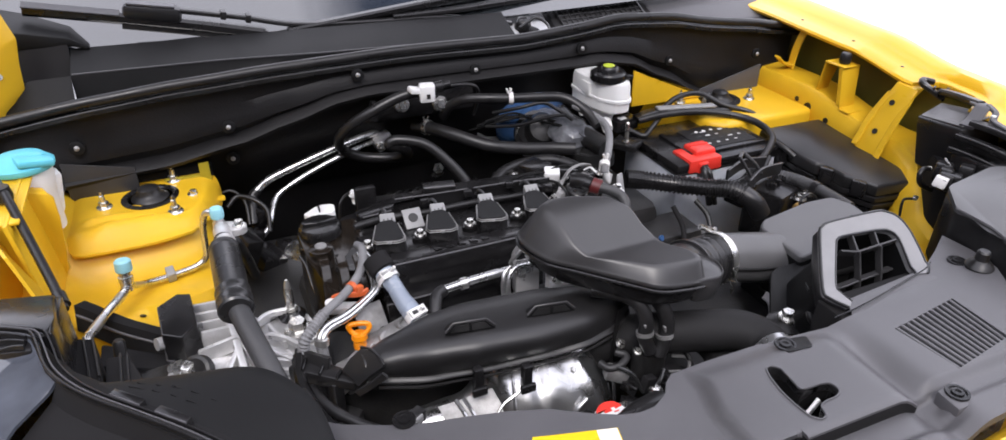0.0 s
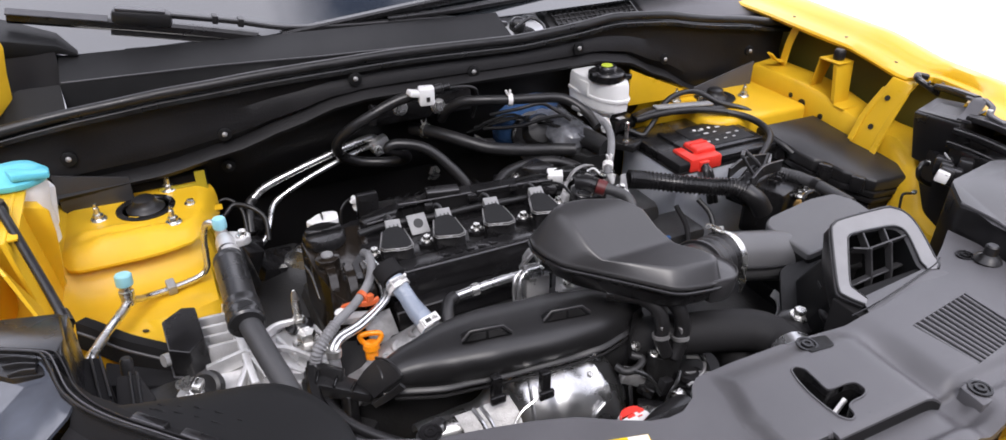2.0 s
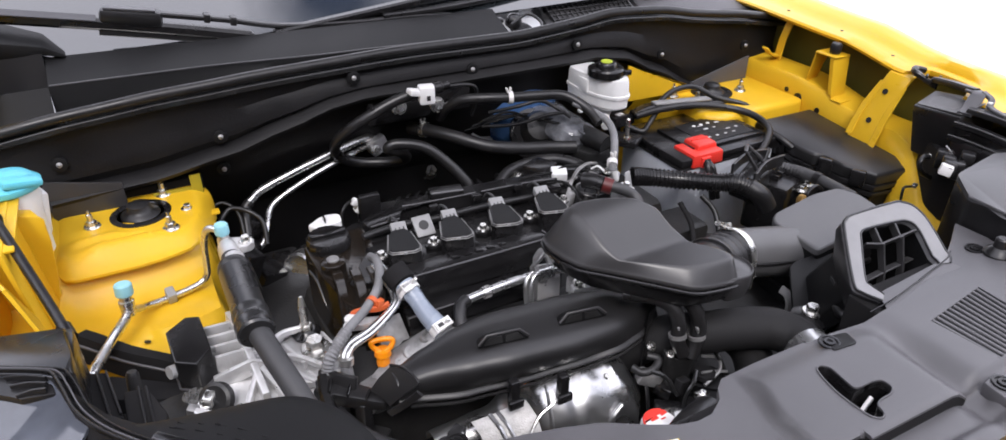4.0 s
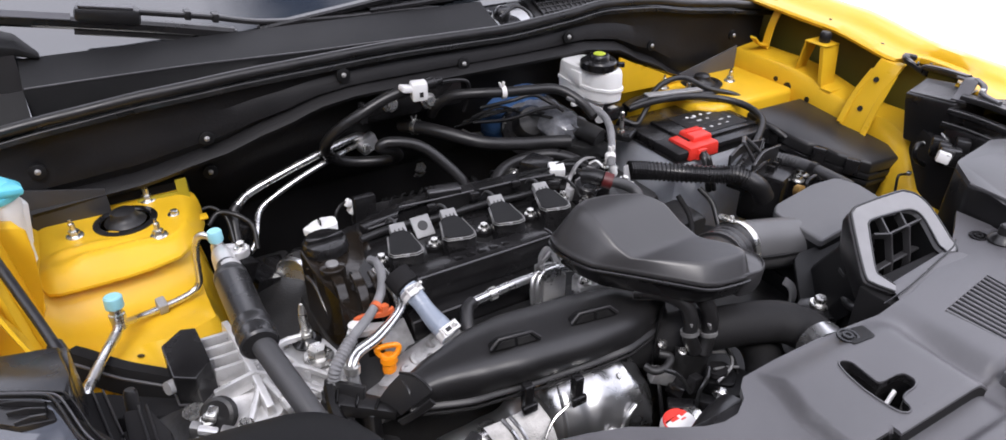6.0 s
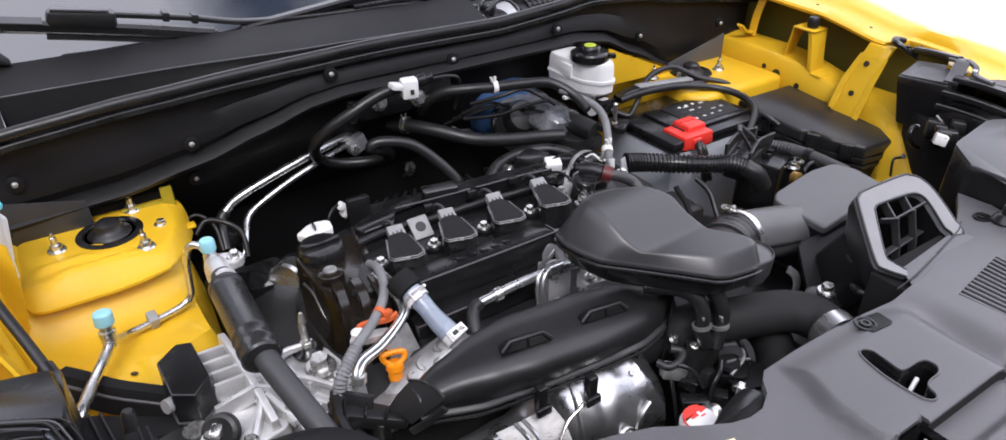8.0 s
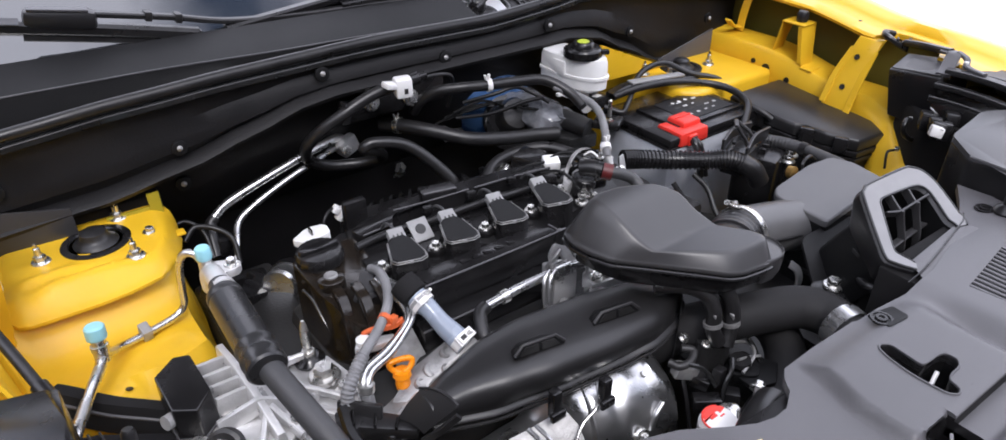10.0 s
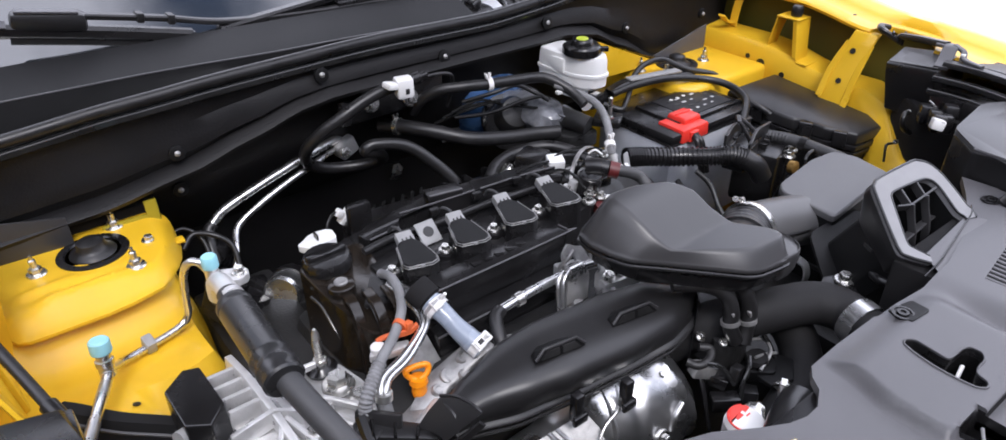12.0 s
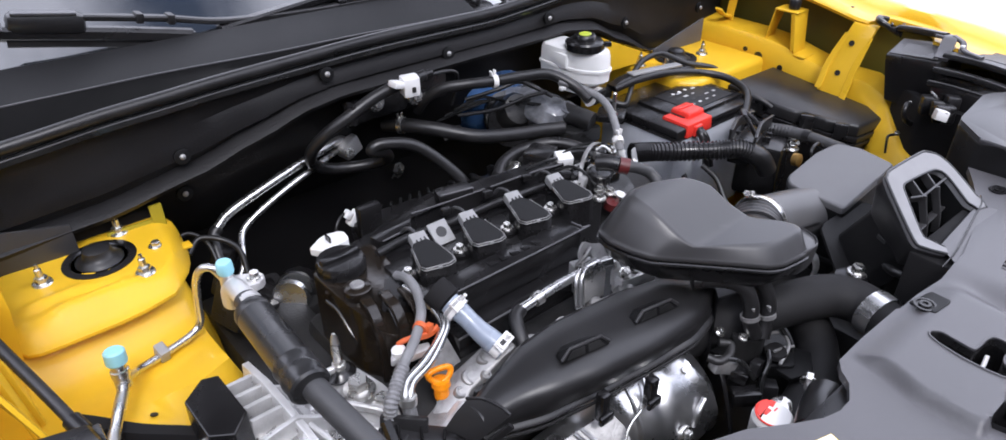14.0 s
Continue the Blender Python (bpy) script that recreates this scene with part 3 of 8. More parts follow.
face = [(-0.300, 1.018), (-0.260, 1.0110), (-0.2150, 0.9990), (-0.2100, 0.993), (-0.2105, 0.960), (-0.2170, 0.904), (-0.225, 0.870), (-0.300, 0.870)]
loft([[(x, 1.020, z) for x, z in face], [(x, 1.024, z) for x, z in face]], wb, b=0.001)
loft([[(x, 1.021, z) for x, z in ((-0.30, 1.0145), (-0.2145, 0.996), (-0.2145, 1.000), (-0.30, 1.0185))], [(x, 1.036, z + 0.003) for x, z in ((-0.30, 1.0145), (-0.222, 0.996), (-0.222, 1.000), (-0.30, 1.0185))]], wb, b=0.001)
part("bottle_bracket", wb, YELLOW, body, "yellow bracket beside the washer bottle")
wf = bmesh.new()
loft([[(-0.262, 0.90, 1.005), (-0.245, 0.86, 1.0), (-0.241, 0.86, 1.0), (-0.258, 0.90, 1.005)], [(-0.235, 0.90, 0.93), (-0.215, 0.83, 0.92), (-0.211, 0.83, 0.92), (-0.231, 0.90, 0.93)],
      [(-0.225, 0.90, 0.86), (-0.205, 0.80, 0.86), (-0.201, 0.80, 0.86), (-0.221, 0.90, 0.86)]], wf)
part("wing_gusset", wf, YELLOW, body)

# ---- strut mounts ----
def strut_mount(at, studs):
    mt = thing("strut_mount", at, "black rubber strut mount with three studs on a yellow tower", "strut mount", "strut mounts")
    x, y, z = at
    part("plate", lathe([(0, 0), (0.0425, 0), (0.0425, 0.002), (0.034, 0.003), (0.032, 0.001), (0, 0.001)], at, seg=36), BLACK, mt)
    part("dome", lathe([(0, 0), (0.028, 0.001), (0.027, 0.003), (0.021, 0.006), (0.0175, 0.010), (0.016, 0.017), (0.011, 0.020), (0, 0.021)], at, seg=30), RUBBER, mt, "black rubber dome")
    for p in studs:
        placed("stud", STUD, mt, stand((p[0], p[1], z + 0.001)), "zinc stud with nut")
        part("washer", lathe([(0, 0), (0.0105, 0), (0.0105, 0.0015), (0, 0.0015)], (p[0], p[1], z - 0.0005), seg=24), DEEP, mt)
    return mt


strut_mount((-0.108, 1.147, 0.9085), [(-0.173, 1.139), (-0.072, 1.196), (-0.073, 1.082)])
strut_mount((0.985, 1.135, 0.912), [(1.045, 1.115), (0.925, 1.11), (0.90, 1.155)])
placed("stud", BOLT, body, stand((-0.045, 1.133, 0.9085), (0.1, 0, 1)))

bs = thing("bump_stop", (1.156, 0.994, 1.010), "black rubber bump stop on a yellow bracket", "bump stop")
part("rubber", lathe([(0, 0), (0.010, 0), (0.011, 0.004), (0.011, 0.016), (0.0085, 0.020), (0, 0.021)], (1.156, 0.994, 1.010)), RUBBER, bs)
part("foot", lathe([(0, -0.004), (0.006, -0.004), (0.006, 0), (0, 0)], (1.156, 0.994, 1.0095)), STEEL, bs)

# ---- cowl, seal, windscreen, wipers ----
STEP = [(-0.18, 1.083), (0.0, 1.080), (0.265, 1.069), (0.58, 1.058)]


def cowl_profile(x):
    s, t = ease(x, SEAL), ease(x, STEP)
    back = 1.103 - 0.022 * (x + 0.157)
    return [(1.206, s - 0.012), (1.222, s - 0.018), (1.240, min(s - 0.020, t - 0.016)), (1.252, min(s - 0.016, t - 0.014)), (1.2585, t - 0.010), (1.2600, t - 0.003), (1.2605, t - 0.001), (1.266, t + 0.001), (1.300, t * 0.55 + back * 0.45), (1.338, back),
            (1.342, back - 0.004), (1.342, 1.05)]


cowl = thing("cowl_cover", (0.2, 1.27, 1.05), "black plastic cowl panel below the windscreen", "cowl panel")
part("panel", thicken(fillet_sheet(cowl_profile, steps(-0.182, 0.578, 34)), 0.002), COWL, cowl, "grained black plastic panel", 25)
part("gutter", thicken(loft([[(x, 1.206, ease(x, SEAL) - 0.012), (x, 1.225, ease(x, SEAL) - 0.018), (x, 1.36, 1.035), (x, 1.42, 1.03)] for x in steps(-0.34, 1.235, 40)], cap=False, closed=False), 0.002), BLACK, cowl)
ec = bmesh.new()
loft([[(-0.30, 1.31, 1.150), (-0.30, 1.42, 1.165), (-0.30, 1.42, 1.155), (-0.30, 1.31, 1.120)], [(-0.242, 1.325, 1.138), (-0.242, 1.41, 1.150), (-0.242, 1.41, 1.140), (-0.242, 1.325, 1.112)], [(-0.178, 1.328, 1.122), (-0.178, 1.38, 1.130), (-0.178, 1.38, 1.122), (-0.178, 1.328, 1.108)],
      [(-0.153, 1.328, 1.106), (-0.153, 1.345, 1.108), (-0.153, 1.345, 1.103), (-0.153, 1.328, 1.101)]], ec, b=0.003)
part("end_cap", ec, COWL, cowl)
part("end_wall", thicken(loft([[(x, 1.330, 1.112), (x, 1.318, 1.085), (x, 1.300, 1.060)] for x in steps(-0.31, -0.183, 6)], cap=False, closed=False), 0.003), MATTE, cowl)
part("end_apron", thicken(loft([[(x, 1.206, ease(x, SEAL) - 0.008), (x, 1.222, ease(x, SEAL) - 0.012), (x, 1.262, 1.081 - 0.020 * smooth(x, -0.235, -0.275)), (x, 1.312, 1.066)] for x in steps(-0.31, -0.182, 12)], cap=False, closed=False), 0.003), COWL, cowl, "smooth black end of the panel", 40)
# Pale line drawn for the highlight along the cowl's step.
part("step_glint", strip([(x, 1.2610, ease(x, STEP) + 0.0005) for x in steps(-0.18, 0.575, 12)], 0.0022, 0.0022, 2), COVER, cowl)

vent = thing("cowl_vent", (0.81, 1.30, 1.05), "black honeycomb air intake grille in the cowl", "vent")
vx0, vx1 = 0.700, 0.915
part("housing", prism([(0.69, 1.285), (0.92, 1.285), (0.925, 1.42), (0.70, 1.42)], 1.0, lambda x, y: 1.032 + 0.055 * (y - 1.285) / 0.135, 0.006), SATIN, vent, "grey-black plastic housing")
part("backing", prism([(0.708, 1.292), (0.905, 1.292), (0.91, 1.372), (0.715, 1.372)], 1.030, lambda x, y: 1.0365 + 0.055 * (y - 1.285) / 0.135, 0), DEEP, vent)
for i in range(17):
    x = 0.708 + 0.197 * i / 16
    part("bar", strip([(x, 1.292, 1.0405), (x + 0.005, 1.372, 1.0730)], 0.003, 0.004, 1), SATIN, vent)
for j in range(7):
    y = 1.292 + 0.080 * j / 6
    z = 1.0405 + 0.0325 * j / 6
    part("bar", strip([(0.708, y, z), (0.908, y, z)], 0.003, 0.004, 1), SATIN, vent)
vs = bmesh.new()
prism([(0.928, 1.285), (1.20, 1.25), (1.22, 1.42), (0.935, 1.42)], 1.0, lambda x, y: 1.036 + 0.045 * (y - 1.285) / 0.135 + 0.012 * smooth(x, 0.96, 1.10), 0.008, bm=vs)
solo("cowl_side_cover", vs, COVER, "grey-black plastic side cover of the cowl", "cowl cover")
# This cover is coloured pale in place of a sky reflection.
vb = bmesh.new()
prism([(0.585, 1.30), (0.684, 1.285), (0.692, 1.42), (0.585, 1.42)], 1.0, lambda x, y: 1.030 + 0.05 * (y - 1.285) / 0.135, 0.006, bm=vb)
solo("wiper_pivot_cover", vb, PALE, "cover at the wiper pivot, pale to stand for reflected sky", "cowl cover")
ph_ = thing("pivot_hollow", (0.62, 1.31, 1.04), "black hollow around the wiper pivot", "pivot")
part("rim", lathe([(0, 0), (0.022, 0), (0.024, 0.003), (0.018, 0.004), (0, 0.002)], (0.632, 1.318, 1.043), (0, -0.35, 1), 26), BLACK, ph_)

seal = thing("cowl_seal", (0.45, 1.20, 1.04), "black rubber weather strip along the bulkhead edge", "rubber seal")
line = [(x, 1.199, ease(x, SEAL)) for x in steps(-0.32, 1.235, 24)]
part("bulb", tube(line, 0.0085, 12, 4), RUBBER, seal)
part("lip", strip([(x, 1.192, z - 0.015) for x, y, z in line], 0.005, 0.009, 4), GLOSSY, seal)

ws = bmesh.new()
rows = []
for x in steps(-0.42, 1.285, 16):
    u = (x - MID) / 0.85
    rows.append([(x, 1.335 + 0.02 * u * u + d, 1.078 + 0.02 * u * u * 0.2 + d * 0.55) for d in (0.0, 0.25, 0.5, 0.8)])
windscreen = solo("windscreen", thicken(loft(rows, ws, cap=False, closed=False), 0.005), GLASS, "dark tinted windscreen reflecting a cloudy sky", "windscreen", kind="structure")
solo("dash_panel", box((MID, 1.85, 0.95), (1.6, 0.9, 0.12), 0.02), MAT_DARK, "dark dashboard behind the glass", "dashboard", kind="structure")

w1 = thing("wiper", (0.0, 1.37, 1.09), "black windscreen wiper with a flat blade resting on glass", "wiper", "wipers")
part("blade", strip([(-0.236, 1.378, 1.163), (-0.17, 1.373, 1.151), (0.0, 1.362, 1.118), (0.124, 1.352, 1.091)], 0.022, 0.019, 6), BLACK, w1, "flat black blade")
part("edge", strip([(-0.10, 1.366, 1.126), (0.0, 1.360, 1.106), (0.110, 1.350, 1.083)], 0.008, 0.012, 6), RUBBER, w1, "rubber edge")
# Highlight on the blade, drawn as a paler strip.
part("blade_face", strip([(-0.236, 1.370, 1.172), (-0.17, 1.365, 1.160), (-0.10, 1.361, 1.147)], 0.014, 0.003, 5, up=(0, -0.5, 0.86)), COVER, w1, "upper face, pale for its highlight")
part("tip", box((0.126, 1.351, 1.091), (0.006, 0.022, 0.013), 0.002), BLACK, w1)
part("saddle", box((-0.050, 1.366, 1.142), (0.090, 0.030, 0.026), 0.008, turn=(0, 9, -6)), SATIN, w1, "black blade holder")
part("saddle_top", box((-0.050, 1.363, 1.1555), (0.074, 0.020, 0.004), 0.0015, turn=(0, 9, -6)), COVER, w1)
part("arm", strip([(-0.03, 1.364, 1.146), (0.03, 1.362, 1.134), (0.092, 1.356, 1.122), (0.179, 1.356, 1.101), (0.31, 1.352, 1.092), (0.46, 1.346, 1.087), (0.60, 1.338, 1.062)], 0.016, 0.008, 6), SATIN, w1, "black steel arm")
for x, y, z in ((0.060, 1.359, 1.129), (0.100, 1.356, 1.120)):
    part("clip", box((x, y, z), (0.010, 0.022, 0.014), 0.002, turn=(0, 12, 0)), SATIN, w1)
part("pivot", lathe([(0, -0.03), (0.016, -0.03), (0.017, 0), (0.013, 0.010), (0.008, 0.013), (0, 0.013)], (0.625, 1.335, 1.058), (0, -0.4, 1)), BLACK, w1)
w2 = thing("wiper", (0.4, 1.37, 1.08), "black windscreen wiper with a long blade", "wiper", "wipers")
part("blade", strip([(0.165, 1.352, 1.090), (0.30, 1.362, 1.100), (0.50, 1.374, 1.115), (0.78, 1.40, 1.125)], 0.022, 0.014, 6), BLACK, w2)
part("arm", strip([(0.36, 1.352, 1.096), (0.48, 1.350, 1.098), (0.62, 1.366, 1.100), (0.80, 1.385, 1.10), (0.93, 1.39, 1.085)], 0.018, 0.010, 6), BLACK, w2)
part("jet_hose", tube([(0.60, 1.30, 1.062), (0.64, 1.31, 1.075), (0.655, 1.29, 1.068), (0.645, 1.26, 1.062), (0.61, 1.235, 1.06)], 0.003), RUBBER, w2)

# push pins along the cowl face
pin = thing("push_pin", (0.248, 1.190, 1.047), "dark push pin with a dull metal head in the bulkhead", "fastener", "bulkhead pins")
part("collar", lathe([(0, -0.004), (0.011, -0.004), (0.011, 0.001), (0.008, 0.002), (0, 0.002)], (0.248, 1.190, 1.047), (0, -1, 0.1), 18), COWL, pin)
part("head", lathe([(0, 0), (0.0042, 0), (0.0040, 0.003), (0.0022, 0.0045), (0, 0.005)], (0.248, 1.190, 1.047), (0, -1, 0.25), 14), OXIDE, pin)
for p in ((0.464, 1.192, 1.027), (0.681, 1.188, 1.042), (0.891, 1.193, 0.990), (1.098, 1.172, 0.985), (0.028, 1.191, 0.988), (0.026, 1.222, 0.919), (-0.193, 1.191, 0.990)):
    copy_thing(pin, Matrix.Translation(p))


# ---- front cover ----
def panel_height(x, y):
    edge = 0.400 + 0.012 * smooth(y, 0.38, 0.43)
    z = 0.930 - 0.010 * smooth(x, 0.33, 0.05)
    raised = smooth(x, edge - 0.011, edge + 0.003) * smooth(y, 0.460, 0.422)
    front = smooth(y, 0.3310, 0.3350)
    z += 0.012 * raised * smooth(x, 0.612, 0.565) * front
    z -= 0.008 * (1 - front) * smooth(x, 0.442, 0.456) * smooth(x, 0.640, 0.600) * smooth(y, 0.290, 0.302)
    z += 0.005 * smooth(x, 0.585, 0.640) * smooth(y, 0.50, 0.45)
    # the valley beside the raised latch field, wider towards the front
    z -= 0.011 * math.exp(-((x - 0.604) / 0.017) ** 2) * smooth(y, 0.440, 0.375)
    # groove before the front flange
    z -= 0.008 * smooth(y, 0.345, 0.330) * smooth(y, 0.306, 0.320) * smooth(x, 0.605, 0.625)
    return z


cover_outline = [(0.046, 0.548), (0.060, 0.537), (0.120, 0.508), (0.175, 0.494), (0.215, 0.482), (0.252, 0.4675), (0.288, 0.4440), (0.313, 0.4305), (0.332, 0.4255), (0.350, 0.4265), (0.370, 0.4375), (0.380, 0.451), (0.392, 0.4595),
                 (0.440, 0.4615), (0.510, 0.461), (0.514, 0.459), (0.519, 0.4585), (0.549, 0.458), (0.600, 0.453), (0.665, 0.457), (0.735, 0.473), (0.800, 0.493), (0.855, 0.520), (0.900, 0.545), (0.903, 0.50), (0.885, 0.455),
                 (0.860, 0.420), (0.83, 0.375), (0.76, 0.313), (0.66, 0.280), (0.56, 0.276), (0.40, 0.272), (0.26, 0.292), (0.14, 0.345), (0.06, 0.42), (0.040, 0.48)]
t_slot = rounded([(0.477, 0.416), (0.484, 0.4185), (0.492, 0.412), (0.490, 0.394), (0.488, 0.378), (0.499, 0.377), (0.514, 0.377), (0.523, 0.374), (0.524, 0.362), (0.514, 0.356), (0.499, 0.356), (0.489, 0.353), (0.486, 0.341), (0.477, 0.338), (0.470, 0.345), (0.468, 0.362), (0.468, 0.382), (0.472, 0.404)], 0.006, 3)
slats_hole = [(0.663, 0.417), (0.774, 0.432), (0.768, 0.357), (0.671, 0.342)]
cover = thing("radiator_cover", (0.45, 0.36, 0.92), "grained grey-black plastic cover over the radiator support", "radiator cover")
latch_hole = rounded([(0.412, 0.3345), (0.449, 0.3345), (0.449, 0.300), (0.420, 0.296)], 0.004, 3)
part("panel", pierced(cover_outline, [t_slot, slats_hole, latch_hole], panel_height, 0.010, 0.0055), COVER, cover, "", 62)
part("latch_well", loft([[(x, y, 0.936) for x, y in latch_hole], [(x, y, 0.885) for x, y in latch_hole]], cap=False), BLACK, cover)
part("latch_floor", box((0.43, 0.317, 0.885), (0.05, 0.05, 0.010), 0.003), DEEP, cover)
part("latch_cable", tube([(0.418, 0.304, 0.915), (0.432, 0.316, 0.922), (0.446, 0.324, 0.924)], 0.0016, 8), GREYPLUG, cover, "pale latch cable")
part("slot_well", loft([[(x, y, 0.940) for x, y in t_slot], [(x, y, 0.885) for x, y in t_slot]], cap=False), BLACK, cover)
lip_line = [(x, y, 0.9425) for x, y in t_slot] 
part("slot_rim", tube([*lip_line, lip_line[0]], 0.0011, 6, 1), COVER, cover)
for i in range(12):
    t = (i + 0.5) / 12
    a = (0.663 + 0.111 * t, 0.417 + 0.015 * t)
    b = (0.671 + 0.097 * t, 0.342 + 0.015 * t)
    part("slat", strip([(*a, 0.930), (*b, 0.928)], 0.0038, 0.010, 1), COVER, cover)
part("slat_tray", prism(slats_hole, 0.890, 0.906, 0), COWL, cover)
part("slot_tray", box((0.495, 0.38, 0.885), (0.09, 0.10, 0.012), 0.003), DEEP, cover)
part("latch_lever", strip([(0.488, 0.366, 0.914), (0.508, 0.370, 0.928)], 0.004, 0.008, 2), LABELW, cover, "bright latch lever")
xs_ = steps(0.450, 0.597, 16)
part("step_lip", loft([[(x, 0.3268, panel_height(x, 0.338) - 0.0040), (x, 0.3270, panel_height(x, 0.338) - 0.0012), (x, 0.3290, panel_height(x, 0.338) + 0.0002), (x, 0.3375, panel_height(x, 0.338) + 0.0003), (x, 0.3380, panel_height(x, 0.338) - 0.0040)] for x in xs_]), COVER, cover, "", 50)
# Step face set black for the shade under the lip.
part("step_face", loft([[(x, 0.3272, 0.914), (x, 0.3272, panel_height(x, 0.338) - 0.0040), (x, 0.3340, panel_height(x, 0.338) - 0.0040), (x, 0.3340, 0.914)] for x in xs_]), MATTE, cover, "step face, black for its shade")
PUSH = lathe([(0, 0), (0.0115, 0), (0.012, 0.001), (0.0115, 0.0025), (0.009, 0.0025), (0.0088, 0.001), (0.0065, 0.001), (0.006, 0.0035), (0.003, 0.0035), (0.0028, 0.002), (0, 0.002)], seg=28)
PUSHM = to_mesh("push_clip", PUSH, BLACK)
part("clip_boss", prism([(0.621, 0.328), (0.650, 0.332), (0.648, 0.302), (0.618, 0.300)], 0.91, 0.934, 0.002), COVER, cover)
for x, y in ((0.636, 0.317), (0.858, 0.490), (0.118, 0.5155)):
    placed("push_clip", PUSHM, cover, stand((x, y, max(panel_height(x, y), 0.934 if x == 0.636 else 0))), "round black push clip")
part("pocket", prism(rounded([(0.530, 0.458), (0.516, 0.427), (0.548, 0.424), (0.564, 0.449)], 0.004, 3), 0.915, lambda x, y: panel_height(x, y) + 0.0012, 0.0008), DUCT, cover, "black clip plate")
placed("push_clip", PUSHM, cover, stand((0.526, 0.441, panel_height(0.526, 0.441) + 0.0022)), "round black push clip")
stop = lathe([(0, 0), (0.016, 0), (0.017, 0.004), (0.013, 0.010), (0.0085, 0.013), (0.008, 0.024), (0.006, 0.026), (0, 0.026)], (0.866, 0.466, panel_height(0.866, 0.466) - 0.001))
solo("hood_stop", stop, RUBBER, "black rubber bonnet stop on the radiator cover", "bump stop")
st_ = prism([(0.222, 0.4405), (0.301, 0.417), (0.293, 0.382), (0.205, 0.410)], 0.928, lambda x, y: panel_height(x, y) + 0.0006, 0)
sticker = solo("warning_label", st_, LABELY, "yellow warning label stuck on the radiator cover", "label")
part("white_field", prism([(0.281, 0.4222), (0.300, 0.4166), (0.294, 0.392), (0.275, 0.398)], 0.929, lambda x, y: panel_height(x, y) + 0.0010, 0), LABELW, sticker)

# dark block at the lamp on the battery side
rb_o = [(0.906, 0.545), (0.903, 0.49), (0.882, 0.44), (1.02, 0.36), (1.16, 0.45), (1.15, 0.545), (1.05, 0.600), (0.948, 0.592)]
rb_z = lambda x, y: 0.972 + 0.012 * smooth(x, 0.9, 1.05)
rc = thing("headlight_side_cover", (1.02, 0.52, 0.86), "grey-black plastic cover beside the headlight", "headlight cover")
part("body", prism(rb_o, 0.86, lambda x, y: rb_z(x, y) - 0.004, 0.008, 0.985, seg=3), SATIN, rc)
# Light on the top is put into its paler material.
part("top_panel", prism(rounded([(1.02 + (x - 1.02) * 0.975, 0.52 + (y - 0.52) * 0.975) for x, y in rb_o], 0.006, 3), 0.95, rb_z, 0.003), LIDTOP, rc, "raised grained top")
part("edge", strip([(0.910, 0.545, 0.969), (0.906, 0.49, 0.969), (0.886, 0.442, 0.969)], 0.004, 0.005, 3), COVER, rc)

# headlight on the battery side
hl = thing("headlight", (1.18, 0.72, 0.88), "black headlight housing seen from behind", "headlight", "headlights")
hb_ = loft([[(1.122, 0.770, 0.900), (1.108, 0.690, 0.900), (1.190, 0.680, 0.900), (1.180, 0.770, 0.900)], [(1.117, 0.784, 0.968), (1.102, 0.692, 0.980), (1.190, 0.685, 0.990), (1.185, 0.780, 0.985)],
            [(1.117, 0.786, 0.982), (1.101, 0.693, 0.995), (1.190, 0.688, 1.006), (1.165, 0.782, 1.002)]], b=0.003)
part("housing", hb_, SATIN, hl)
# Paler plastic stands in for the light on the housing's top.
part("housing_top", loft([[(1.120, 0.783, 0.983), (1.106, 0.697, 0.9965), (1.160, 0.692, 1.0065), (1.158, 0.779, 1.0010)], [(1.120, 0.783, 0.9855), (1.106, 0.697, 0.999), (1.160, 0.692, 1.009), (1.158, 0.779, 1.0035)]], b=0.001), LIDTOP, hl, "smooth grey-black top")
part("back_box", prism([(1.078, 0.690), (1.130, 0.760), (1.18, 0.760), (1.20, 0.60), (1.06, 0.56)], 0.74, 0.935, 0.008), MATTE, hl)
part("lamp_bed", prism([(1.085, 0.688), (1.20, 0.680), (1.26, 0.55), (1.07, 0.54)], 0.90, 0.966, 0.004), BLACK, hl)
for x, z, w, mt_ in ((1.121, 1.004, 0.020, SATIN), (1.094, 0.986, 0.016, BLACK), (1.086, 0.965, 0.012, BLACK)):
    part("rail", strip([(x, 0.694, z), (x + 0.004, 0.655, z), (x + 0.002, 0.61, z - 0.001), (x - 0.006, 0.55, z - 0.004)], w, 0.010, 5), mt_, hl)
    # Paler strip painted as the shine on each rail's edge.
    part("rail_edge_glint", strip([(x - w * 0.45, 0.692, z + 0.005), (x - w * 0.45 + 0.004, 0.655, z + 0.005), (x - w * 0.45 + 0.002, 0.61, z + 0.004), (x - w * 0.45 - 0.006, 0.55, z + 0.001)], 0.0022, 0.002, 5), LIDTOP, hl)
part("rail", strip([(1.15, 0.692, 0.998), (1.17, 0.64, 1.0), (1.17, 0.56, 0.995)], 0.05, 0.010, 5), BLACK, hl)
TOPC = [(1.183, 0.800, 1.012), (1.172, 0.765, 1.018), (1.164, 0.735, 1.021), (1.156, 0.712, 1.024)]
part("top_cover", strip(TOPC, 0.016, 0.010), SATIN, hl, "narrow black top cover")
part("top_edge", strip([(x - 0.006, y, z + 0.005) for x, y, z in TOPC], 0.004, 0.003), COVER, hl)
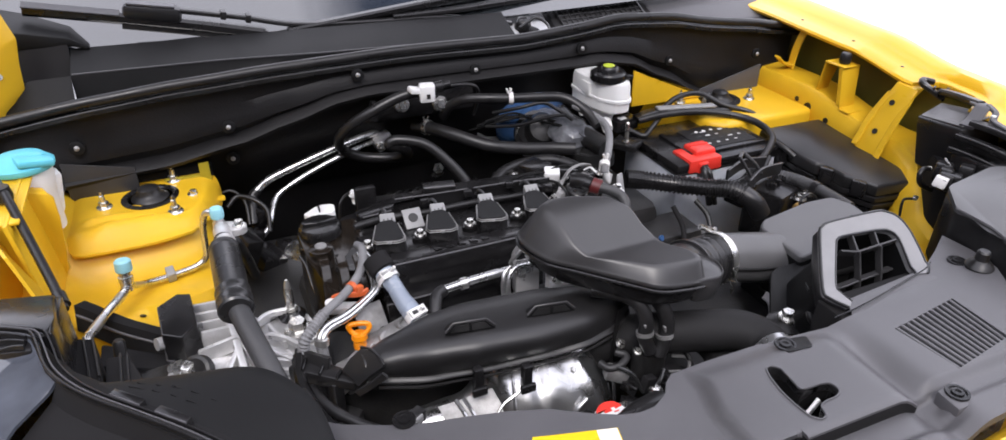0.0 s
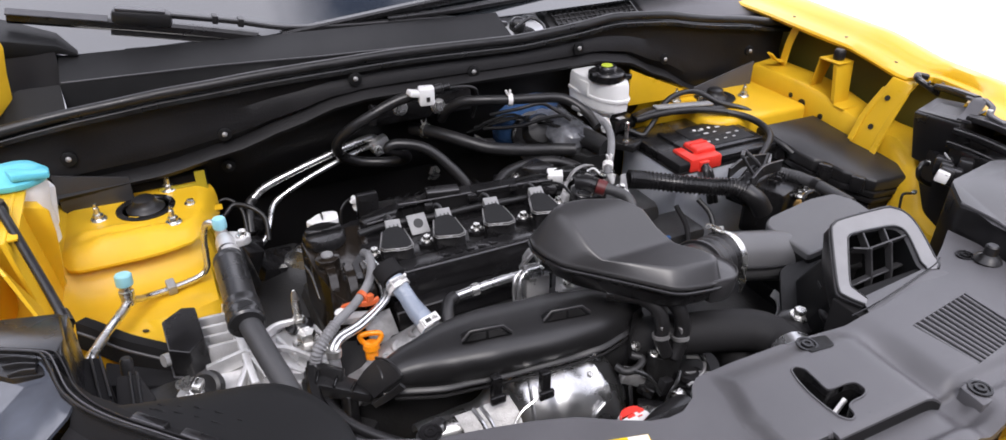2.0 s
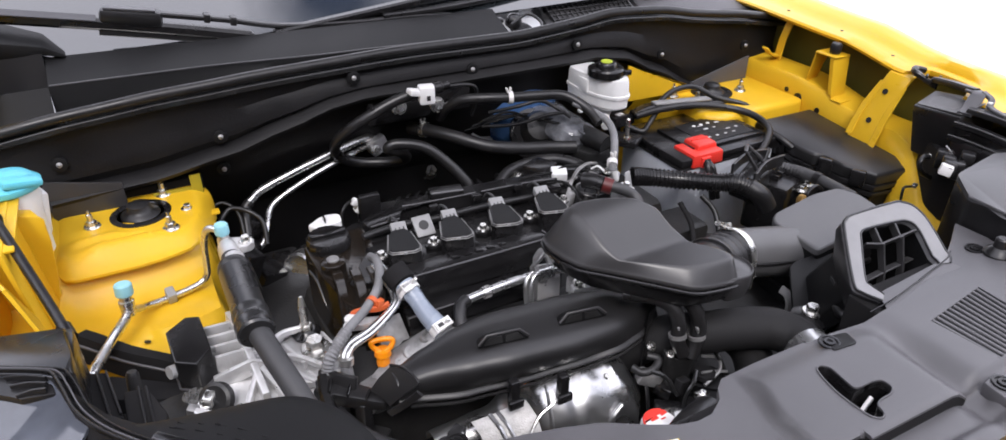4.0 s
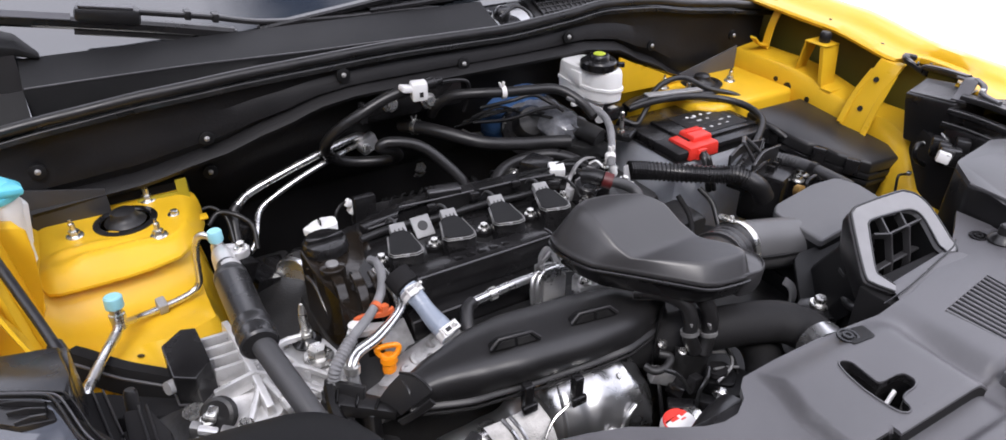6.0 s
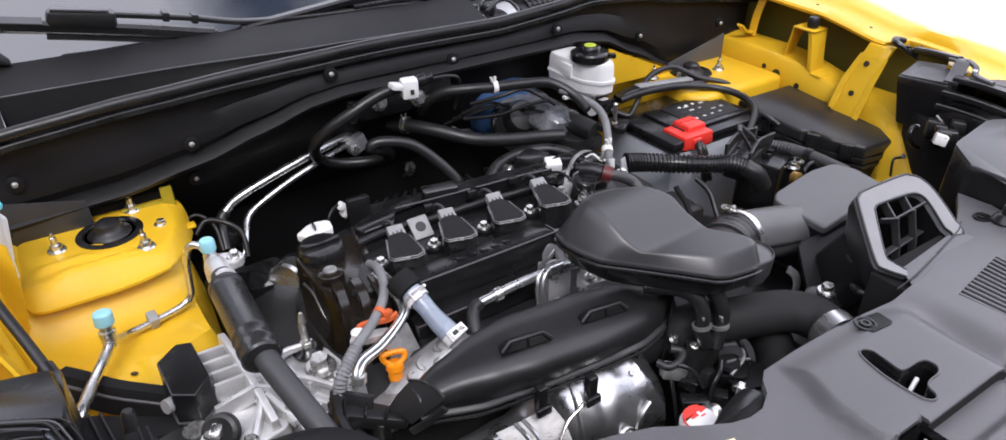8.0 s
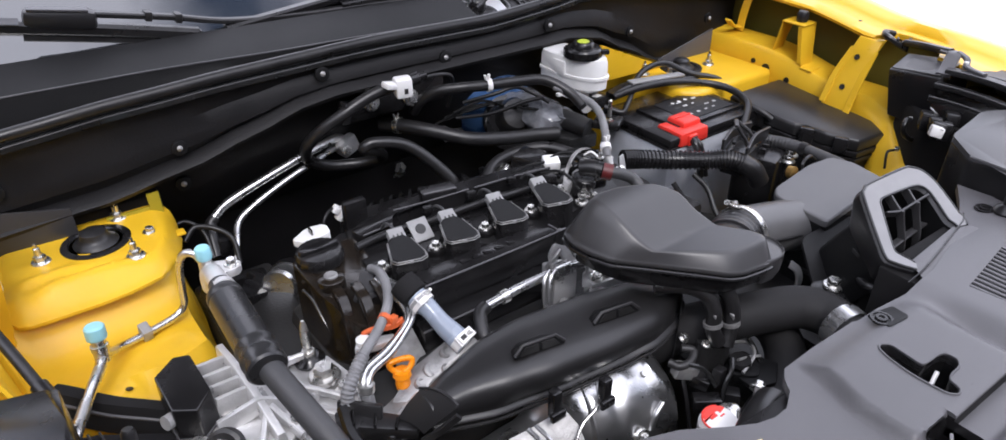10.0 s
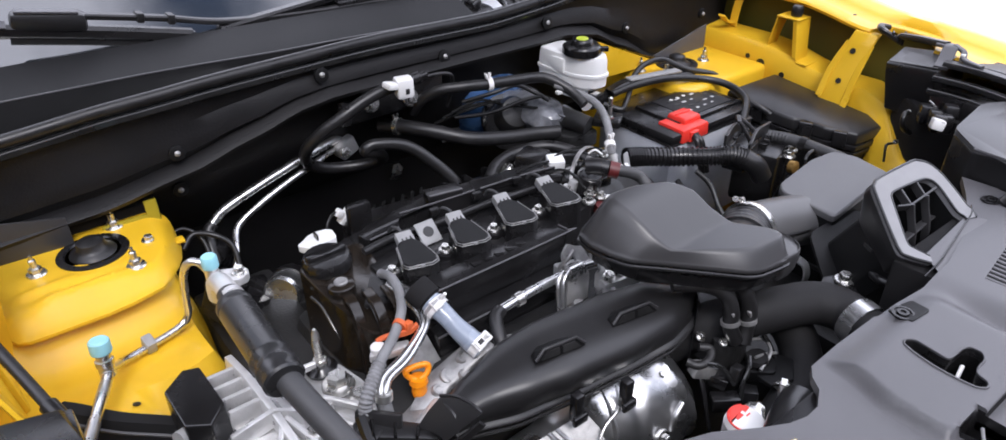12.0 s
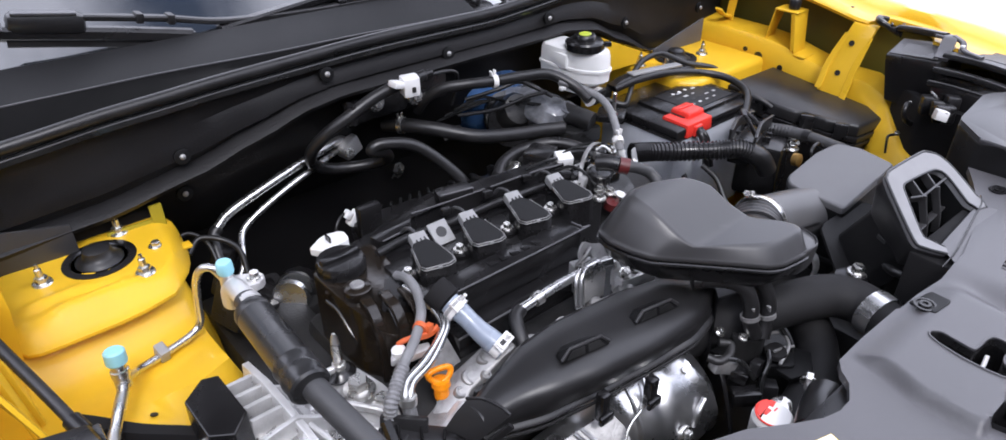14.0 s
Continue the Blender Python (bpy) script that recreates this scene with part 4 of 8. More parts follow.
part("grey_tab", strip([(1.160, 0.722, 1.022), (1.149, 0.704, 1.024), (1.138, 0.700, 1.016), (1.124, 0.697, 1.005), (1.110, 0.694, 0.999)], 0.022, 0.006, 5), COVER, hl, "grey bracket tab")
part("tab_edge", strip([(1.156, 0.700, 1.026), (1.152, 0.682, 1.020), (1.138, 0.672, 1.012), (1.128, 0.64, 1.010)], 0.010, 0.006, 5), COVER, hl)
part("clip", box((1.144, 0.678, 1.013), (0.008, 0.007, 0.012), 0.001), WHITE, hl, "small white clip")
part("hook", strip([(1.196, 0.832, 1.018), (1.178, 0.838, 1.022), (1.166, 0.828, 1.020), (1.172, 0.815, 1.012), (1.186, 0.800, 1.000)], 0.012, 0.010, 6), RUBBER, hl)
for k in range(3):
    part("hook_rib", box((1.176 + 0.006 * k, 0.812 - 0.007 * k, 1.013 - 0.006 * k), (0.014, 0.004, 0.012), 0.0015, turn=(0, 0, 30)), BLACK, hl)
for at_, sz in (((1.055, 0.672, 0.940), (0.030, 0.024, 0.030)), ((1.030, 0.650, 0.948), (0.020, 0.018, 0.024)), ((1.064, 0.642, 0.952), (0.030, 0.02, 0.02))):
    part("socket", box(at_, sz, 0.003, turn=(0, 10, 30)), BLACK, hl)
part("socket_pin", tube([(1.052, 0.662, 0.956), (1.046, 0.664, 0.962), (1.050, 0.672, 0.964)], 0.0016, 8), GREYPLUG, hl)
cn = thing("lamp_connector", (0.995, 0.64, 0.93), "white lamp connector with black wires", "connector")
part("plug", box((0.990, 0.629, 0.955), (0.026, 0.018, 0.016), 0.002, turn=(10, 15, 30)), LABELW, cn, "white plug")
part("print", box((0.986, 0.621, 0.962), (0.008, 0.004, 0.001), 0, turn=(10, 15, 30)), SATIN, cn)
part("plug_end", box((1.006, 0.634, 0.952), (0.012, 0.020, 0.020), 0.002, turn=(10, 15, 30)), SATIN, cn)
part("socket", box((1.022, 0.636, 0.946), (0.03, 0.03, 0.028), 0.004, turn=(0, 10, 30)), BLACK, cn)
part("wire", tube([(1.072, 0.707, 0.926), (1.056, 0.705, 0.930), (1.046, 0.702, 0.922), (1.052, 0.70, 0.906), (1.080, 0.70, 0.890), (1.12, 0.70, 0.872)], 0.0042), RUBBER, cn)
part("wire_tip", tube([(1.062, 0.706, 0.930), (1.076, 0.708, 0.926)], 0.0034, 10, 2), LABELW, cn)
part("hook_clip", tube([(1.066, 0.712, 0.869), (1.050, 0.716, 0.870), (1.044, 0.715, 0.864), (1.040, 0.710, 0.842)], 0.0022), RUBBER, cn)
part("hook_head", box((1.067, 0.711, 0.871), (0.012, 0.008, 0.006), 0.002, turn=(0, 0, 20)), STEEL, cn)

# ---- the lamp side nearest the camera ----
lc = thing("headlight_cover", (-0.2, 0.62, 0.86), "black plastic cover behind the headlight", "headlight cover")
part("plate", prism([(-0.34, 0.815), (-0.188, 0.775), (-0.181, 0.712), (-0.176, 0.668), (-0.188, 0.664), (-0.222, 0.686), (-0.36, 0.745)], 0.86, lambda x, y: 0.992 + 0.022 * smooth(y - 0.5 * (x + 0.2), 0.72, 0.67), 0.004), BLACK, lc, "flat black plate")
part("side", box((-0.186, 0.742, 0.93), (0.008, 0.062, 0.12), 0.002), BLACK, lc)
RAIL = [(-0.34, 0.732, 1.014), (-0.26, 0.707, 1.018), (-0.230, 0.690, 1.020), (-0.202, 0.673, 1.021), (-0.191, 0.663, 1.021), (-0.184, 0.642, 1.021), (-0.174, 0.606, 1.020), (-0.158, 0.576, 1.020), (-0.136, 0.549, 1.019), (-0.107, 0.520, 1.018), (-0.060, 0.473, 1.014), (0.0, 0.41, 1.0)]
for d, w, mt_ in ((0.0, 0.0022, SATIN), (0.0042, 0.0014, COVER), (0.0095, 0.0014, SATIN)):
    part("rail", strip([(x + d, y + 0.55 * d, z - 0.6 * d) for x, y, z in RAIL], w, 0.005), mt_, lc)
def out_by(p, dx, dy, z):
    """A place beside the rail; it stays close to the rail next to the flat plate."""
    k = 0.25 + 0.75 * smooth(p[1], 0.66, 0.56)
    return (p[0] + dx * k, p[1] + dy * k, z)


skirt = loft([[(x - 0.001, y - 0.001, z - 0.003) for x, y, z in RAIL], [out_by(p, 0.014, 0.008, p[2] - 0.008) for p in RAIL], [out_by(p, 0.026, 0.018, p[2] - 0.022) for p in RAIL], [out_by(p, 0.040, 0.036, 0.965) for p in RAIL],
              [out_by(p, 0.05, 0.055, 0.80) for p in RAIL]], cap=False, closed=False)
part("skirt", thicken(skirt, 0.002), MATTE, lc)
for x, y in ((-0.110, 0.545), (-0.075, 0.508)):
    part("tab", box((x, y, 1.010), (0.034, 0.009, 0.010), 0.0015, turn=(0, 0, -47)), BLACK, lc)
    part("tab_edge", strip([(x - 0.013, y + 0.008, 1.015), (x + 0.010, y - 0.016, 1.015)], 0.0015, 0.002, 1), COVER, lc)
inner = curve([(-0.150, 0.585, 1.008), (-0.130, 0.556, 1.008), (-0.098, 0.520, 1.006), (-0.052, 0.473, 1.002), (0.0, 0.42, 0.99)], 6)
outer = curve([(-0.128, 0.604, 0.978), (-0.060, 0.605, 0.974), (0.000, 0.586, 0.974), (0.038, 0.528, 0.970), (0.046, 0.455, 0.962)], 6)
lines = [inner]
for k in (0.3, 0.6, 0.85):
    lines.append([a.lerp(b, k) + Vector((0, 0, 0.006 * math.sin(math.pi * k))) for a, b in zip(inner, outer)])
lines += [outer, [p + Vector((0.002, 0.003, -0.006)) for p in outer], [p + Vector((0.003, 0.005, -0.02)) for p in outer], [Vector((p.x, p.y, 0.80)) for p in outer]]
part("duct", thicken(loft(lines, cap=False, closed=False), 0.002), DUCT, lc, "rounded black air duct", 45)
for i in range(10):
    p = lines[1][int(6 + 0.9 * i)].lerp(lines[2][int(6 + 0.9 * i)], 0.35 * (i % 2))
    part("print", box((p.x, p.y, p.z + 0.0003), (0.005 + 0.003 * (i % 3), 0.0012, 0.0008), 0, turn=(0, 8, -40)), SATIN, lc)
part("ribbed_wall", prism([(-0.198, 0.780), (-0.166, 0.766), (-0.156, 0.690), (-0.19, 0.680)], 0.80, 0.930, 0.003), MATTE, lc)
part("ribbed_wall", prism([(-0.156, 0.742), (-0.133, 0.736), (-0.118, 0.690), (-0.120, 0.670), (-0.155, 0.668)], 0.80, 0.919, 0.004), MATTE, lc)
for a, b in (((-0.167, 0.765, 0.931), (-0.157, 0.692, 0.931)), ((-0.176, 0.768, 0.931), (-0.166, 0.690, 0.931)), ((-0.134, 0.735, 0.920), (-0.131, 0.676, 0.920)), ((-0.141, 0.738, 0.920), (-0.138, 0.676, 0.920))):
    part("rib", strip([a, b], 0.0022, 0.005, 2), SATIN, lc)
part("peg", lathe([(0, 0), (0.007, 0), (0.007, 0.05), (0.005, 0.054), (0, 0.054)], (-0.152, 0.772, 0.856), (0.1, 0.2, 1), 16), SATIN, lc)
part("liner", prism([(-0.178, 0.846), (-0.076, 0.824), (-0.076, 0.800), (-0.178, 0.800)], 0.70, lambda x, y: 0.866 - 0.42 * (x + 0.178), 0.004), MATTE, lc)
part("well", prism([(-0.175, 0.800), (-0.095, 0.806), (-0.085, 0.70), (-0.16, 0.69)], 0.70, 0.842, 0.004), DEEP, lc)
for at_, sz, mt_ in (((-0.098, 0.735, 0.868), (0.012, 0.010, 0.016), OXIDE), ((-0.088, 0.722, 0.872), (0.020, 0.008, 0.008), ALU), ((-0.080, 0.735, 0.880), (0.010, 0.014, 0.012), STEEL), ((-0.070, 0.715, 0.866), (0.016, 0.012, 0.010), OXIDE), ((-0.102, 0.716, 0.862), (0.008, 0.020, 0.008), GREYPLUG)):
    part("clip", box(at_, sz, 0.0015, turn=(8, 12, -30)), mt_, lc)

ll = thing("headlight", (-0.28, 0.60, 0.80), "clear headlight lens with dark inside beside the cover", "headlight", "headlights")
def below_rail(stretch, drop):
    return thicken(loft([[(x + 0.001, y - 0.001, z - 0.004) for x, y, z in stretch], [(x - 0.006, y - 0.008, z - 0.010 * drop) for x, y, z in stretch], [(x - 0.03, y - 0.035, z - 0.016 * drop) for x, y, z in stretch], [(x - 0.08, y - 0.09, z - 0.05 * drop) for x, y, z in stretch],
                         [(x - 0.13, y - 0.14, z - 0.13 * drop) for x, y, z in stretch]], cap=False, closed=False), 0.003)


fine_rail = [tuple(p) for p in curve(RAIL, 6)]
part("lens", below_rail(fine_rail[:40], 1.0), LENS, ll, "glossy clear lens")
part("front_panel", below_rail(fine_rail[39:], 2.0), MATTE, ll, "black panel beside the lens")
part("inlet_bed", prism([(-0.29, 0.718), (-0.230, 0.687), (-0.200, 0.669), (-0.192, 0.656), (-0.190, 0.644), (-0.216, 0.650), (-0.232, 0.664), (-0.29, 0.70)], 0.99, 1.0145, 0.001), BLACK, ll)
for i in range(3):
    part("inlet", strip([(-0.228 + 0.005 * i, 0.683 - 0.0150 * i, 1.0150), (-0.212 + 0.003 * i, 0.674 - 0.0115 * i, 1.0175), (-0.196, 0.663 - 0.0075 * i, 1.0175)], 0.0020, 0.006, 2), SATIN, ll)


# ---- engine ----
engine = thing("engine", (0.30, 0.85, 0.24), "four-cylinder engine with a black ribbed valve cover", "engine")
part("block", box((0.30, 0.87, 0.52), (0.44, 0.30, 0.56), 0.02), DEEP, engine, "dark engine block")
top = [(0.105, 0.985), (0.115, 0.865), (0.165, 0.852), (0.175, 0.815), (0.40, 0.818), (0.42, 0.86), (0.50, 0.87), (0.505, 0.975), (0.40, 1.005), (0.18, 1.02)]
part("valve_cover", prism(rounded(top, 0.008, 2), 0.78, 0.882, 0.006), BLACK, engine, "black plastic valve cover")
# raised front ledge with its two steps
part("ledge", prism([(0.160, 0.8155), (0.395, 0.8155), (0.404, 0.822), (0.405, 0.852), (0.160, 0.850)], 0.86, lambda x, y: 0.9015 - 0.04 * (y - 0.8155), 0.002), BLACK, engine)
# Ledge highlights are thin strips of paler plastic.
part("ledge_glint", strip([(0.160, 0.8155, 0.9022), (0.394, 0.8155, 0.9022), (0.403, 0.820, 0.9020), (0.402, 0.838, 0.9015)], 0.0022, 0.0022, 3), COVER, engine)
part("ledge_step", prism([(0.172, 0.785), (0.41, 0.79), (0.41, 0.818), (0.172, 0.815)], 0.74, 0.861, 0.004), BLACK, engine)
part("ledge_glint", strip([(0.172, 0.7855, 0.8615), (0.405, 0.7905, 0.8615)], 0.0025, 0.0025, 4), COVER, engine)
for i in range(5):
    x = 0.262 + i * 0.018
    part("emblem_bar", box((x, 0.834, 0.9018), (0.011, 0.009, 0.002), 0.0006), BLACK, engine)
part("coil_shelf", prism([(0.165, 0.855), (0.46, 0.858), (0.46, 0.935), (0.165, 0.935)], 0.87, 0.888, 0.003), BLACK, engine)
part("back_rail", prism([(0.185, 0.968), (0.235, 0.972), (0.240, 0.986), (0.30, 0.978), (0.44, 0.966), (0.50, 0.955), (0.505, 0.975), (0.44, 0.992), (0.30, 1.004), (0.20, 1.006), (0.18, 0.99)], 0.87, lambda x, y: 0.898 + 0.012 * smooth(x, 0.22, 0.26), 0.002), BLACK, engine, "flat black wiring tray")
# The glints on the tray's front edges, drawn as pale strips.
for p in ([(0.187, 0.967, 0.899), (0.233, 0.971, 0.899)], [(0.243, 0.984, 0.9105), (0.30, 0.977, 0.9105), (0.36, 0.972, 0.9105)], [(0.37, 0.971, 0.9105), (0.44, 0.965, 0.9105), (0.495, 0.955, 0.9105)]):
    part("rail_edge_glint", strip(p, 0.002, 0.0025, 3), COVER, engine)
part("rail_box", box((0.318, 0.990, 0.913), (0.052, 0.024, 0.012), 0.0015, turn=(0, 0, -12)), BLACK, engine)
part("rail_edge_glint", strip([(0.292, 0.9835, 0.9195), (0.340, 0.9735, 0.9195)], 0.003, 0.003, 2), COVER, engine)
for x in (0.285, 0.357, 0.43):
    part("rail_clip", box((x, 0.962, 0.908), (0.014, 0.010, 0.010), 0.002, turn=(0, 0, -8)), BLACK, engine)
for i in range(6):
    x = 0.243 + 0.017 * i
    part("runner", tube([(x, 1.045, 0.848), (x + 0.004, 1.070, 0.862), (x + 0.016, 1.095, 0.862), (x + 0.034, 1.12, 0.845), (x + 0.045, 1.135, 0.81)], 0.0028, 8), GLOSSY, engine)
part("harness", tube([(0.17, 0.955, 0.893), (0.22, 0.960, 0.894), (0.28, 0.955, 0.893), (0.36, 0.953, 0.894), (0.45, 0.946, 0.893)], 0.0055), RUBBER, engine)
part("rear_lid", prism([(0.19, 1.01), (0.50, 0.985), (0.52, 1.06), (0.20, 1.09)], 0.70, 0.872, 0.012), BLACK, engine)
for x in steps(0.36, 0.48, 4):
    part("rear_rib", strip([(x, 1.005, 0.880), (x + 0.01, 1.07, 0.872), (x + 0.014, 1.085, 0.84)], 0.006, 0.012), BLACK, engine)
# ignition coils
def coil(x, y):
    c = thing("ignition_coil", (x, y, 0.884), "black ignition coil with a grey plug", "ignition coil", "ignition coils")
    shape = [(x + dx, y + dy) for dx, dy in ((-0.0325, -0.027), (-0.029, -0.035), (0.000, -0.0435), (0.009, -0.041), (0.0125, -0.033), (0.0135, 0.006), (0.009, 0.020), (-0.009, 0.021), (-0.018, 0.012))]
    grow_ = lambda k, z: [(x - 0.008 + (px - x + 0.008) * k, y - 0.012 + (py - y + 0.012) * k, z) for px, py in shape]
    cb = part("body", loft([grow_(1.06, 0.878), grow_(1.03, 0.9125), grow_(1.03, 0.9150), grow_(0.97, 0.9152), grow_(0.97, 0.9168), grow_(0.94, 0.9176)], b=0.0004, seg=1), BLACK, c, "black moulded body", 24)
    part("top_pad", loft([grow_(0.90, 0.910), grow_(0.90, 0.9182), grow_(0.88, 0.9186)]), DUCT, cb, "", 24)
    for k, z in ((1.04, 0.9150), (0.985, 0.9172)):
        ring = grow_(k, z)
        part("band", tube([ring[8], ring[0], ring[1], ring[2], ring[3], ring[4], ring[5]], 0.0007, 6, 1), OXIDE, cb)
    part("notch", box((x - 0.012, y - 0.0405, 0.9155), (0.005, 0.003, 0.004), 0.001, turn=(0, 0, -15)), GREYPLUG, cb)
    part("plug", box((x + 0.004, y + 0.030, 0.9105), (0.022, 0.018, 0.013), 0.0012, turn=(20, 0, -8)), GREYPLUG, c, "grey connector plug")
    for k in (-1, 0, 1):
        part("plug_slot", box((x + 0.003 + 0.006 * k, y + 0.0225, 0.9135), (0.0014, 0.006, 0.006), 0, turn=(20, 0, -8)), SATIN, c)
    part("lead", tube([(x + 0.005, y + 0.036, 0.911), (x + 0.006, y + 0.046, 0.916), (x + 0.004, y + 0.060, 0.914), (x + 0.002, y + 0.068, 0.904)], 0.0024), HOSEBLACK, c)
    part("foot", prism([(x - 0.050, y - 0.010), (x - 0.040, y - 0.018), (x - 0.018, y - 0.014), (x - 0.018, y + 0.012), (x - 0.046, y + 0.006)], 0.880, 0.895, 0.002), BLACK, c)
    placed("bolt", BOLT, c, stand((x - 0.0355, y - 0.004, 0.8965)), "zinc flange bolt")
    return c


first = coil(0.2105, 0.894)
for i in (1, 2, 3):
    copy_thing(first, Matrix.Translation((0.2105 + 0.0788 * i, 0.894, 0.884)))
sq = bmesh.new()
box((0.257, 0.936, 0.898), (0.029, 0.033, 0.004), 0.001, turn=(38, 0, 0), bm=sq)
sqp = solo("lifting_plate", sq, GREYPLUG, "grey square bracket plate with a round hole", "bracket")
part("hole", lathe([(0, 0), (0.0075, 0), (0.0075, 0.0016), (0, 0.0016)], (0.257, 0.9355, 0.8995), (0, -0.616, 0.788), seg=20), DEEP, sqp)

# timing end under the oil cap
part("timing_cover", prism(rounded([(0.086, 0.975), (0.090, 0.875), (0.108, 0.835), (0.150, 0.825), (0.178, 0.838), (0.178, 0.985)], 0.01, 3), 0.45, lambda x, y: 0.893 - 0.9 * max(0, 0.862 - y), 0.008), CASE, engine, "oily brown-black timing cover")
for x, y0 in ((0.106, 0.845), (0.128, 0.828), (0.150, 0.822)):
    part("cover_rib", strip([(x + 0.004, y0 + 0.05, 0.895), (x + 0.002, y0 + 0.02, 0.892), (x, y0, 0.865), (x, y0 - 0.004, 0.82), (x, y0 - 0.006, 0.74)], 0.006, 0.014, 5, up=(1, 0, 0)), CASE, engine)
part("cover_boss", lathe([(0, -0.02), (0.017, -0.02), (0.017, 0), (0.014, 0.002), (0, 0.002)], (0.110, 0.899, 0.903)), CASE, engine)
part("boss_eye", lathe([(0.004, 0), (0.0085, 0), (0.0085, 0.002), (0.0065, 0.003), (0.004, 0.002)], (0.110, 0.899, 0.905)), OXIDE, engine)
part("boss_pit", lathe([(0, 0), (0.0045, 0), (0.0045, 0.0015), (0, 0.0015)], (0.110, 0.899, 0.905)), DEEP, engine)
for pts in ([(0.087, 0.938, 0.884), (0.094, 0.925, 0.884), (0.096, 0.905, 0.874), (0.098, 0.880, 0.858), (0.104, 0.862, 0.838)], [(0.083, 0.932, 0.876), (0.088, 0.914, 0.868), (0.090, 0.890, 0.850), (0.096, 0.868, 0.828)], [(0.128, 0.880, 0.897), (0.126, 0.855, 0.888), (0.124, 0.832, 0.866), (0.124, 0.822, 0.840)]):
    part("glossy_rib", tube(pts, 0.0026, 8), GLOSSY, engine)
oc = thing("oil_filler_cap", (0.120, 0.957, 0.89), "black ribbed oil filler cap on the timing cover", "oil cap")
part("neck", lathe([(0, -0.02), (0.026, -0.02), (0.026, 0.004), (0, 0.004)], (0.120, 0.957, 0.888)), CASE, oc)
cap_g = [[(0.120 + (r + (0.0008 if i % 3 == 0 else 0)) * math.cos(2 * math.pi * i / 54), 0.957 + (r + (0.0008 if i % 3 == 0 else 0)) * math.sin(2 * math.pi * i / 54), z) for i in range(54)] for r, z in ((0.029, 0.892), (0.0305, 0.895), (0.0305, 0.905), (0.028, 0.909), (0.010, 0.911))]
part("cap", loft(cap_g), BLACK, oc, "round black cap", 50)
part("grip", prism(rounded([(0.092, 0.951), (0.120, 0.948), (0.148, 0.951), (0.148, 0.963), (0.120, 0.966), (0.092, 0.963)], 0.004, 2), 0.905, 0.916, 0.003, 0.93), BLACK, oc, "raised black grip")
wm = thing("sensor_cover", (0.130, 1.003, 0.88), "white plastic clip behind the oil cap", "clip")
part("plate", prism(rounded([(0.104, 1.014), (0.116, 0.993), (0.150, 0.985), (0.152, 1.008), (0.13, 1.022)], 0.006, 3), 0.890, lambda x, y: 0.903 + 0.25 * (x - 0.12), 0.003), WHITE, wm)
part("pin", box((0.128, 1.002, 0.911), (0.002, 0.012, 0.008), 0), BLACK, wm)
part("stand", box((0.130, 1.004, 0.885), (0.03, 0.02, 0.03), 0.003), BLACK, wm)

# front of the engine: heat cover, bracket, sensor pipes
hcov = thing("exhaust_cover", (0.28, 0.655, 0.82), "long black plastic exhaust cover with two vents", "engine cover")
EX_BACK = [(0.112, 0.691), (0.154, 0.702), (0.205, 0.713), (0.25, 0.714), (0.34, 0.706), (0.40, 0.692), (0.435, 0.673), (0.462, 0.650)]
EX_FRONT = [(0.112, 0.660), (0.148, 0.654), (0.20, 0.637), (0.245, 0.626), (0.33, 0.616), (0.385, 0.617), (0.415, 0.624), (0.445, 0.636), (0.462, 0.646)]
EX_TOP = [(0.112, 0.876), (0.15, 0.884), (0.20, 0.892), (0.25, 0.8955), (0.40, 0.8955), (0.44, 0.889), (0.462, 0.876)]
EX_RIM = [(0.112, 0.668), (0.19, 0.645), (0.268, 0.634), (0.345, 0.623), (0.383, 0.617), (0.42, 0.622), (0.45, 0.636), (0.462, 0.646)]
EX_LOW = [(0.112, 0.842), (0.19, 0.840), (0.268, 0.840), (0.345, 0.845), (0.383, 0.851), (0.43, 0.857), (0.462, 0.860)]
rings = []
for x in steps(0.112, 0.462, 44):
    yb, yf, zt, yr, zr = ease(x, EX_BACK), ease(x, EX_FRONT), ease(x, EX_TOP), ease(x, EX_RIM), ease(x, EX_LOW)
    rings.append([(x, y, z) for y, z in ((yb + 0.004, zt - 0.030), (yb + 0.003, zt - 0.013), (yb, zt - 0.005), (yb - 0.007 * min(1, (yb - yf) / 0.04), zt - 0.0008), (yb * 0.66 + yf * 0.34, zt + 0.0005), (yb * 0.4 + yf * 0.6, zt),
                                         (yb * 0.2 + yf * 0.8, zt - 0.002), (yb * 0.09 + yf * 0.91, zt - 0.0055), (yf + 0.0005, zt - 0.012), (yf - 0.0015, zt - 0.020), (yf * 0.5 + yr * 0.5 - 0.001, zr + 0.014), (yr, zr + 0.0075),
                                         (yr - 0.004, zr + 0.0055), (yr - 0.0055, zr + 0.003), (yr - 0.004, zr + 0.0005), (yr + 0.003, zr))])
part("shell", thicken(loft(rings, cap=False, closed=False), 0.0025), EXBLK, hcov, "smooth black shell", 46)
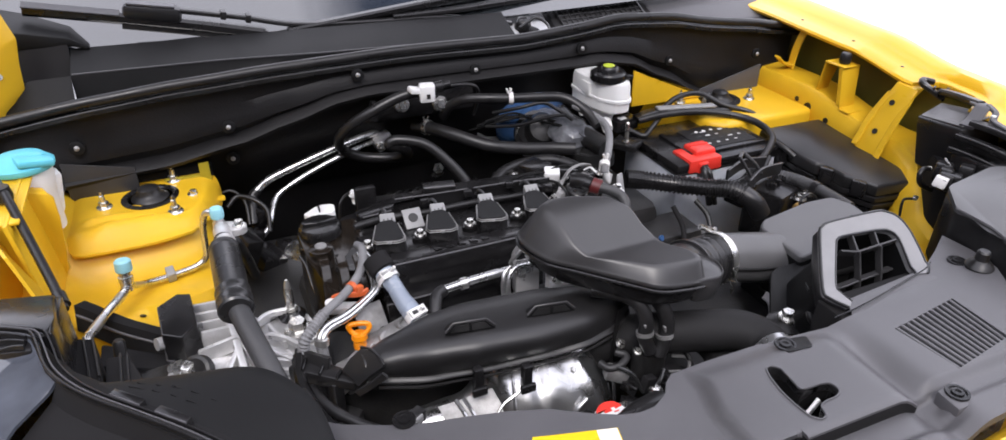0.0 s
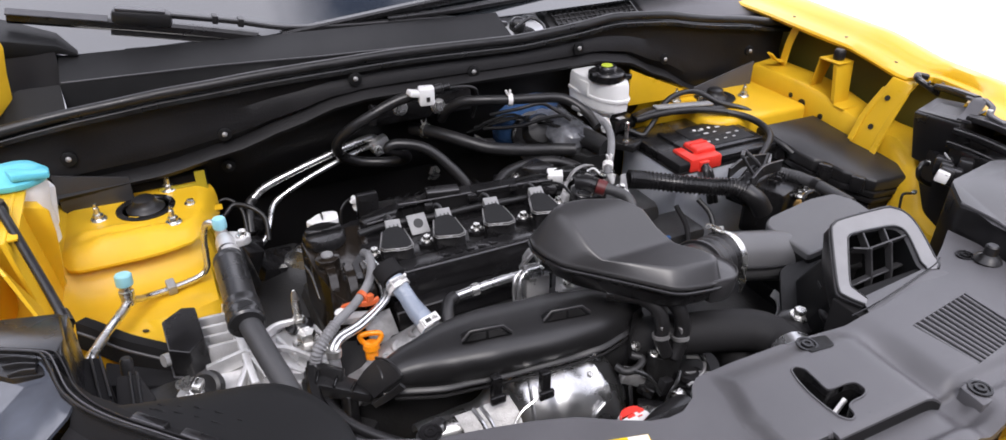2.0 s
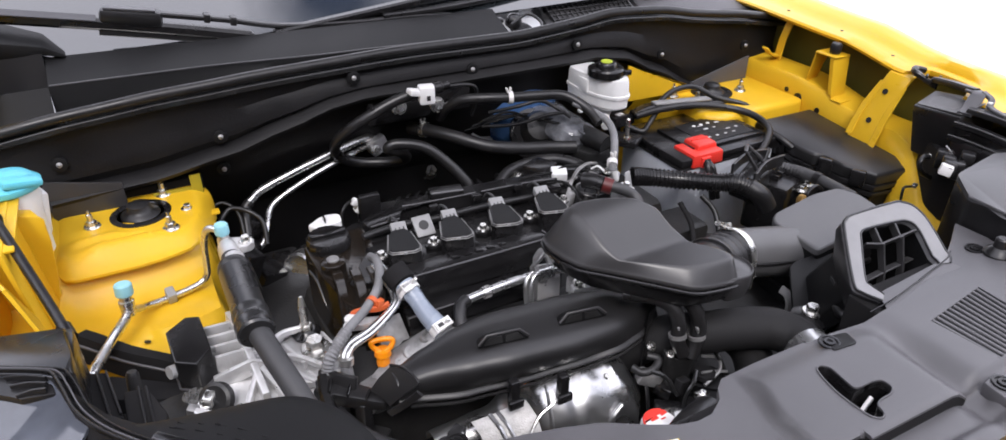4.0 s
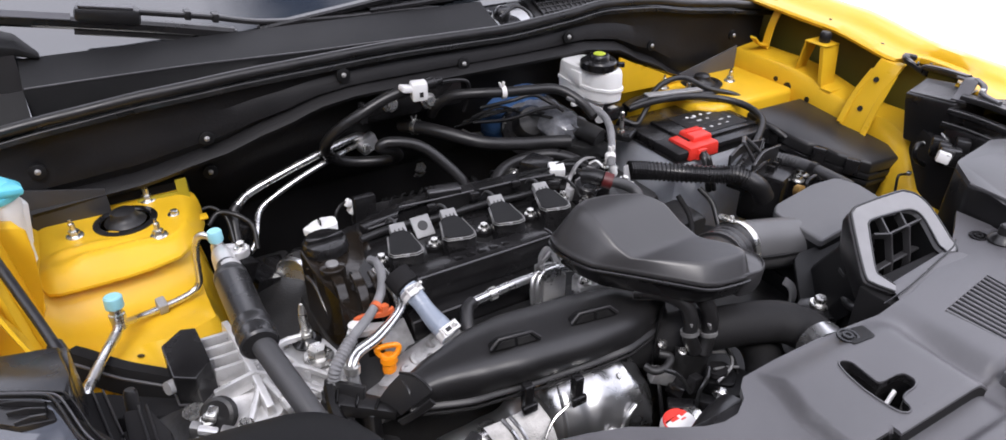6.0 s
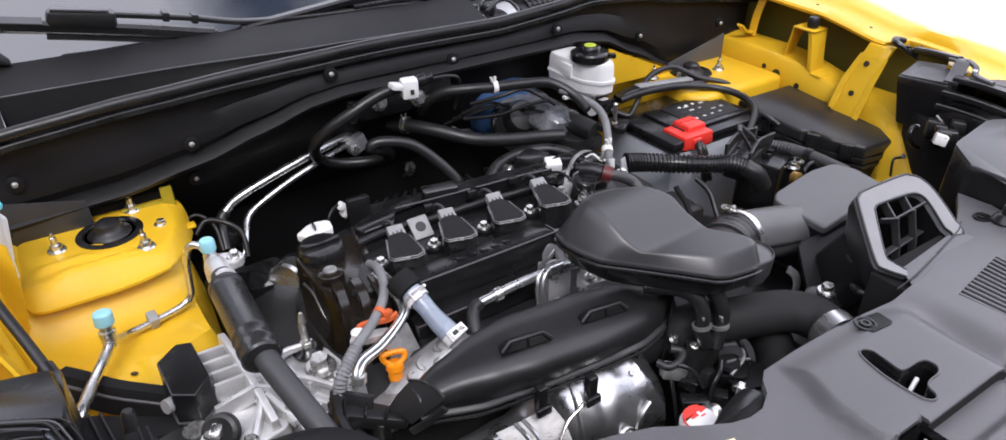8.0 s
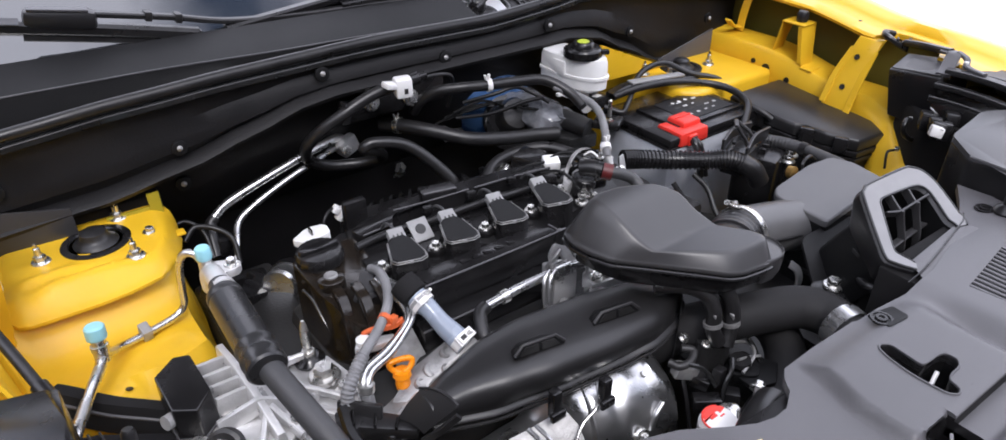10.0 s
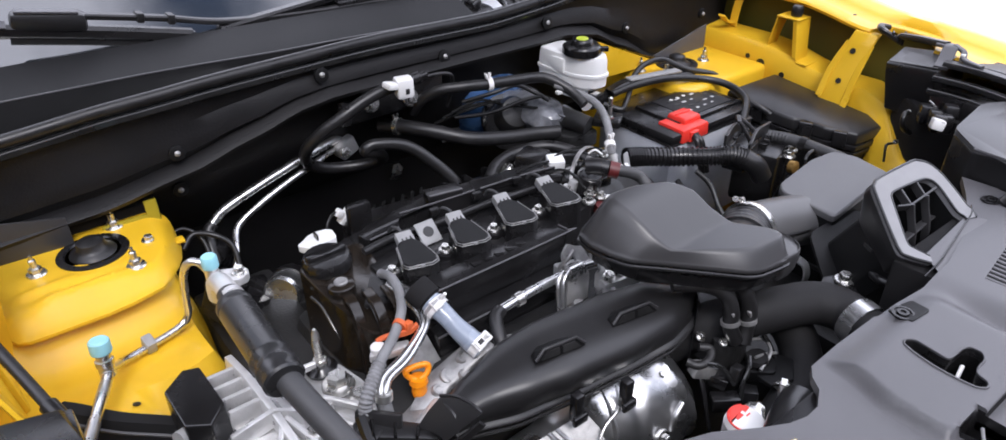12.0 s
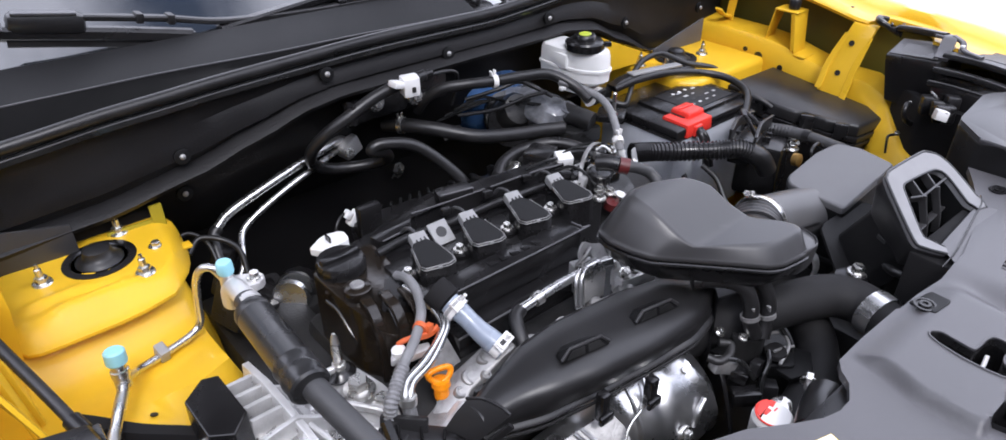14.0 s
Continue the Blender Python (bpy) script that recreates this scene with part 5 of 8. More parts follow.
for sx, sy in ((0.2400, 0.660), (0.3450, 0.652)):
    def at(dx, dy, z):
        return (sx + 1.04 * dx, sy + 1.0 * dy - 0.17 * dx, z)
    hood_ = loft([[at(-0.030, -0.010, 0.8945), at(0.030, -0.010, 0.8945), at(0.026, 0.004, 0.8955), at(0.014, 0.012, 0.8965), at(-0.014, 0.012, 0.8965), at(-0.026, 0.004, 0.8955)],
                  [at(-0.028, -0.0095, 0.8985), at(0.028, -0.0095, 0.8985), at(0.024, 0.003, 0.8995), at(0.013, 0.010, 0.8985), at(-0.013, 0.010, 0.8985), at(-0.024, 0.003, 0.8995)],
                  [at(-0.019, -0.008, 0.9085), at(0.019, -0.008, 0.9085), at(0.0185, -0.004, 0.9085), at(0.012, -0.002, 0.908), at(-0.012, -0.002, 0.908), at(-0.0185, -0.004, 0.9085)]], b=0.0008)
    part("vent_hood", hood_, COWL, hcov)
    part("vent_edge", strip([at(-0.029, -0.0095, 0.8985), at(-0.019, -0.0075, 0.9088), at(0.019, -0.0075, 0.9088), at(0.029, -0.0095, 0.8985)], 0.0030, 0.0035, 1), LIDBLK, hcov)
    for d in (-1, 1):
        part("vent_mouth", loft([[at(d * 0.002, -0.0112, 0.8972), at(d * 0.023, -0.0112, 0.8975), at(d * 0.0165, -0.0098, 0.9060), at(d * 0.002, -0.0098, 0.9060)], [at(d * 0.002, -0.006, 0.8972), at(d * 0.023, -0.006, 0.8975), at(d * 0.0165, -0.007, 0.9060), at(d * 0.002, -0.007, 0.9060)]]), DEEP, hcov)
flap = loft([[(0.129, 0.644, 0.884), (0.127, 0.656, 0.8865), (0.122, 0.676, 0.885), (0.114, 0.694, 0.877)], [(0.114, 0.654, 0.866), (0.111, 0.664, 0.870), (0.106, 0.680, 0.869), (0.100, 0.697, 0.863)],
             [(0.101, 0.667, 0.843), (0.098, 0.675, 0.847), (0.094, 0.686, 0.848), (0.088, 0.701, 0.844)]], cap=False, closed=False)
part("end_flap", thicken(flap, 0.003), EXBLK, hcov, "downturned end flap", 50)
part("end_fold", strip([(0.1145, 0.695, 0.8780), (0.1225, 0.676, 0.8865), (0.128, 0.656, 0.8880), (0.130, 0.644, 0.8850)], 0.003, 0.003, 4), EXBLK, hcov)
part("end_rim", strip([(0.130, 0.643, 0.871), (0.114, 0.653, 0.852), (0.100, 0.666, 0.834)], 0.004, 0.009), EXBLK, hcov)
part("lip_line", tube([(x, ease(x, EX_RIM) - 0.002, ease(x, EX_LOW) - 0.007) for x in steps(0.125, 0.455, 24)], 0.0020, 8, 1), EXBLK, hcov)

mani = thing("exhaust_heat_shield", (0.31, 0.62, 0.66), "dented bright steel exhaust heat shield", "heat shield")
mr = []
stations = [(0.150, 0.022, 0.668, 0.748), (0.200, 0.026, 0.664, 0.750), (0.235, 0.030, 0.660, 0.752), (0.256, 0.044, 0.654, 0.758), (0.272, 0.062, 0.650, 0.764), (0.300, 0.071, 0.647, 0.763),
            (0.330, 0.075, 0.645, 0.761), (0.372, 0.074, 0.645, 0.758), (0.398, 0.066, 0.645, 0.754), (0.414, 0.050, 0.647, 0.748), (0.425, 0.030, 0.649, 0.743)]
for p in curve([(x, r, 0) for x, r, yc, zc in stations], 5):
    x, r = p.x, p.y
    yc, zc = ease(x, [(q[0], q[2]) for q in stations]), ease(x, [(q[0], q[3]) for q in stations])
    row = []
    for i in range(34):
        a = math.pi * i / 26 - 0.7
        rr = r * (1 + 0.014 * math.sin(4 * a + x * 55) * math.sin(x * 90 + 1) + 0.005 * math.sin(7 * a - x * 130))
        rr -= 0.007 * math.exp(-((x - 0.331) / 0.013) ** 2 - ((a - 0.35) / 0.22) ** 2)
        rr += 0.006 * math.exp(-((x - 0.392 + 0.018 * a) / 0.006) ** 2) - 0.005 * math.exp(-((x - 0.300 - 0.012 * a) / 0.008) ** 2)
        row.append((x, yc - rr * math.cos(a), zc + rr * math.sin(a) * 1.02))
    mr.append(row)
part("shell", thicken(loft(mr, cap=False, closed=False), 0.0012), SHIELD, mani, "pressed steel shell", 60)
part("plate", thicken(loft([[(0.190, 0.640, 0.800), (0.215, 0.634, 0.806), (0.258, 0.628, 0.816)], [(0.194, 0.622, 0.792), (0.219, 0.614, 0.797), (0.262, 0.607, 0.806)], [(0.198, 0.602, 0.768), (0.222, 0.594, 0.774), (0.262, 0.586, 0.782)]], cap=False, closed=False), 0.0015), OXIDE, mani, "flat pressed plate", 60)
for q in (0.0, 0.010):
    part("bead", strip([(0.212 + q, 0.634 - 0.1 * q, 0.8075), (0.217 + q, 0.614 - 0.1 * q, 0.7985), (0.222 + q, 0.592 - 0.1 * q, 0.7755)], 0.0045, 0.005, 4), SHIELD, mani)
part("seam", tube([(0.226, 0.583, 0.776), (0.244, 0.592, 0.795), (0.262, 0.600, 0.812), (0.284, 0.603, 0.822), (0.298, 0.612, 0.832), (0.306, 0.622, 0.838)], 0.0019, 8), PIPE, mani, "bright rolled seam")
part("gap", box((0.246, 0.584, 0.770), (0.032, 0.010, 0.020), 0.002, turn=(0, -15, -10)), DEEP, mani)
part("pad", box((0.230, 0.586, 0.778), (0.022, 0.010, 0.012), 0.002, turn=(0, -25, -10)), SHIELD, mani)
part("crease", tube([(0.345, 0.572, 0.775), (0.352, 0.574, 0.792), (0.366, 0.577, 0.802)], 0.004, 10), SHIELD, mani)
part("flange", strip([(0.272, 0.585, 0.745), (0.274, 0.590, 0.790), (0.280, 0.612, 0.820), (0.288, 0.64, 0.832)], 0.010, 0.003, up=(1, 0, 0)), SHIELD, mani)
part("flange", strip([(0.424, 0.615, 0.735), (0.424, 0.618, 0.760), (0.422, 0.632, 0.778)], 0.010, 0.003, up=(1, 0, 0)), SHIELD, mani)
placed("bolt", BOLT, mani, stand((0.330, 0.572, 0.772), (0, -0.95, 0.25), s=1.25))
placed("bolt", BOLT, mani, stand((0.362, 0.610, 0.822), (0.1, -0.5, 0.85), s=0.8))
for x, y in ((0.236, 0.618), (0.292, 0.600)):
    part("post", box((x, y, 0.845), (0.012, 0.012, 0.040), 0.002), BLACK, mani)
    part("tab", box((x, y - 0.006, 0.832), (0.020, 0.006, 0.012), 0.002), BLACK, mani)

# metal bracket and rail between cover and cylinder head
br = thing("engine_bracket", (0.36, 0.77, 0.84), "pressed metal lifting bracket on the cylinder head", "bracket")
lp_o = rounded([(-0.020, -0.003), (-0.016, 0.009), (-0.005, 0.017), (0.002, 0.020), (0.008, 0.014), (0.030, 0.004), (0.034, -0.016), (0.006, -0.018), (-0.008, -0.016), (-0.018, -0.010)], 0.004, 2)
lp_i = rounded([(-0.013, -0.001), (-0.008, 0.008), (0.004, 0.006), (0.006, -0.006), (-0.006, -0.009)], 0.003, 2)
lp_m = pierced(lp_o, [lp_i], lambda x, y: 0.0025 * smooth(x, -0.012, -0.020), 0.004, 0.008)
bmesh.ops.transform(lp_m, verts=lp_m.verts, matrix=Matrix.Translation((0.366, 0.770, 0.899)) @ Matrix.Rotation(radians(8), 4, "Z") @ Matrix.Rotation(radians(62), 4, "X"))
part("loop", lp_m, OXIDE, br, "standing metal loop")
part("loop_rim", tube([(0.362, 0.764, 0.917), (0.353, 0.764, 0.908), (0.348, 0.770, 0.897), (0.349, 0.774, 0.889), (0.358, 0.775, 0.884)], 0.003, 8), OXIDE, br)
part("wire_clip", tube([(0.392, 0.770, 0.922), (0.396, 0.766, 0.930), (0.406, 0.764, 0.932), (0.416, 0.764, 0.930)], 0.003, 8), LABELW, br)
part("plate", prism([(0.350, 0.760), (0.385, 0.756), (0.392, 0.79), (0.36, 0.80)], 0.835, 0.878, 0.003), ALU, br)
part("arm", strip([(0.368, 0.775, 0.886), (0.385, 0.765, 0.886), (0.40, 0.755, 0.882), (0.40, 0.752, 0.85)], 0.014, 0.004), ALU, br)
part("foot", prism([(0.395, 0.738), (0.452, 0.728), (0.460, 0.752), (0.40, 0.76)], 0.83, 0.862, 0.003), ALU, br)
for p in ((0.408, 0.745, 0.866), (0.425, 0.745, 0.868), (0.446, 0.742, 0.870)):
    placed("bolt", BOLT, br, stand(p, (0, -0.5, 0.9)))
fr = thing("metal_pipe", (0.30, 0.76, 0.86), "bright metal pipe along the cylinder head", "pipe")
part("pipe", tube([(0.245, 0.762, 0.882), (0.29, 0.763, 0.886), (0.335, 0.762, 0.888), (0.372, 0.760, 0.888), (0.392, 0.755, 0.888)], 0.006), PIPE, fr)
part("sleeve", lathe([(0.0065, 0), (0.0085, 0), (0.0085, 0.010), (0.0065, 0.010)], (0.268, 0.7625, 0.884), (1, 0, 0.05)), STEEL, fr)
part("union", lathe([(0.006, 0), (0.010, 0), (0.010, 0.022), (0.006, 0.022)], (0.350, 0.761, 0.888), (1, 0, 0)), PIPE, fr)
part("elbow", tube([(0.245, 0.762, 0.882), (0.234, 0.757, 0.880), (0.227, 0.745, 0.874), (0.222, 0.730, 0.862), (0.221, 0.725, 0.84)], 0.0085), RUBBER, fr, "black rubber elbow")
part("drop_wire", tube([(0.342, 0.760, 0.895), (0.332, 0.757, 0.889), (0.327, 0.752, 0.876), (0.327, 0.748, 0.85)], 0.0035), PIPE, fr)
part("drop_wire", tube([(0.349, 0.758, 0.893), (0.339, 0.755, 0.886), (0.334, 0.75, 0.872), (0.334, 0.746, 0.85)], 0.0035), PIPE, fr)
hd = bmesh.new()
box((0.30, 0.758, 0.79), (0.30, 0.06, 0.09), 0.01, bm=hd)
part("cylinder_head", hd, DEEP, engine, "dark cylinder head side")
random.seed(11)
for i, x in enumerate(steps(0.215, 0.43, 9)):
    part("boss", lathe([(0, 0), (0.009 + 0.004 * (i % 2), 0), (0.009 + 0.003 * (i % 2), 0.016), (0.006, 0.02), (0, 0.02)], (x, 0.736 + 0.012 * random.random(), 0.828 + 0.008 * (i % 2)), (0.3 * (i % 3 - 1), -0.5, 1), 16), OXIDE if i % 3 else ALU, engine)
part("gasket_edge", strip([(0.20, 0.748, 0.838), (0.26, 0.744, 0.842), (0.30, 0.748, 0.838), (0.36, 0.742, 0.842), (0.43, 0.738, 0.84)], 0.012, 0.004, 4), ALU, engine)
part("gasket_edge", strip([(0.21, 0.735, 0.826), (0.27, 0.728, 0.83), (0.33, 0.728, 0.828), (0.40, 0.722, 0.83)], 0.004, 0.014, 4), OXIDE, engine)

dipstick = thing("oil_dipstick", (0.126, 0.757, 0.79), "orange oil dipstick handle beside the cover", "dipstick")
hnd = tube([(0.124, 0.756, 0.846), (0.116, 0.761, 0.852), (0.113, 0.763, 0.859), (0.116, 0.763, 0.862), (0.127, 0.762, 0.862), (0.137, 0.759, 0.861), (0.139, 0.757, 0.857), (0.134, 0.755, 0.851), (0.124, 0.756, 0.846)], 0.0036, 10)
part("handle", hnd, ORANGE, dipstick, "orange triangular loop")
part("stem", lathe([(0, 0), (0.008, 0), (0.009, 0.006), (0.008, 0.014), (0.011, 0.017), (0.010, 0.024), (0, 0.024)], (0.124, 0.755, 0.826), (0.05, 0.1, 1)), ORANGE, dipstick)
part("tube", tube([(0.124, 0.754, 0.828), (0.122, 0.752, 0.80), (0.12, 0.75, 0.74)], 0.007), ALU, dipstick)
arm = bmesh.new()
loft([[(0.095, 0.742, 0.800), (0.110, 0.715, 0.800), (0.110, 0.715, 0.815), (0.095, 0.742, 0.822)], [(0.140, 0.765, 0.815), (0.150, 0.735, 0.815), (0.150, 0.735, 0.835), (0.140, 0.765, 0.84)],
      [(0.190, 0.765, 0.835), (0.195, 0.735, 0.835), (0.195, 0.735, 0.855), (0.190, 0.765, 0.858)], [(0.215, 0.755, 0.84), (0.218, 0.735, 0.84), (0.218, 0.735, 0.862), (0.215, 0.755, 0.865)]], arm, b=0.004)
part("outlet_stub", tube([(0.080, 0.705, 0.812), (0.105, 0.718, 0.818), (0.135, 0.730, 0.822)], 0.011, 16), ALU, engine)
part("outlet_face", prism([(0.085, 0.742), (0.112, 0.752), (0.150, 0.738), (0.140, 0.716), (0.095, 0.712)], 0.79, 0.824, 0.004), OXIDE, engine)
for at_, r_ in (((0.160, 0.748, 0.838), 0.012), ((0.182, 0.752, 0.850), 0.009), ((0.172, 0.736, 0.842), 0.007), ((0.140, 0.742, 0.832), 0.008)):
    part("outlet_boss", lathe([(0, -0.004), (r_, -0.004), (r_ * 0.95, 0.002), (r_ * 0.8, 0.0035), (r_ * 0.5, 0.0035), (r_ * 0.45, 0.001), (0, 0.001)], at_, (0.2, -0.4, 1), 18), OXIDE, engine)
part("outlet_arm", arm, OXIDE, engine, "cast aluminium coolant outlet")
part("grey_tab", box((0.148, 0.788, 0.845), (0.04, 0.004, 0.04), 0.001, turn=(-40, 0, 10)), OXIDE, engine)

ch = thing("coolant_hose", (0.187, 0.78, 0.84), "bluish translucent hose with two white spring clamps", "hose")
ca, cb_ = Vector((0.176, 0.806, 0.902)), Vector((0.200, 0.738, 0.862))
part("hose", tube([ca, ca.lerp(cb_, 0.3), ca.lerp(cb_, 0.6) + Vector((-0.001, 0, -0.001)), cb_], 0.0125, 20, sizes=lambda t: 1.06 - 0.16 * math.sin(math.pi * min(1, t * 1.15)) ** 2), CLEAR, ch)
part("socket", lathe([(0, 0), (0.018, 0), (0.018, 0.022), (0.012, 0.025), (0, 0.025)], ca + Vector((-0.006, 0.022, 0.010)), cb_ - ca), MATTE, ch)
ax_ = (cb_ - ca).normalized()
side_ = ax_.cross(Vector((0, 0, 1))).normalized()
over_ = side_.cross(ax_).normalized()
for at, r in ((ca + ax_ * 0.004, 0.0150), (cb_ - ax_ * 0.012, 0.0138)):
    cl = part("clamp", lathe([(r - 0.002, 0), (r, 0), (r, 0.011), (r - 0.002, 0.011), (r - 0.002, 0)], at, ax_, 28), LABELW, ch, "pale spring clamp")
    m_ = at + ax_ * 0.0055
    f_ = [m_ + over_ * (r - 0.001) + side_ * u + ax_ * v for u, v in ((0.002, -0.005), (0.014, -0.005), (0.014, 0.006), (0.002, 0.006), (0.002, -0.005))]
    part("ear", tube(f_, 0.0016, 6, 1), LABELW, ch)
    if r < 0.014:
        ring_ = lambda u0, u1, v0, v1, h: [m_ + over_ * h + side_ * u + ax_ * v for u, v in ((u0, v0), (u1, v0), (u1, v1), (u0, v1))]
        part("clamp_plate", loft([ring_(-0.012, 0.012, -0.0062, 0.0062, r - 0.003), ring_(-0.012, 0.012, -0.0062, 0.0062, r + 0.0016)], b=0.0006), LABELW, ch)
        part("clamp_slot", loft([ring_(0.001, 0.009, -0.0026, 0.0026, r), ring_(0.001, 0.009, -0.0026, 0.0026, r + 0.0022)]), DEEP, ch)
        part("clamp_slot", loft([ring_(-0.009, -0.004, -0.0026, 0.0026, r), ring_(-0.009, -0.004, -0.0026, 0.0026, r + 0.0022)]), OXIDE, ch)
    else:
        part("clamp", lathe([(r - 0.002, 0), (r + 0.0006, 0), (r + 0.0006, 0.004), (r - 0.002, 0.004), (r - 0.002, 0)], at + ax_ * 0.001, ax_, 28), GREYPLUG, ch)
    part("ear", tube([m_ + over_ * (r - 0.001) - side_ * 0.002, m_ + over_ * (r + 0.009) - side_ * 0.004], 0.0022, 8, 2), LABELW, ch)

bh = thing("breather_hose", (0.11, 0.80, 0.84), "grey sleeved wiring hose held by an orange tie", "hose")
part("hose", tube([(0.160, 0.893, 0.899), (0.162, 0.872, 0.905), (0.157, 0.845, 0.905), (0.143, 0.815, 0.900), (0.118, 0.790, 0.893), (0.090, 0.770, 0.888), (0.070, 0.755, 0.880), (0.055, 0.744, 0.870), (0.050, 0.742, 0.85)], 0.0058, 16), GREYHOSE, bh)
cg = curve([(0.086, 0.767, 0.887), (0.070, 0.755, 0.880), (0.056, 0.745, 0.870), (0.050, 0.742, 0.852)], 30)
part("corrugation", sweep(cg, circle(0.0072, 16), sizes=lambda t: 1 + 0.10 * math.sin(t * 90)), GREYHOSE, bh, "ribbed grey sleeve")
part("tie", lathe([(0.006, 0), (0.0084, 0), (0.0084, 0.006), (0.006, 0.006)], (0.128, 0.797, 0.894), (0.8, 0.55, 0.15)), TIE, bh, "orange cable tie")
part("tie_tail", strip([(0.120, 0.792, 0.890), (0.138, 0.792, 0.886), (0.150, 0.794, 0.888)], 0.004, 0.008), TIE, bh)
part("tie_head", box((0.138, 0.794, 0.893), (0.010, 0.008, 0.010), 0.001, turn=(0, 10, 20)), TIE, bh)
part("tie_tail", strip([(0.121, 0.797, 0.888), (0.110, 0.803, 0.884), (0.104, 0.806, 0.880)], 0.006, 0.005, 3), TIE, bh)
vp = thing("metal_pipes", (0.12, 0.79, 0.84), "pair of thin bright metal pipes beside the timing cover", "pipe")
for d in (0.0, 0.010):
    part("pipe", tube([(0.156 + d, 0.870, 0.898), (0.160 + d, 0.840, 0.896), (0.160 + d * 0.8, 0.805, 0.890), (0.150 + d * 0.6, 0.787, 0.885), (0.115 + d * 0.4, 0.770 - d * 0.6, 0.876), (0.085 + d * 0.4, 0.760 - d * 0.6, 0.872), (0.074 + d * 0.4, 0.748 - d * 0.4, 0.866), (0.072, 0.741, 0.845)], 0.0042, 12), PIPE, vp)
part("clamp", lathe([(0, 0), (0.0095, 0), (0.0095, 0.009), (0, 0.009)], (0.075, 0.744, 0.858), (0.1, 0.1, 1)), STEEL, vp)
part("hose_end", tube([(0.074, 0.743, 0.858), (0.075, 0.738, 0.835), (0.08, 0.73, 0.80)], 0.0075), GREYHOSE, vp)
part("injector", prism([(0.088, 0.797), (0.096, 0.809), (0.112, 0.806), (0.138, 0.796), (0.134, 0.786), (0.110, 0.789)], 0.862, 0.872, 0.002), ALU, vp)
part("nut", lathe([(0, 0), (0.008, 0), (0.008, 0.008), (0.004, 0.010), (0, 0.010)], (0.101, 0.799, 0.872), (-0.1, 0.0, 1)), LABELW, vp)


# ---- intake ----
res = thing("intake_resonator", (0.46, 0.69, 0.88), "satin black plastic intake resonator with sloping facets", "air intake")
# flange outline and crest outline
RES = [((0.333, 0.712), (0.366, 0.702)), ((0.338, 0.685), (0.370, 0.677)), ((0.349, 0.662), (0.376, 0.654)), ((0.375, 0.640), (0.386, 0.637)), ((0.413, 0.607), (0.420, 0.615)),
       ((0.447, 0.577), (0.452, 0.593)), ((0.464, 0.570), (0.466, 0.587)), ((0.490, 0.568), (0.490, 0.584)), ((0.512, 0.568), (0.511, 0.583)), ((0.522, 0.574), (0.518, 0.586)),
       ((0.526, 0.590), (0.520, 0.594)), ((0.526, 0.606), (0.517, 0.604)), ((0.521, 0.622), (0.511, 0.613)), ((0.516, 0.636), (0.503, 0.623)), ((0.511, 0.652), (0.493, 0.638)),
       ((0.506, 0.682), (0.483, 0.661)), ((0.494, 0.710), (0.477, 0.686)), ((0.460, 0.733), (0.455, 0.708)), ((0.410, 0.747), (0.412, 0.722)), ((0.362, 0.747), (0.380, 0.724)), ((0.339, 0.733), (0.366, 0.716))]


def seat_plane(x, y):
    return 0.950 - 0.10 * (x - 0.453) + 0.02 * (y - 0.572)


def top_plane(x, y):
    bend = lambda v, w: 0.5 * (v + math.sqrt(v * v + w * w))
    s = y - 0.636 - 0.06 * (x - 0.384)
    return 0.971 - 0.03 * (x - 0.45) + 0.72 * (bend(s, 0.005) - bend(s - 0.058, 0.024)) - 0.05 * bend(s - 0.066, 0.02)


def loop(pts, n=4):
    """A closed smooth line through points of any size."""
    m, out_ = len(pts), []
    for i in range(m):
        a, b, c, d = (Vector(pts[(i + k) % m]) for k in (-1, 0, 1, 2))
        for k in range(n):
            t = k / n
            v = 0.5 * ((2 * b) + (c - a) * t + (2 * a - 5 * b + 4 * c - d) * t * t + (3 * b - a - 3 * c + d) * t ** 3)
            out_.append(v.lerp(b.lerp(c, t), 0.55))
    return out_


def grown(k, dz):
    return loop([(0.44 + (f[0] - 0.44) * k, 0.655 + (f[1] - 0.655) * k, seat_plane(*f) + dz) for f, c in RES])


rings = [grown(0.985, -0.0042), grown(1.0, -0.003), grown(1.0, 0.001), grown(0.982, 0.0022)]
for k, g in ((0.05, 0.10), (0.40, 0.47), (0.68, 0.75), (0.82, 0.87), (0.93, 0.94), (1.0, 0.978)):
    row = []
    for f, c in RES:
        fx, fy = 0.44 + (f[0] - 0.44) * 0.978, 0.655 + (f[1] - 0.655) * 0.978
        zs = seat_plane(*f) + 0.002
        row.append((fx + (c[0] - fx) * k, fy + (c[1] - fy) * k, zs + (top_plane(*c) - zs) * g))
    rings.append(loop(row))
for k in (0.95, 0.92, 0.88, 0.82, 0.76, 0.70, 0.64, 0.58, 0.52, 0.46, 0.40, 0.33, 0.26, 0.18, 0.09):
    rings.append(loop([(0.437 + (c[0] - 0.437) * k, 0.648 + (c[1] - 0.648) * k, 0) for f, c in RES]))
    rings[-1] = [Vector((p.x, p.y, top_plane(p.x, p.y) + 0.0005)) for p in rings[-1]]
part("lid", loft(rings), LIDBLK, res, "smooth sloping black lid", 55)
part("tray", loft([grown(0.80, -0.036), grown(0.93, -0.026), grown(0.985, -0.006)]), BLACK, res, "lower tray")
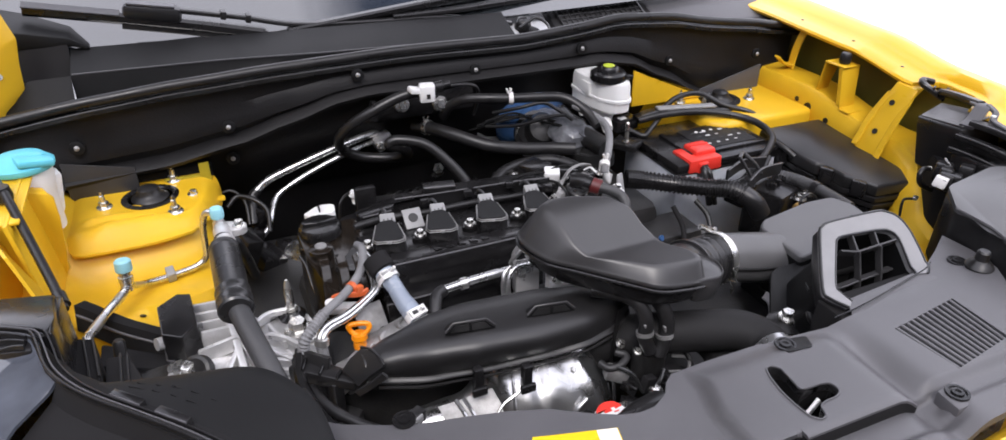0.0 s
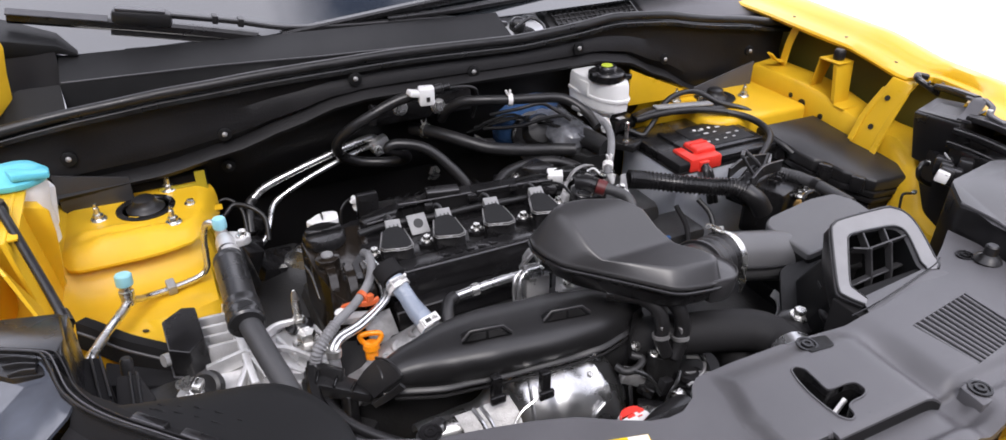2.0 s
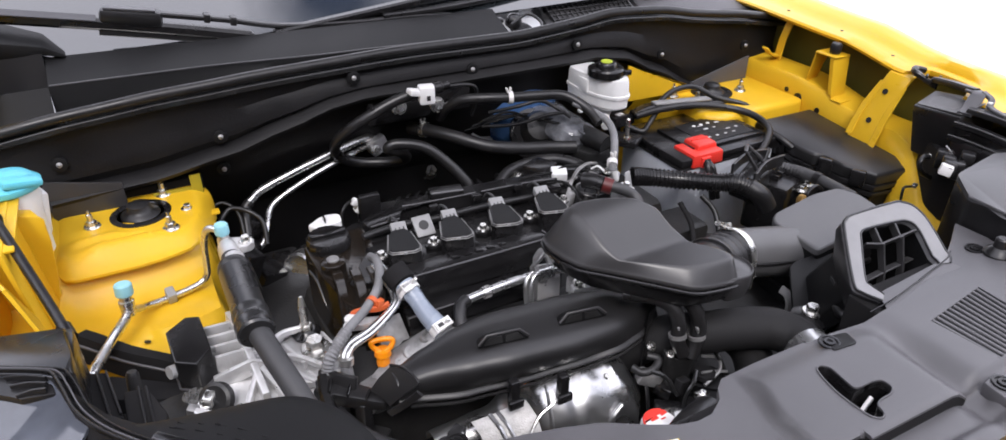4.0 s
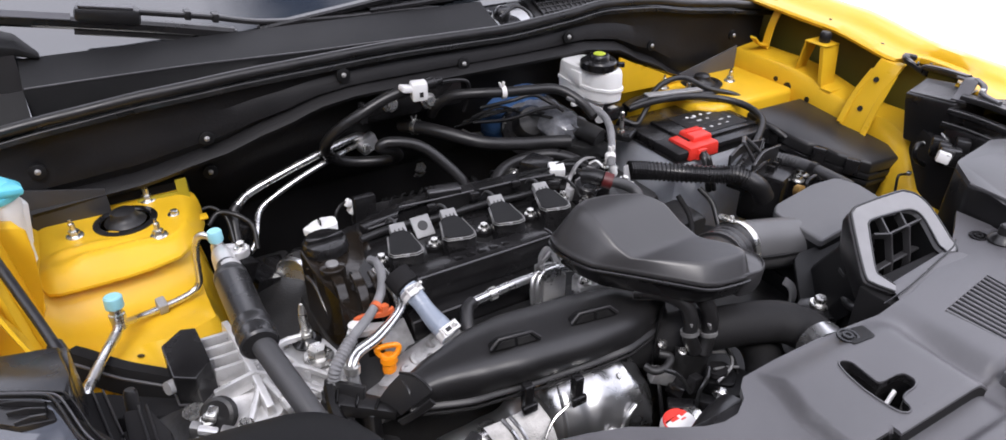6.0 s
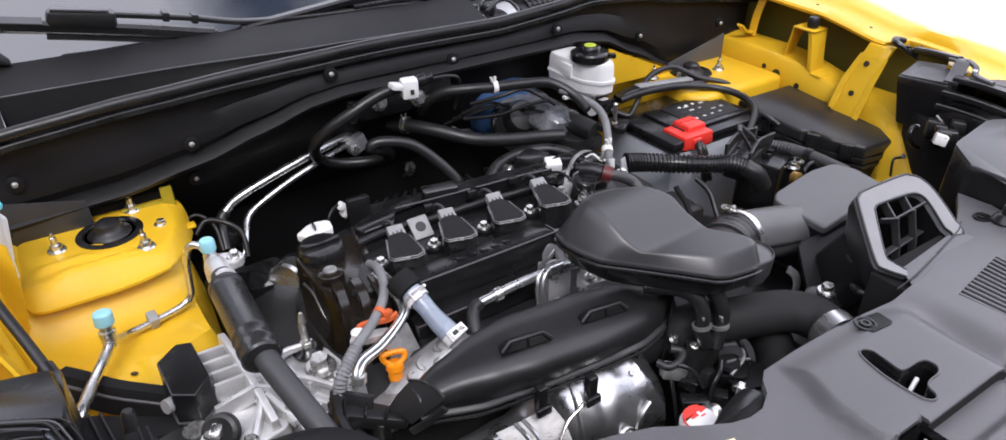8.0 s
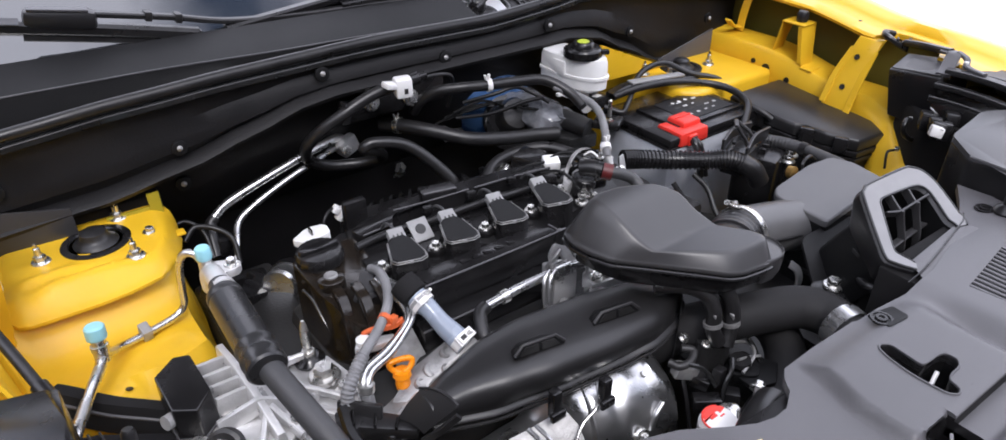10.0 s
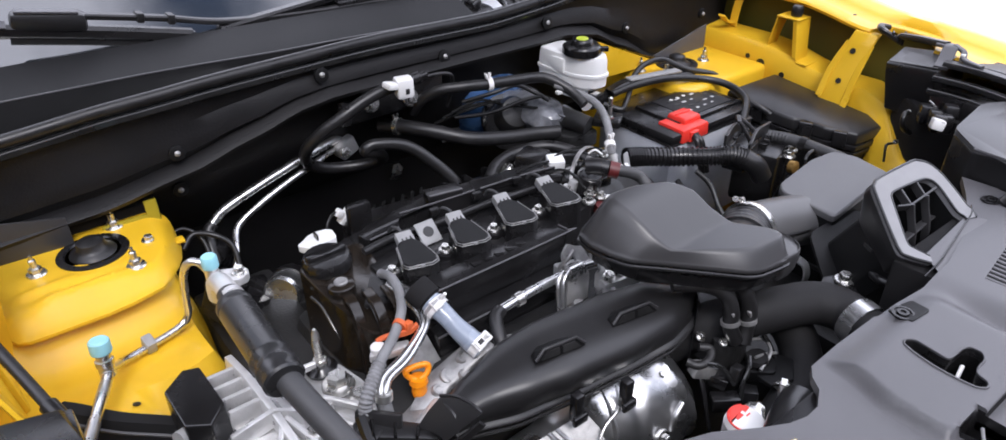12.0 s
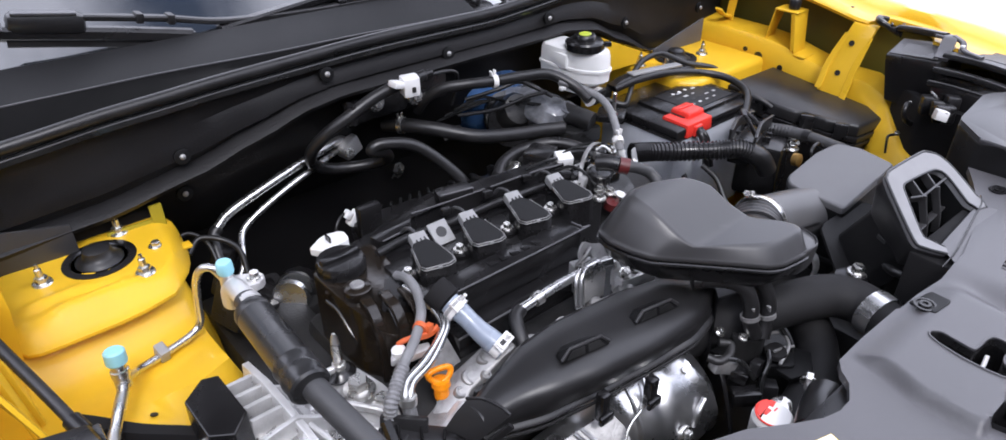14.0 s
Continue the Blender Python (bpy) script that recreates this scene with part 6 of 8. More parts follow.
lobe = rounded([(0.500, 0.5675), (0.538, 0.5685), (0.555, 0.580), (0.561, 0.600), (0.552, 0.620), (0.532, 0.634), (0.505, 0.640)], 0.010, 3)
part("end_lobe", loft([[(0.53 + (x - 0.53) * k, 0.60 + (y - 0.60) * k, seat_plane(x, y) + dz) for x, y in lobe] for k, dz in ((0.80, -0.034), (0.95, -0.022), (0.99, -0.006), (1.0, -0.003), (1.0, 0.001), (0.97, 0.003), (0.94, 0.0035), (0.90, 0.001), (0.86, 0.0015))]), LIDBLK, res, "low rounded end", 40)
seam_ = grown(1.002, -0.0075)
part("seam", tube([*seam_, seam_[0]], 0.0024, 8, 1), BLACK, res)
nk = curve([(0.515, 0.640, 0.908), (0.57, 0.668, 0.888), (0.62, 0.695, 0.868), (0.655, 0.712, 0.856)], 14)
part("bellows_collar", lathe([(0.034, 0), (0.040, 0), (0.041, 0.004), (0.040, 0.010), (0.034, 0.010)], (0.560, 0.662, 0.893), (0.85, 0.45, -0.3), 30), RUBBER, res)
part("bellows", sweep(nk, circle(0.0365, 28), sizes=lambda t: 1 + (0.075 * math.sin(t * 42) if 0.30 < t < 0.86 else 0.02)), RUBBER, res, "ribbed black rubber bellows")
ax2 = Vector((1, 0.12, -0.12))
part("hose_clamp", lathe([(0.038, 0), (0.0405, 0), (0.0410, 0.002), (0.0410, 0.010), (0.0405, 0.012), (0.038, 0.012), (0.038, 0)], (0.652, 0.711, 0.857), ax2, 36), STEEL, res, "bright steel hose clamp")
part("clamp_screw", tube([(0.628, 0.722, 0.912), (0.645, 0.728, 0.902), (0.662, 0.734, 0.891)], 0.0042, 10, 3), STEEL, res)
part("clamp_screw", box((0.651, 0.722, 0.897), (0.016, 0.012, 0.004), 0.001, turn=(-10, 25, 15)), STEEL, res)
part("clamp_lug", box((0.666, 0.736, 0.889), (0.010, 0.011, 0.010), 0.002, turn=(-30, 25, 20)), OXIDE, res)
part("clamp_tail", strip([(0.657, 0.673, 0.860), (0.657, 0.667, 0.845), (0.658, 0.668, 0.822)], 0.003, 0.012), STEEL, res)

ab = thing("air_filter_box", (0.85, 0.70, 0.60), "black plastic air filter box with a sloping lid", "air filter box")
# The tube's broad highlight is put into its pale colour.
part("outlet", tube([(0.655, 0.712, 0.856), (0.69, 0.706, 0.852), (0.73, 0.696, 0.848), (0.765, 0.686, 0.844)], 0.0370, 32, sizes=lambda t: 1 + 0.06 * t), LIDTOP, ab, "round outlet tube")
part("outlet_rib", strip([(0.668, 0.672, 0.856), (0.70, 0.664, 0.853), (0.748, 0.655, 0.850)], 0.004, 0.006), SATIN, ab)
lid_o = rounded([(0.744, 0.634), (0.902, 0.640), (0.908, 0.700), (0.895, 0.733), (0.850, 0.742), (0.760, 0.736), (0.744, 0.722)], 0.008, 3)
lid_z = lambda x, y: 0.880 + 0.05 * (y - 0.638) + 0.10 * (x - 0.745)
# Near-black wall and pale top hold the lid's shade and light in colour.
part("lid", loft([[(x, y, 0.790) for x, y in lid_o], [(0.825 + (x - 0.825) * 0.992, 0.69 + (y - 0.69) * 0.99, lid_z(x, y) - 0.008) for x, y in lid_o]]), COWL, ab, "black lid wall in a shaded tone", 30)
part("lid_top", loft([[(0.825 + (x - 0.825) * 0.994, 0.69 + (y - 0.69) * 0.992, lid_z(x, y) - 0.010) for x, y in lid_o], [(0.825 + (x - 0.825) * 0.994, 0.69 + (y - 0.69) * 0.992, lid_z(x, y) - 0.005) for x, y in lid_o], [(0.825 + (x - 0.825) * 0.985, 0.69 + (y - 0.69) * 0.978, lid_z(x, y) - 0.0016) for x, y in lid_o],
                  [(0.825 + (x - 0.825) * 0.965, 0.69 + (y - 0.69) * 0.945, lid_z(x, y)) for x, y in lid_o]]), LIDTOP, ab, "smooth black lid top in a paler lit tone", 30)
part("lid_loop", strip([(0.846, 0.744, 0.880), (0.846, 0.748, 0.897), (0.866, 0.750, 0.902), (0.880, 0.748, 0.892)], 0.005, 0.004, 5), SATIN, ab)
part("box", prism([(0.745, 0.634), (0.905, 0.642), (0.915, 0.745), (0.747, 0.745)], 0.55, 0.786, 0.008), COWL, ab)
part("rim", prism([(0.741, 0.630), (0.909, 0.638), (0.919, 0.749), (0.742, 0.749)], 0.784, 0.792, 0.002), BLACK, ab)
part("strap", strip([(0.719, 0.642, 0.768), (0.721, 0.641, 0.785), (0.719, 0.646, 0.801), (0.712, 0.655, 0.810)], 0.004, 0.014, 6, up=(1, 0, 0)), ALU, ab, "small bright strap")
part("corner_hook", tube([(0.905, 0.762, 0.858), (0.925, 0.758, 0.868), (0.943, 0.748, 0.872), (0.948, 0.737, 0.868), (0.935, 0.738, 0.862)], 0.004), RUBBER, ab)

sn = thing("intake_snorkel", (0.74, 0.54, 0.80), "black air intake mouth with a grey gasket rim and grid", "air intake")
def mouth(x, y, d=0.0):
    """A place on the mouth's tilted plane, d along its normal."""
    z = 0.934 + 0.51 * max(y - 0.51, -0.006)
    return Vector((x, y, z)) + Vector((0, -0.50, 0.865)) * d


U = [((0.648, 0.470), (0.659, 0.478)), ((0.641, 0.492), (0.661, 0.497)), ((0.645, 0.509), (0.666, 0.511)), ((0.690, 0.569), (0.701, 0.551)), ((0.703, 0.579), (0.710, 0.559)), ((0.722, 0.582), (0.724, 0.561)),
     ((0.795, 0.580), (0.778, 0.557)), ((0.811, 0.576), (0.795, 0.552)), ((0.823, 0.566), (0.800, 0.543)), ((0.825, 0.545), (0.797, 0.530)), ((0.813, 0.505), (0.786, 0.503)), ((0.803, 0.491), (0.782, 0.493)), ((0.792, 0.484), (0.779, 0.489))]
u_out = [Vector((p.x, p.y)) for p in curve([(*a, 0) for a, b in U], 4)]
u_in = [Vector((p.x, p.y)) for p in curve([(*b, 0) for a, b in U], 4)]
part("gasket", loft([[mouth(*o, -0.003), mouth(*o, 0.004), mouth(*o.lerp(i, 0.06), 0.0055), mouth(*o.lerp(i, 0.93), 0.0055), mouth(*i, 0.004), mouth(*i, -0.006)] for o, i in zip(u_out, u_in)]), LIPGREY, sn, "pale grey gasket rim", 30)
part("cover_seam", tube([(0.619, 0.4615, 0.9325), (0.655, 0.4635, 0.9348), (0.700, 0.4705, 0.9358), (0.757, 0.4815, 0.9360), (0.795, 0.4885, 0.9362), (0.818, 0.498, 0.935)], 0.0010, 6), BLACK, sn)
part("edge", tube([mouth(*o.lerp(i, -0.03), 0.004) for o, i in zip(u_out, u_in)], 0.0020, 8, 1), SATIN, sn)
part("edge", tube([mouth(*o.lerp(i, 1.0), 0.0045) for o, i in zip(u_out, u_in)], 0.0016, 8, 1), SATIN, sn)
# Throat and back in the darkest black, holding the shade inside.
part("throat", loft([[mouth(*p, -0.004) for p in u_in], [mouth(0.735 + (p.x - 0.735) * 0.97, 0.53 + (p.y - 0.53) * 0.97, -0.12) for p in u_in]][::-1], cap=False, closed=False), COWL, sn)
part("back", loft([[mouth(p.x, p.y, -0.124) for p in u_out], [mouth(p.x, p.y, -0.120) for p in u_out]]), COWL, sn)
part("base", box((0.718, 0.470, 0.862), (0.165, 0.07, 0.125), 0.004), MATTE, sn)
part("sill", loft([[(0.640, 0.452, 0.9300), (0.80, 0.470, 0.9335)], [(0.650, 0.470, 0.9335), (0.792, 0.486, 0.9345)], [(0.659, 0.482, 0.9325), (0.781, 0.491, 0.9335)]], cap=False, closed=False), COVER, sn, "grey sill", 60)
# Inner part of the sill turned black as the mouth's shade.
part("sill_drop", thicken(loft([[(0.659, 0.482, 0.9322), (0.781, 0.491, 0.9332)], [(0.661, 0.485, 0.927), (0.781, 0.494, 0.927)], [(0.664, 0.488, 0.89), (0.783, 0.497, 0.89)], [(0.67, 0.492, 0.84), (0.785, 0.500, 0.84)]], cap=False, closed=False), 0.002), COWL, sn)
part("shell", loft([[mouth(*p, -0.002) for p in u_out], [mouth(*p, -0.014) for p in u_out], [Vector((0.748 + (p.x - 0.735) * 0.90, 0.545 + (p.y - 0.53) * 0.85, 0.885)) for p in u_out], [Vector((0.750 + (p.x - 0.735) * 0.90, 0.550 + (p.y - 0.53) * 0.83, 0.862)) for p in u_out],
                    [Vector((0.765 + (p.x - 0.735) * 0.7, 0.57 + (p.y - 0.53) * 0.7, 0.68)) for p in u_out]], cap=False), SATIN, sn, "black snorkel shell")
part("shell_ring", tube([Vector((0.749 + (p.x - 0.735) * 0.93, 0.548 + (p.y - 0.53) * 0.87, 0.874)) for p in u_out], 0.0065, 10, 1), SATIN, sn)
for a, b in (((0.738, 0.561), (0.728, 0.536)), ((0.774, 0.558), (0.764, 0.536)), ((0.706, 0.545), (0.728, 0.5385)), ((0.728, 0.5385), (0.797, 0.540))):
    part("grid_bar", strip([mouth(*a, -0.002), mouth((a[0] + b[0]) / 2, (a[1] + b[1]) / 2, -0.002), mouth(*b, -0.002)], 0.003, 0.012, 2, up=(0, -0.5, 0.865)), LIDBLK, sn)
for x in (0.728, 0.765):
    part("grid_bar", strip([(x, 0.5375, 0.952), (x + 0.001, 0.533, 0.935), (x - 0.001, 0.525, 0.916), (x - 0.002, 0.52, 0.89)], 0.003, 0.010, 3, up=(0, -1, 0.2)), LIDBLK, sn)
part("grid_bar", strip([(0.675, 0.517, 0.922), (0.70, 0.524, 0.915), (0.728, 0.526, 0.915), (0.79, 0.530, 0.914)], 0.003, 0.010, 3, up=(0, -1, 0.2)), LIDBLK, sn)
for i in range(2):
    part("print", box((0.668 + 0.004 * i, 0.549 - 0.012 * i, 0.905 - 0.012 * i), (0.016, 0.001, 0.005), 0, turn=(0, 0, 60)), INKDIM, sn)

# ---- battery side ----
bat = thing("car_battery", (0.855, 1.02, 0.70), "black car battery in a grey case with printed label", "battery")
part("case", box((0.853, 1.018, 0.7835), (0.222, 0.172, 0.19), 0.006), GREYCASE, bat, "grey lower case")
part("top", box((0.854, 1.019, 0.8865), (0.226, 0.176, 0.016), 0.004), BLACK, bat, "black lid")
part("raised_lid", box((0.868, 1.005, 0.896), (0.17, 0.105, 0.010), 0.003), BLACK, bat)
part("bevel", box((0.854, 1.019, 0.8755), (0.228, 0.178, 0.004), 0.002), BLACK, bat)
part("label", box((0.878, 1.005, 0.9017), (0.12, 0.085, 0.0010), 0), MAT_DARK, bat)
random.seed(4)
for j in range(4):
    for i in range(5):
        if random.random() < 0.75:
            part("print", box((0.842 + 0.020 * i, 0.978 + 0.016 * j, 0.9026), (random.choice((0.006, 0.010, 0.013)), random.choice((0.003, 0.005)), 0.0006), 0), INK if random.random() < 0.6 else INKDIM, bat)
for i in range(3):
    part("print", lathe([(0, 0), (0.0035, 0), (0.0035, 0.0006), (0, 0.0006)], (0.850 + 0.017 * i, 1.030, 0.9024), seg=14), LABELW, bat)
rt = thing("terminal_cover", (0.803, 0.972, 0.885), "red plastic terminal cover on the battery", "terminal cover")
part("cap", box((0.799, 0.957, 0.888), (0.070, 0.060, 0.024), 0.003, top=(0.96, 0.94)), RED, rt)
part("ridge", box((0.810, 0.966, 0.904), (0.046, 0.042, 0.010), 0.003, top=(0.88, 0.88)), RED, rt)
part("rib", box((0.810, 0.970, 0.9095), (0.038, 0.004, 0.003), 0.001), RED, rt)
part("snout", box((0.792, 0.930, 0.885), (0.022, 0.014, 0.020), 0.003), RED, rt)
part("hollow", box((0.792, 0.9225, 0.885), (0.013, 0.003, 0.014), 0.001), DEEP, rt)
part("lead", tube([(0.789, 0.924, 0.886), (0.787, 0.914, 0.880), (0.789, 0.906, 0.86), (0.80, 0.905, 0.82)], 0.006), RUBBER, rt)
part("lead", tube([(0.796, 0.924, 0.886), (0.797, 0.912, 0.878), (0.800, 0.904, 0.855), (0.81, 0.902, 0.82)], 0.0045), RUBBER, rt)
hold = thing("battery_strap", (0.877, 1.092, 0.90), "black battery hold-down bar with a threaded rod", "battery clamp")
part("bar", strip([(0.76, 1.103, 0.917), (0.80, 1.10, 0.926), (0.88, 1.092, 0.922), (0.965, 1.084, 0.910), (0.985, 1.080, 0.898)], 0.022, 0.012), BLACK, hold)
part("plate", box((0.868, 1.092, 0.9295), (0.13, 0.018, 0.004), 0.001, turn=(0, 4, -5)), GREYPLUG, hold)
part("rod", lathe([(0, 0), (0.0036, 0), (0.0036, 0.046), (0.002, 0.048), (0, 0.048)], (0.7005, 1.040, 0.896)), STEEL, hold)
part("rod_foot", box((0.712, 1.055, 0.893), (0.045, 0.05, 0.014), 0.004, turn=(0, 0, 35)), BLACK, hold)
part("nut", hexhead((0.7005, 1.040, 0.900), (0, 0, 1), 0.007, 0.008), STEEL, hold)
part("block", box((0.742, 1.118, 0.906), (0.055, 0.03, 0.024), 0.004, turn=(0, 0, 8)), BLACK, hold)
part("tag", box((0.735, 1.112, 0.919), (0.016, 0.010, 0.0014), 0, turn=(0, 0, 8)), LABELW, hold)
cbl = thing("battery_cables", (0.93, 1.02, 0.86), "thick black battery cables looped over the lid", "cable")
part("cable", tube([(0.780, 1.11, 0.915), (0.812, 1.105, 0.922), (0.862, 1.118, 0.940), (0.915, 1.116, 0.942), (0.955, 1.088, 0.922), (1.00, 1.05, 0.91), (1.02, 1.03, 0.88)], 0.0055), RUBBER, cbl)
part("cable", tube([(0.760, 1.094, 0.917), (0.81, 1.086, 0.924), (0.88, 1.070, 0.925), (0.945, 1.04, 0.918), (0.972, 1.00, 0.912), (0.968, 0.955, 0.902), (0.930, 0.925, 0.888), (0.885, 0.905, 0.870), (0.84, 0.895, 0.84)], 0.0068), RUBBER, cbl)
part("cable", tube([(0.735, 1.09, 0.905), (0.755, 1.065, 0.898), (0.772, 1.07, 0.905), (0.81, 1.095, 0.915)], 0.005), RUBBER, cbl)
part("cable", tube([(0.93, 0.915, 0.885), (0.89, 0.89, 0.86), (0.86, 0.88, 0.83)], 0.005), RUBBER, cbl)

fb = thing("fuse_box", (1.06, 0.88, 0.72), "black plastic fuse box with a flat sloping lid", "fuse box")
fo = [(0.983, 1.004), (1.129, 1.001), (1.131, 0.795), (1.107, 0.757), (1.040, 0.764), (1.010, 0.812), (1.006, 0.85), (0.990, 0.862), (0.984, 0.90)]
tilt = lambda x, y: 0.874 + 0.095 * (y - 0.76)
part("lid", loft([[(x, y, tilt(x, y) - 0.022) for x, y in fo], [(x, y, tilt(x, y) - 0.004) for x, y in fo], [(1.06 + (x - 1.06) * 0.96, 0.88 + (y - 0.88) * 0.975, tilt(x, y)) for x, y in fo]], b=0.002), EXBLK, fb, "flat grained lid")
part("rim", loft([[(1.06 + (x - 1.06) * 1.015, 0.88 + (y - 0.88) * 1.008, tilt(x, y) - 0.046) for x, y in fo], [(1.06 + (x - 1.06) * 1.015, 0.88 + (y - 0.88) * 1.008, tilt(x, y) - 0.038) for x, y in fo]], b=0.001), SATIN, fb)
part("rim", loft([[(1.06 + (x - 1.06) * 1.03, 0.88 + (y - 0.88) * 1.015, tilt(x, y) - 0.034) for x, y in fo], [(1.06 + (x - 1.06) * 1.03, 0.88 + (y - 0.88) * 1.015, tilt(x, y) - 0.024) for x, y in fo]], b=0.001), BLACK, fb)
part("base", prism([(1.06 + (x - 1.06) * 0.94, 0.88 + (y - 0.88) * 0.96) for x, y in fo], 0.70, 0.85, 0.004), BLACK, fb)
for x, y in ((1.000, 0.842), (1.022, 0.787), (0.976, 0.93)):
    part("latch", box((x, y, tilt(x, y) - 0.015), (0.012, 0.024, 0.030), 0.003, turn=(0, 0, 25)), BLACK, fb)
part("hinge_loop", tube([(0.978, 0.975, 0.885), (0.968, 0.955, 0.894), (0.972, 0.925, 0.892), (0.982, 0.905, 0.880)], 0.005), RUBBER, fb)

rel = thing("harness_holder", (0.90, 0.86, 0.74), "black plastic harness holder with ribs beside the battery", "bracket")
part("body", box((0.905, 0.862, 0.81), (0.085, 0.075, 0.10), 0.008, turn=(0, 0, 20)), BLACK, rel)
for i in range(4):
    part("rib", box((0.878 + 0.018 * i, 0.872 + 0.008 * i, 0.862), (0.004, 0.06, 0.018), 0.001, turn=(0, 0, 20)), BLACK, rel)
cg2 = curve([(0.640, 0.942, 0.886), (0.675, 0.930, 0.881), (0.720, 0.903, 0.877), (0.760, 0.866, 0.880), (0.785, 0.840, 0.884), (0.806, 0.818, 0.874)], 36)
for pts, w, h in (([(0.806, 0.826, 0.893), (0.850, 0.846, 0.898), (0.904, 0.858, 0.893)], 0.004, 0.022), ([(0.790, 0.862, 0.900), (0.840, 0.882, 0.902), (0.898, 0.892, 0.892)], 0.004, 0.020), ([(0.797, 0.846, 0.937), (0.810, 0.838, 0.915), (0.822, 0.834, 0.896)], 0.008, 0.004),
                  ([(0.822, 0.868, 0.934), (0.838, 0.852, 0.916), (0.848, 0.845, 0.898)], 0.008, 0.004), ([(0.797, 0.846, 0.937), (0.822, 0.868, 0.934), (0.850, 0.884, 0.912)], 0.006, 0.004)):
    part("arm", strip(pts, w, h, 6), SATIN, rel)
    # Pale strip in place of the shine on each arm's upper edge.
    part("arm_edge_glint", strip([(x, y - 0.003, z + h / 2) for x, y, z in pts], 0.0022, 0.0022, 6), COVER, rel)
part("floor", prism([(0.800, 0.826), (0.904, 0.860), (0.896, 0.892), (0.790, 0.862)], 0.85, 0.882, 0.003), BLACK, rel)
cor = thing("corrugated_conduit", (0.74, 0.91, 0.83), "thick black corrugated wiring conduit", "conduit")
part("conduit", sweep(cg2, circle(0.0150, 18), sizes=lambda t: 1 + 0.09 * (1 if math.sin(t * 230) > 0 else -0.7)), BLACK, cor)
part("cuff", tube([(0.798, 0.828, 0.880), (0.812, 0.812, 0.868), (0.826, 0.806, 0.845)], 0.0165), RUBBER, cor)
part("stem", sweep(curve([(0.915, 0.895, 0.862), (0.930, 0.868, 0.866), (0.941, 0.835, 0.868), (0.946, 0.80, 0.868), (0.948, 0.735, 0.866)], 24), circle(0.0105, 16), sizes=lambda t: 1 + (0.05 * math.sin(t * 150) if t < 0.5 else -0.04)), HOSEBLACK, cor, "braided grey-black conduit")
part("stem_band", lathe([(0.0105, 0), (0.0118, 0), (0.0118, 0.012), (0.0105, 0.012)], (0.945, 0.815, 0.868), (0.1, -1, 0)), BLACK, cor)
for p in ((0.962, 0.838, 0.838), (0.925, 0.82, 0.845)):
    bt = solo("bolt", bolt_shape(0.007), STEEL, "zinc flange bolt on the battery tray", "bolt")
    bt.location = Vector(p)
part("gold_bolt", lathe([(0, 0), (0.011, 0), (0.011, 0.010), (0.007, 0.012), (0, 0.012)], (0.90, 0.800, 0.842), (0, -1, 0.2)), BRASS, rel)

# ---- brake reservoir and booster ----
brk = thing("brake_fluid_reservoir", (0.695, 1.125, 0.91), "milky white brake fluid reservoir with a black cap", "reservoir")
tank_o = rounded([(0.664, 1.196), (0.663, 1.16), (0.674, 1.10), (0.694, 1.072), (0.722, 1.070), (0.735, 1.092), (0.731, 1.13), (0.719, 1.196)], 0.010, 3)
grow = lambda k, z: [(0.697 + (x - 0.697) * k, 1.135 + (y - 1.135) * k, z) for x, y in tank_o]
part("tank", loft([grow(0.84, 0.943), grow(0.97, 0.949), grow(0.985, 0.966), grow(1.03, 0.967), grow(1.03, 0.972), grow(0.985, 0.973), grow(0.97, 0.995), grow(0.93, 1.002), grow(0.84, 1.004)], b=0.0), MILKY, brk, "milky plastic tank", 30)
part("waist", loft([grow(0.42, 0.920), grow(0.48, 0.930), grow(0.55, 0.946)]), MILKY, brk)
part("rib", box((0.667, 1.15, 0.982), (0.006, 0.05, 0.026), 0.003), MILKY, brk)
part("spout", lathe([(0, 0), (0.011, 0), (0.010, 0.022), (0, 0.022)], (0.690, 1.10, 0.925), (-0.3, -1, -0.4)), MILKY, brk)
gear = [(0.0345 + 0.0012 * (i % 2), i) for i in range(48)]
cap_r = [[(0.698 + 0.93 * r * math.cos(2 * math.pi * i / 48), 1.115 + r * math.sin(2 * math.pi * i / 48), z) for r, i in gear] for z in (1.003, 1.015)]
part("cap", loft(cap_r, b=0.0), BLACK, brk, "ribbed black screw cap", 60)
part("cap_top", lathe([(0.0, 0), (0.0325, 0), (0.030, 0.003), (0.020, 0.004), (0.0185, 0.011), (0.0165, 0.013), (0, 0.013)], (0.698, 1.115, 1.015), seg=32), BLACK, brk)
part("mark", lathe([(0, 0), (0.011, 0), (0.010, 0.001), (0, 0.001)], (0.698, 1.115, 1.0282), seg=20), LIME, brk, "lime mark")
part("cap_lug", box((0.730, 1.092, 1.009), (0.014, 0.012, 0.008), 0.002, turn=(0, 0, -35)), BLACK, brk)

bo = thing("brake_booster", (0.63, 1.26, 0.75), "dark blue brake booster behind grey motor housing", "brake booster")
part("drum", lathe([(0, 0), (0.075, 0), (0.082, 0.01), (0.082, 0.05), (0.07, 0.075), (0.04, 0.09), (0, 0.09)], (0.605, 1.318, 0.895), (0, -1, 0.05), 40), BLUE, bo)
pod = []
